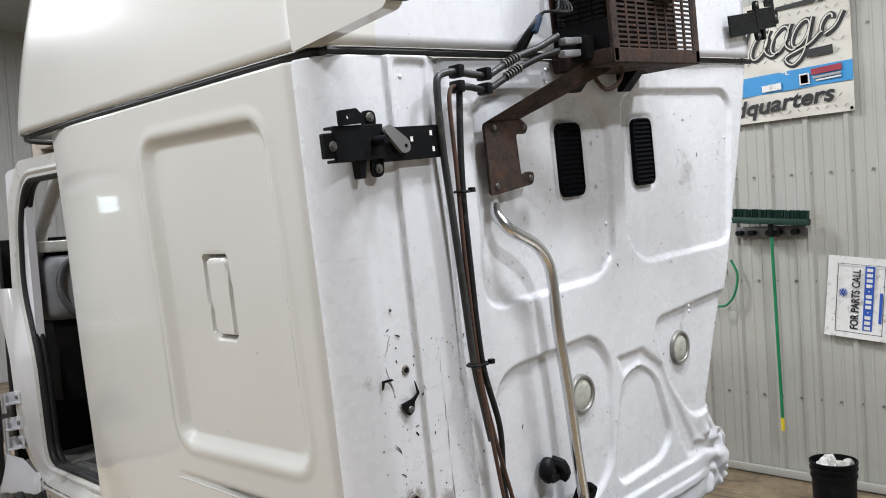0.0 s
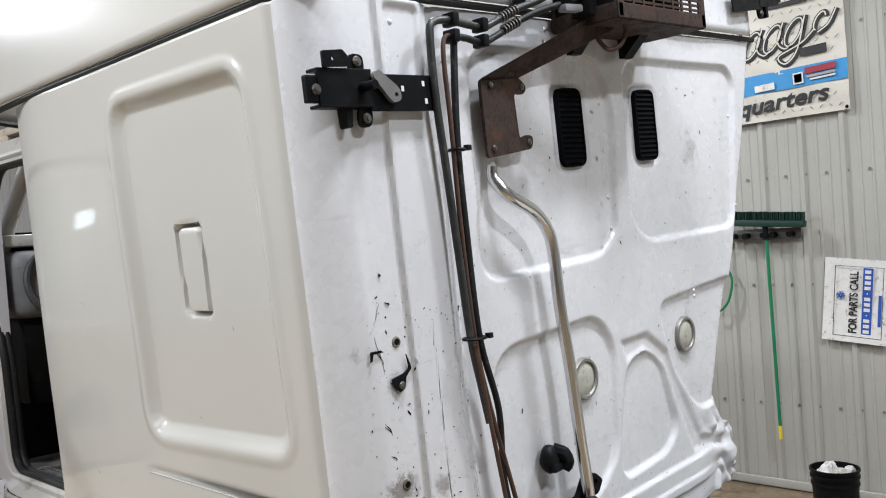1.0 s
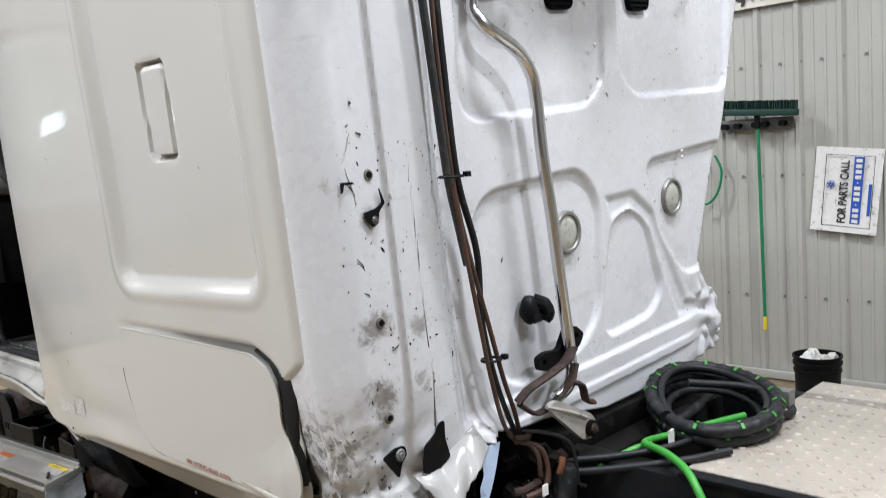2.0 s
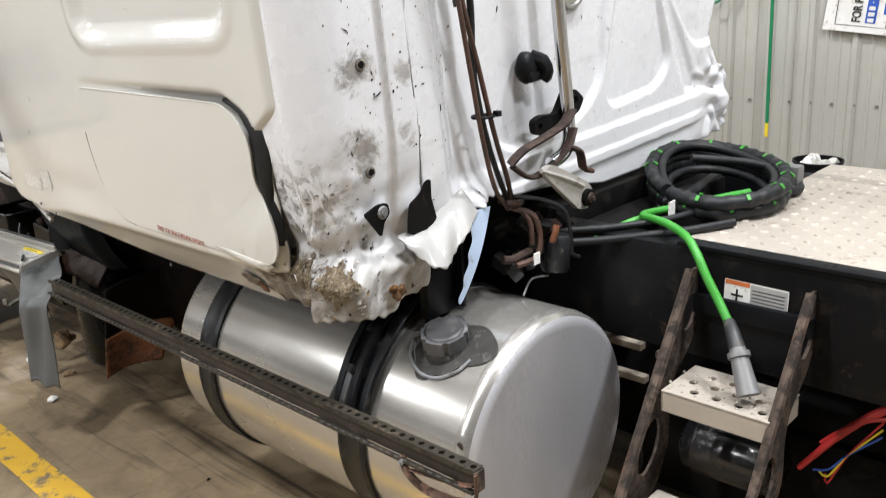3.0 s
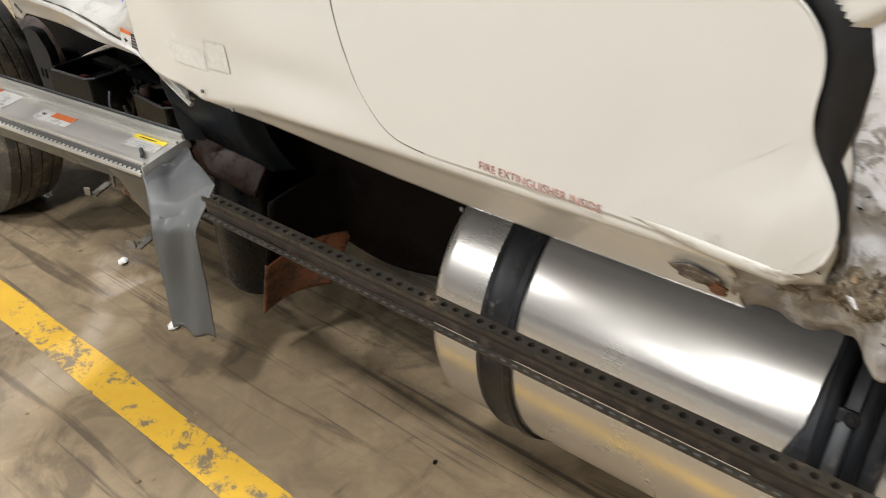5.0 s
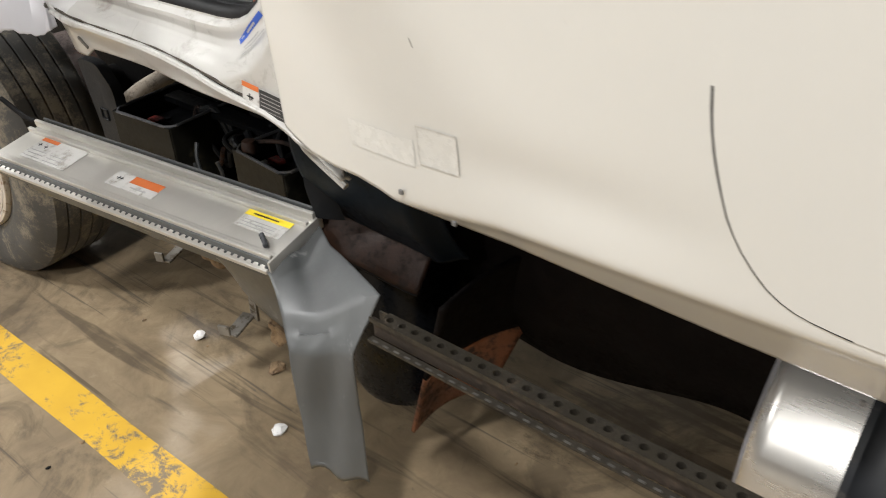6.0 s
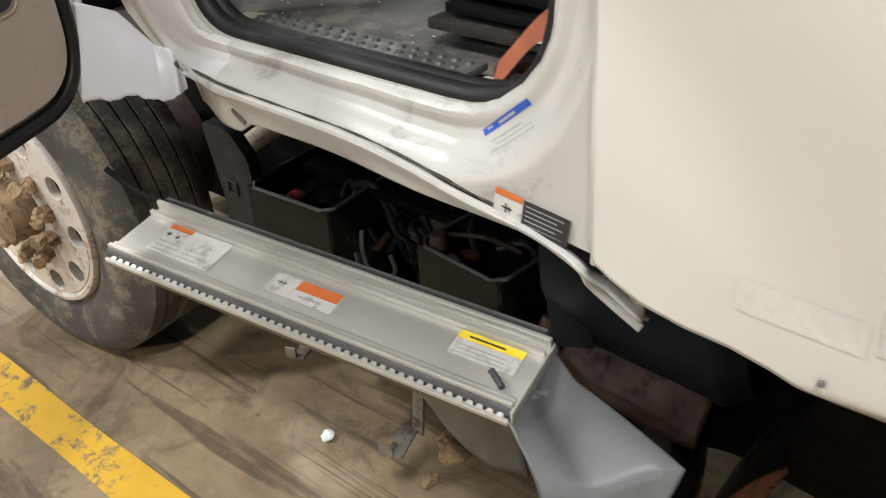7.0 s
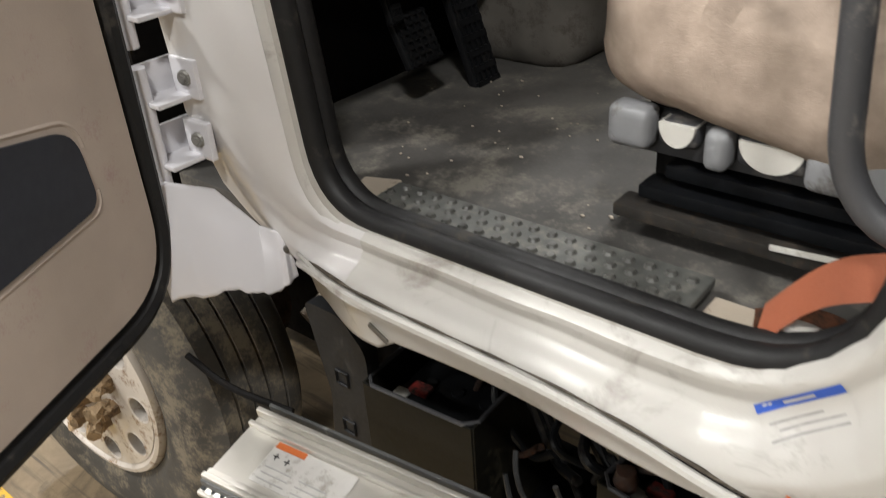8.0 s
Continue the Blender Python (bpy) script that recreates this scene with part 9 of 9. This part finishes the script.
def wall_banner():
    b = thing("banner", "cream vinyl banner with black print and blue stripe on the wall", "banner", (WALL_X, 1.4, 2.78))
    m = WALL_FACE @ Matrix.Translation((-2.36, 2.775, 0.006)) @ Matrix.Rotation(radians(0.4), 4, "Z")
    W, H = 1.80, 0.90
    part("vinyl", sheet(60, 30, lambda u, v: (W * u, H * v, 0.012 + 0.007 * np.sin(u * 17 + v * 3) * v + 0.004 * np.sin((u + v) * 24)), Matrix()), WEDGE, b, "cream vinyl", m=m)
    part("stripe", sheet(60, 4, lambda u, v: (W * u, 0.185 + 0.145 * v + 0.035 * u, 0.018 + 0.007 * np.sin(u * 17) * 0.3)), BANNER_BLUE, b, "blue stripe", m=m)
    # hatching of small crossed strokes
    hb = bmesh.new()
    random.seed(2)
    for i in range(26):
        for j in range(11):
            x, y = 0.04 + i * 0.068 + (0.034 if j % 2 else 0), 0.05 + j * 0.08
            if 0.17 < y < 0.40 or x > W - 0.03:
                continue
            a = 0.8 if (i + j) % 2 else -0.8
            c = Vector((x, y, 0.0165))
            d = Vector((math.cos(a), math.sin(a), 0)) * 0.014
            add_cyl(hb, c - d, c + d, 0.0032, n=4)
    part("hatching", hb, INK_GREY, b, "fine grey crossed strokes", m=m, smooth=False, kind="stuff")
    part("lettering", text_mesh("Headquarters", 0.165, 0.004, 0.25), INK, b, "bold black slanted lettering", m=m @ Matrix.Translation((0.56, 0.035, 0.021)) @ Matrix.Rotation(0.055, 4, "Z") @ Matrix.Diagonal((1.20, 1, 1, 1)), smooth=False)
    # logo as plain slanted black strokes with pale cores
    def oval(cx, cy, rx, ry, a0=0.0, a1=2 * math.pi):
        return [(cx + rx * math.cos(t) + 0.45 * ry * math.sin(t), cy + ry * math.sin(t)) for t in (a0 + (a1 - a0) * k / 14 for k in range(15))]

    runs = [oval(1.13, 0.55, 0.055, 0.095), oval(1.29, 0.57, 0.055, 0.095), oval(1.45, 0.59, 0.055, 0.095), [(1.22, 0.66), (1.17, 0.52), (1.22, 0.46), (1.27, 0.49)], [(1.38, 0.68), (1.33, 0.54), (1.38, 0.48), (1.43, 0.51)], [(1.54, 0.70), (1.47, 0.46), (1.38, 0.37), (1.33, 0.43), (1.50, 0.50), (1.60, 0.58)], [(1.62, 0.88), (1.60, 0.80)], oval(1.64, 0.63, 0.035, 0.06, 0.5, 4.6), [(0.95, 0.44), (1.02, 0.62), (1.09, 0.80)], [(1.62, 0.55), (1.70, 0.60), (1.76, 0.70)]]
    dark, pale = bmesh.new(), bmesh.new()
    for r in runs:
        run = [Vector((x, y + 0.02, 0.019)) for x, y in r]
        add_tube(dark, spline(run, 0.015), 0.021, 6, 0.12)
        add_tube(pale, [p + Vector((-0.006, 0.006, 0.004)) for p in spline(run, 0.015)], 0.005, 6, 0.2)
    part("logo_outline", dark, INK, b, "black slanted strokes", m=m)
    part("logo_core", pale, WEDGE, b, "pale stroke cores", m=m)
    for x, y, w, h, mt in ((1.50, 0.405, 0.19, 0.062, INK), (1.43, 0.215, 0.075, 0.082, PAPER), (1.44, 0.225, 0.055, 0.062, BANNER_RED), (1.52, 0.275, 0.22, 0.045, BANNER_RED), (1.53, 0.245, 0.20, 0.018, INK_GREY), (1.14, 0.215, 0.15, 0.05, PAPER), (1.30, 0.80, 0.30, 0.03, INK), (1.55, 0.225, 0.18, 0.012, PAPER)):
        part("print_bar", box((x + w / 2, y + h / 2, 0.0285), (w, h, 0.003), 0.0, m @ Matrix.Rotation(0.04, 4, "Z") @ Matrix.Translation((0, -0.04, 0))), mt, b, smooth=False)
    for x, y in ((0.02, 0.02), (W - 0.02, 0.02), (W - 0.02, H - 0.02)):
        bolt(b, m @ Vector((x, y, 0.018)), (-1, 0, 0), 0.012, 0.006, GRIMY, "grommet")


wall_banner()


def broom():
    b = thing("push_broom", "green push broom hanging head up from a wall rack", "broom", (WALL_X, 1.18, 0.39))
    part("pole", cyl((WALL_X - 0.10, 1.185, 1.97), (WALL_X - 0.09, 1.17, 0.50), 0.0125, n=12), GREEN_POLE, b, "green pole")
    part("grip", cyl((WALL_X - 0.09, 1.1708, 0.50), (WALL_X - 0.09, 1.17, 0.40), 0.0135, n=12), YELLOW_LABEL, b, "yellow pole tip")
    M = Matrix.Translation((WALL_X - 0.10, 1.19, 2.02)) @ Matrix.Rotation(radians(4), 4, "X")
    part("head", box((0, 0, 0), (0.07, 0.60, 0.05), 0.012, M), GREEN_DARK, b, "dark green broom head")
    br = bmesh.new()
    random.seed(8)
    for k in range(160):
        y = -0.295 + 0.59 * k / 159
        add_box(br, (random.uniform(-0.02, 0.02), y, 0.055), (0.03, 0.0035, 0.06 + random.uniform(-0.006, 0.006)), 0, M)
    part("bristles", br, GREEN_DARK, b, "dark green bristles", smooth=False, kind="stuff")
    part("socket", cyl((WALL_X - 0.10, 1.186, 1.90), (WALL_X - 0.10, 1.19, 2.0), 0.02, n=12), BLACK_PLASTIC, b)
    rack = thing("tool_rack", "grey metal tool rack screwed to the wall", "tool rack", (WALL_X, 1.25, 1.90))
    part("back_plate", box((WALL_X - 0.016, 1.23, 1.935), (0.012, 0.55, 0.085), 0.003), PLUG_GREY, rack)
    for y in (1.02, 1.15, 1.22, 1.36, 1.46):
        part("roller", cyl((WALL_X - 0.09, y, 1.93), (WALL_X - 0.02, y, 1.93), 0.022, n=12), BLACK_PLASTIC, rack, "black clamp roller")


broom()


def bucket():
    b = thing("bucket", "black plastic bucket with crumpled white rags, standing on the floor", "bucket", (4.62, 0.62, 0))
    m = Matrix.Translation((4.62, 0.62, 0))
    part("pail", lathe([(0, 0.0), (0.128, 0.0), (0.132, 0.01), (0.143, 0.26), (0.152, 0.262), (0.152, 0.282), (0.144, 0.284), (0.146, 0.31), (0.156, 0.312), (0.156, 0.33), (0.147, 0.332), (0.150, 0.355), (0.158, 0.357), (0.158, 0.372), (0.148, 0.372), (0.138, 0.02), (0, 0.015)], 40, m), BLACK_PLASTIC, b, "black ribbed pail")
    part("pail_label", sheet(12, 4, lambda u, v: (0.1405 * np.cos(2.6 + u * 1.5), 0.1405 * np.sin(2.6 + u * 1.5), 0.10 + 0.12 * v)), PAPER, b, "white printed label", m=m)
    random.seed(3)
    for k in range(4):
        bm = bmesh.new()
        c = Vector((4.62 + random.uniform(-0.06, 0.06), 0.62 + random.uniform(-0.07, 0.07), 0.335))
        bmesh.ops.create_icosphere(bm, subdivisions=3, radius=0.055, matrix=Matrix.Translation(c))
        for v in bm.verts:
            v.co += (v.co - c) * 0.9 * noise.noise(v.co * 22)
        part("rag", bm, PAPER if k % 2 else LIGHT_PLASTIC, b, "crumpled pale rag")
    part("fill", cyl((4.62, 0.62, 0.28), (4.62, 0.62, 0.33), 0.135, n=24), GRIMY, b)


bucket()
screws = bmesh.new()
for z in (0.645, 1.55, 2.36, 3.4):
    for k in range(40):
        y = 3.4 - k * 0.1482
        bmesh.ops.create_cone(screws, cap_ends=True, segments=6, radius1=0.012, radius2=0.009, depth=0.01, matrix=Matrix.Translation((WALL_X + 0.016, y + 0.03, z)) @ Matrix.Rotation(radians(90), 4, "Y"))
part("trim_wall_screws", screws, GREY_RING, None, smooth=False, kind="structure")
solo("baseboard", box((WALL_X - 0.012, 2.0, 0.04), (0.03, 21.8, 0.06), 0.004), WALL_STEEL, "pale base trim along the cladding", "base trim", kind="structure")
hz = thing("hose_reel", "thin teal hose hanging on the wall behind the cab", "hose", (WALL_X - 0.05, 1.62, 1.3))
part("hose", tube([(WALL_X - 0.05, 1.55, 1.72), (WALL_X - 0.05, 1.50, 1.60), (WALL_X - 0.05, 1.53, 1.45), (WALL_X - 0.05, 1.60, 1.36), (WALL_X - 0.05, 1.68, 1.34)], 0.010, 8), GREEN_POLE, hz)

# ---- litter on the floor ----
random.seed(17)


def scrap(x, y, s, mt, label, cat="litter", flat=0.25):
    bm = bmesh.new()
    bmesh.ops.create_icosphere(bm, subdivisions=2, radius=s, matrix=Matrix.Translation((x, y, s * flat)) @ Matrix.Diagonal((1, random.uniform(0.5, 0.9), flat, 1)))
    for v in bm.verts:
        v.co += Vector((noise.noise(v.co * 60), noise.noise(v.co * 60 + Vector((9, 0, 0))), 0)) * s * 0.5
        v.co.z = max(0.001, v.co.z)
    solo("scrap", bm, mt, label, cat, smooth=False)


scrap(-0.333, 1.458, 0.017, YELLOW_LABEL, "scrap of yellow paper on the concrete floor")
for x, y, s in ((0.166, 2.144, 0.020), (0.285, 2.656, 0.020), (-0.18, 0.75, 0.008), (-0.42, 0.60, 0.007)):
    scrap(x, y, s, PAPER, "crumpled scrap of white paper on the floor", flat=0.6)
for k in range(26):
    scrap(random.uniform(-0.5, 0.5), random.uniform(0.0, 3.0), random.uniform(0.004, 0.010), MUD if k % 3 else GRIMY, "small crumb of dried dirt on the floor")
for x, y in ((0.10, 0.72), (0.33, 2.35), (0.12, 0.90)):
    scrap(x, y, 0.028, MUD, "clod of dried mud on the floor", flat=0.4)


def floor_stain(x, y, rx, ry, wobble, mt, lift, label):
    me = sheet(72, 6, lambda u, v: (x + v * rx * (1 + wobble * (np.sin(10 * np.pi * u) * 0.5 + np.cos(6 * np.pi * u + 1) + 0.4 * np.sin(26 * np.pi * u))) * np.cos(2 * np.pi * u), y + v * ry * (1 + wobble * (np.sin(8 * np.pi * u + 2) + 0.5 * np.cos(22 * np.pi * u))) * np.sin(2 * np.pi * u), lift + 0 * u))
    part("trim_stain_shade", me, mt, None, label, kind="structure")


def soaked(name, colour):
    """Soaked-in stain, which can carry shade in its colour, thinning out raggedly towards its rim."""
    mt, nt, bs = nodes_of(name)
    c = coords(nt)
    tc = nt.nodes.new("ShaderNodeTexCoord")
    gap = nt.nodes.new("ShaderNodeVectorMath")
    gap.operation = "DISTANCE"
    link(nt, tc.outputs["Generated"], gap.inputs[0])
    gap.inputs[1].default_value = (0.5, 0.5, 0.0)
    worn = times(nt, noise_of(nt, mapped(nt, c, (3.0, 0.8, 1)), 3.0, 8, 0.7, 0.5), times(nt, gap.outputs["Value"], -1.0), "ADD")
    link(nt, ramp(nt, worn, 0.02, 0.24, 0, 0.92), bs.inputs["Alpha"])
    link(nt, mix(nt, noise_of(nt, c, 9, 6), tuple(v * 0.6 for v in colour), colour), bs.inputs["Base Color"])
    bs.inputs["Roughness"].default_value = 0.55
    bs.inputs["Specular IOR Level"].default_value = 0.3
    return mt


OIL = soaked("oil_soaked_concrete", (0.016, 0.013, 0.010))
# Mixes real floor stain with the shade that falls under the cab.
STAIN_SHADE = soaked("stain_shade_concrete", (0.045, 0.034, 0.023))
floor_stain(0.70, 1.55, 0.50, 0.66, 0.12, STAIN_SHADE, 0.002, "dark patch on the concrete under the cab, stain and painted shade in one")
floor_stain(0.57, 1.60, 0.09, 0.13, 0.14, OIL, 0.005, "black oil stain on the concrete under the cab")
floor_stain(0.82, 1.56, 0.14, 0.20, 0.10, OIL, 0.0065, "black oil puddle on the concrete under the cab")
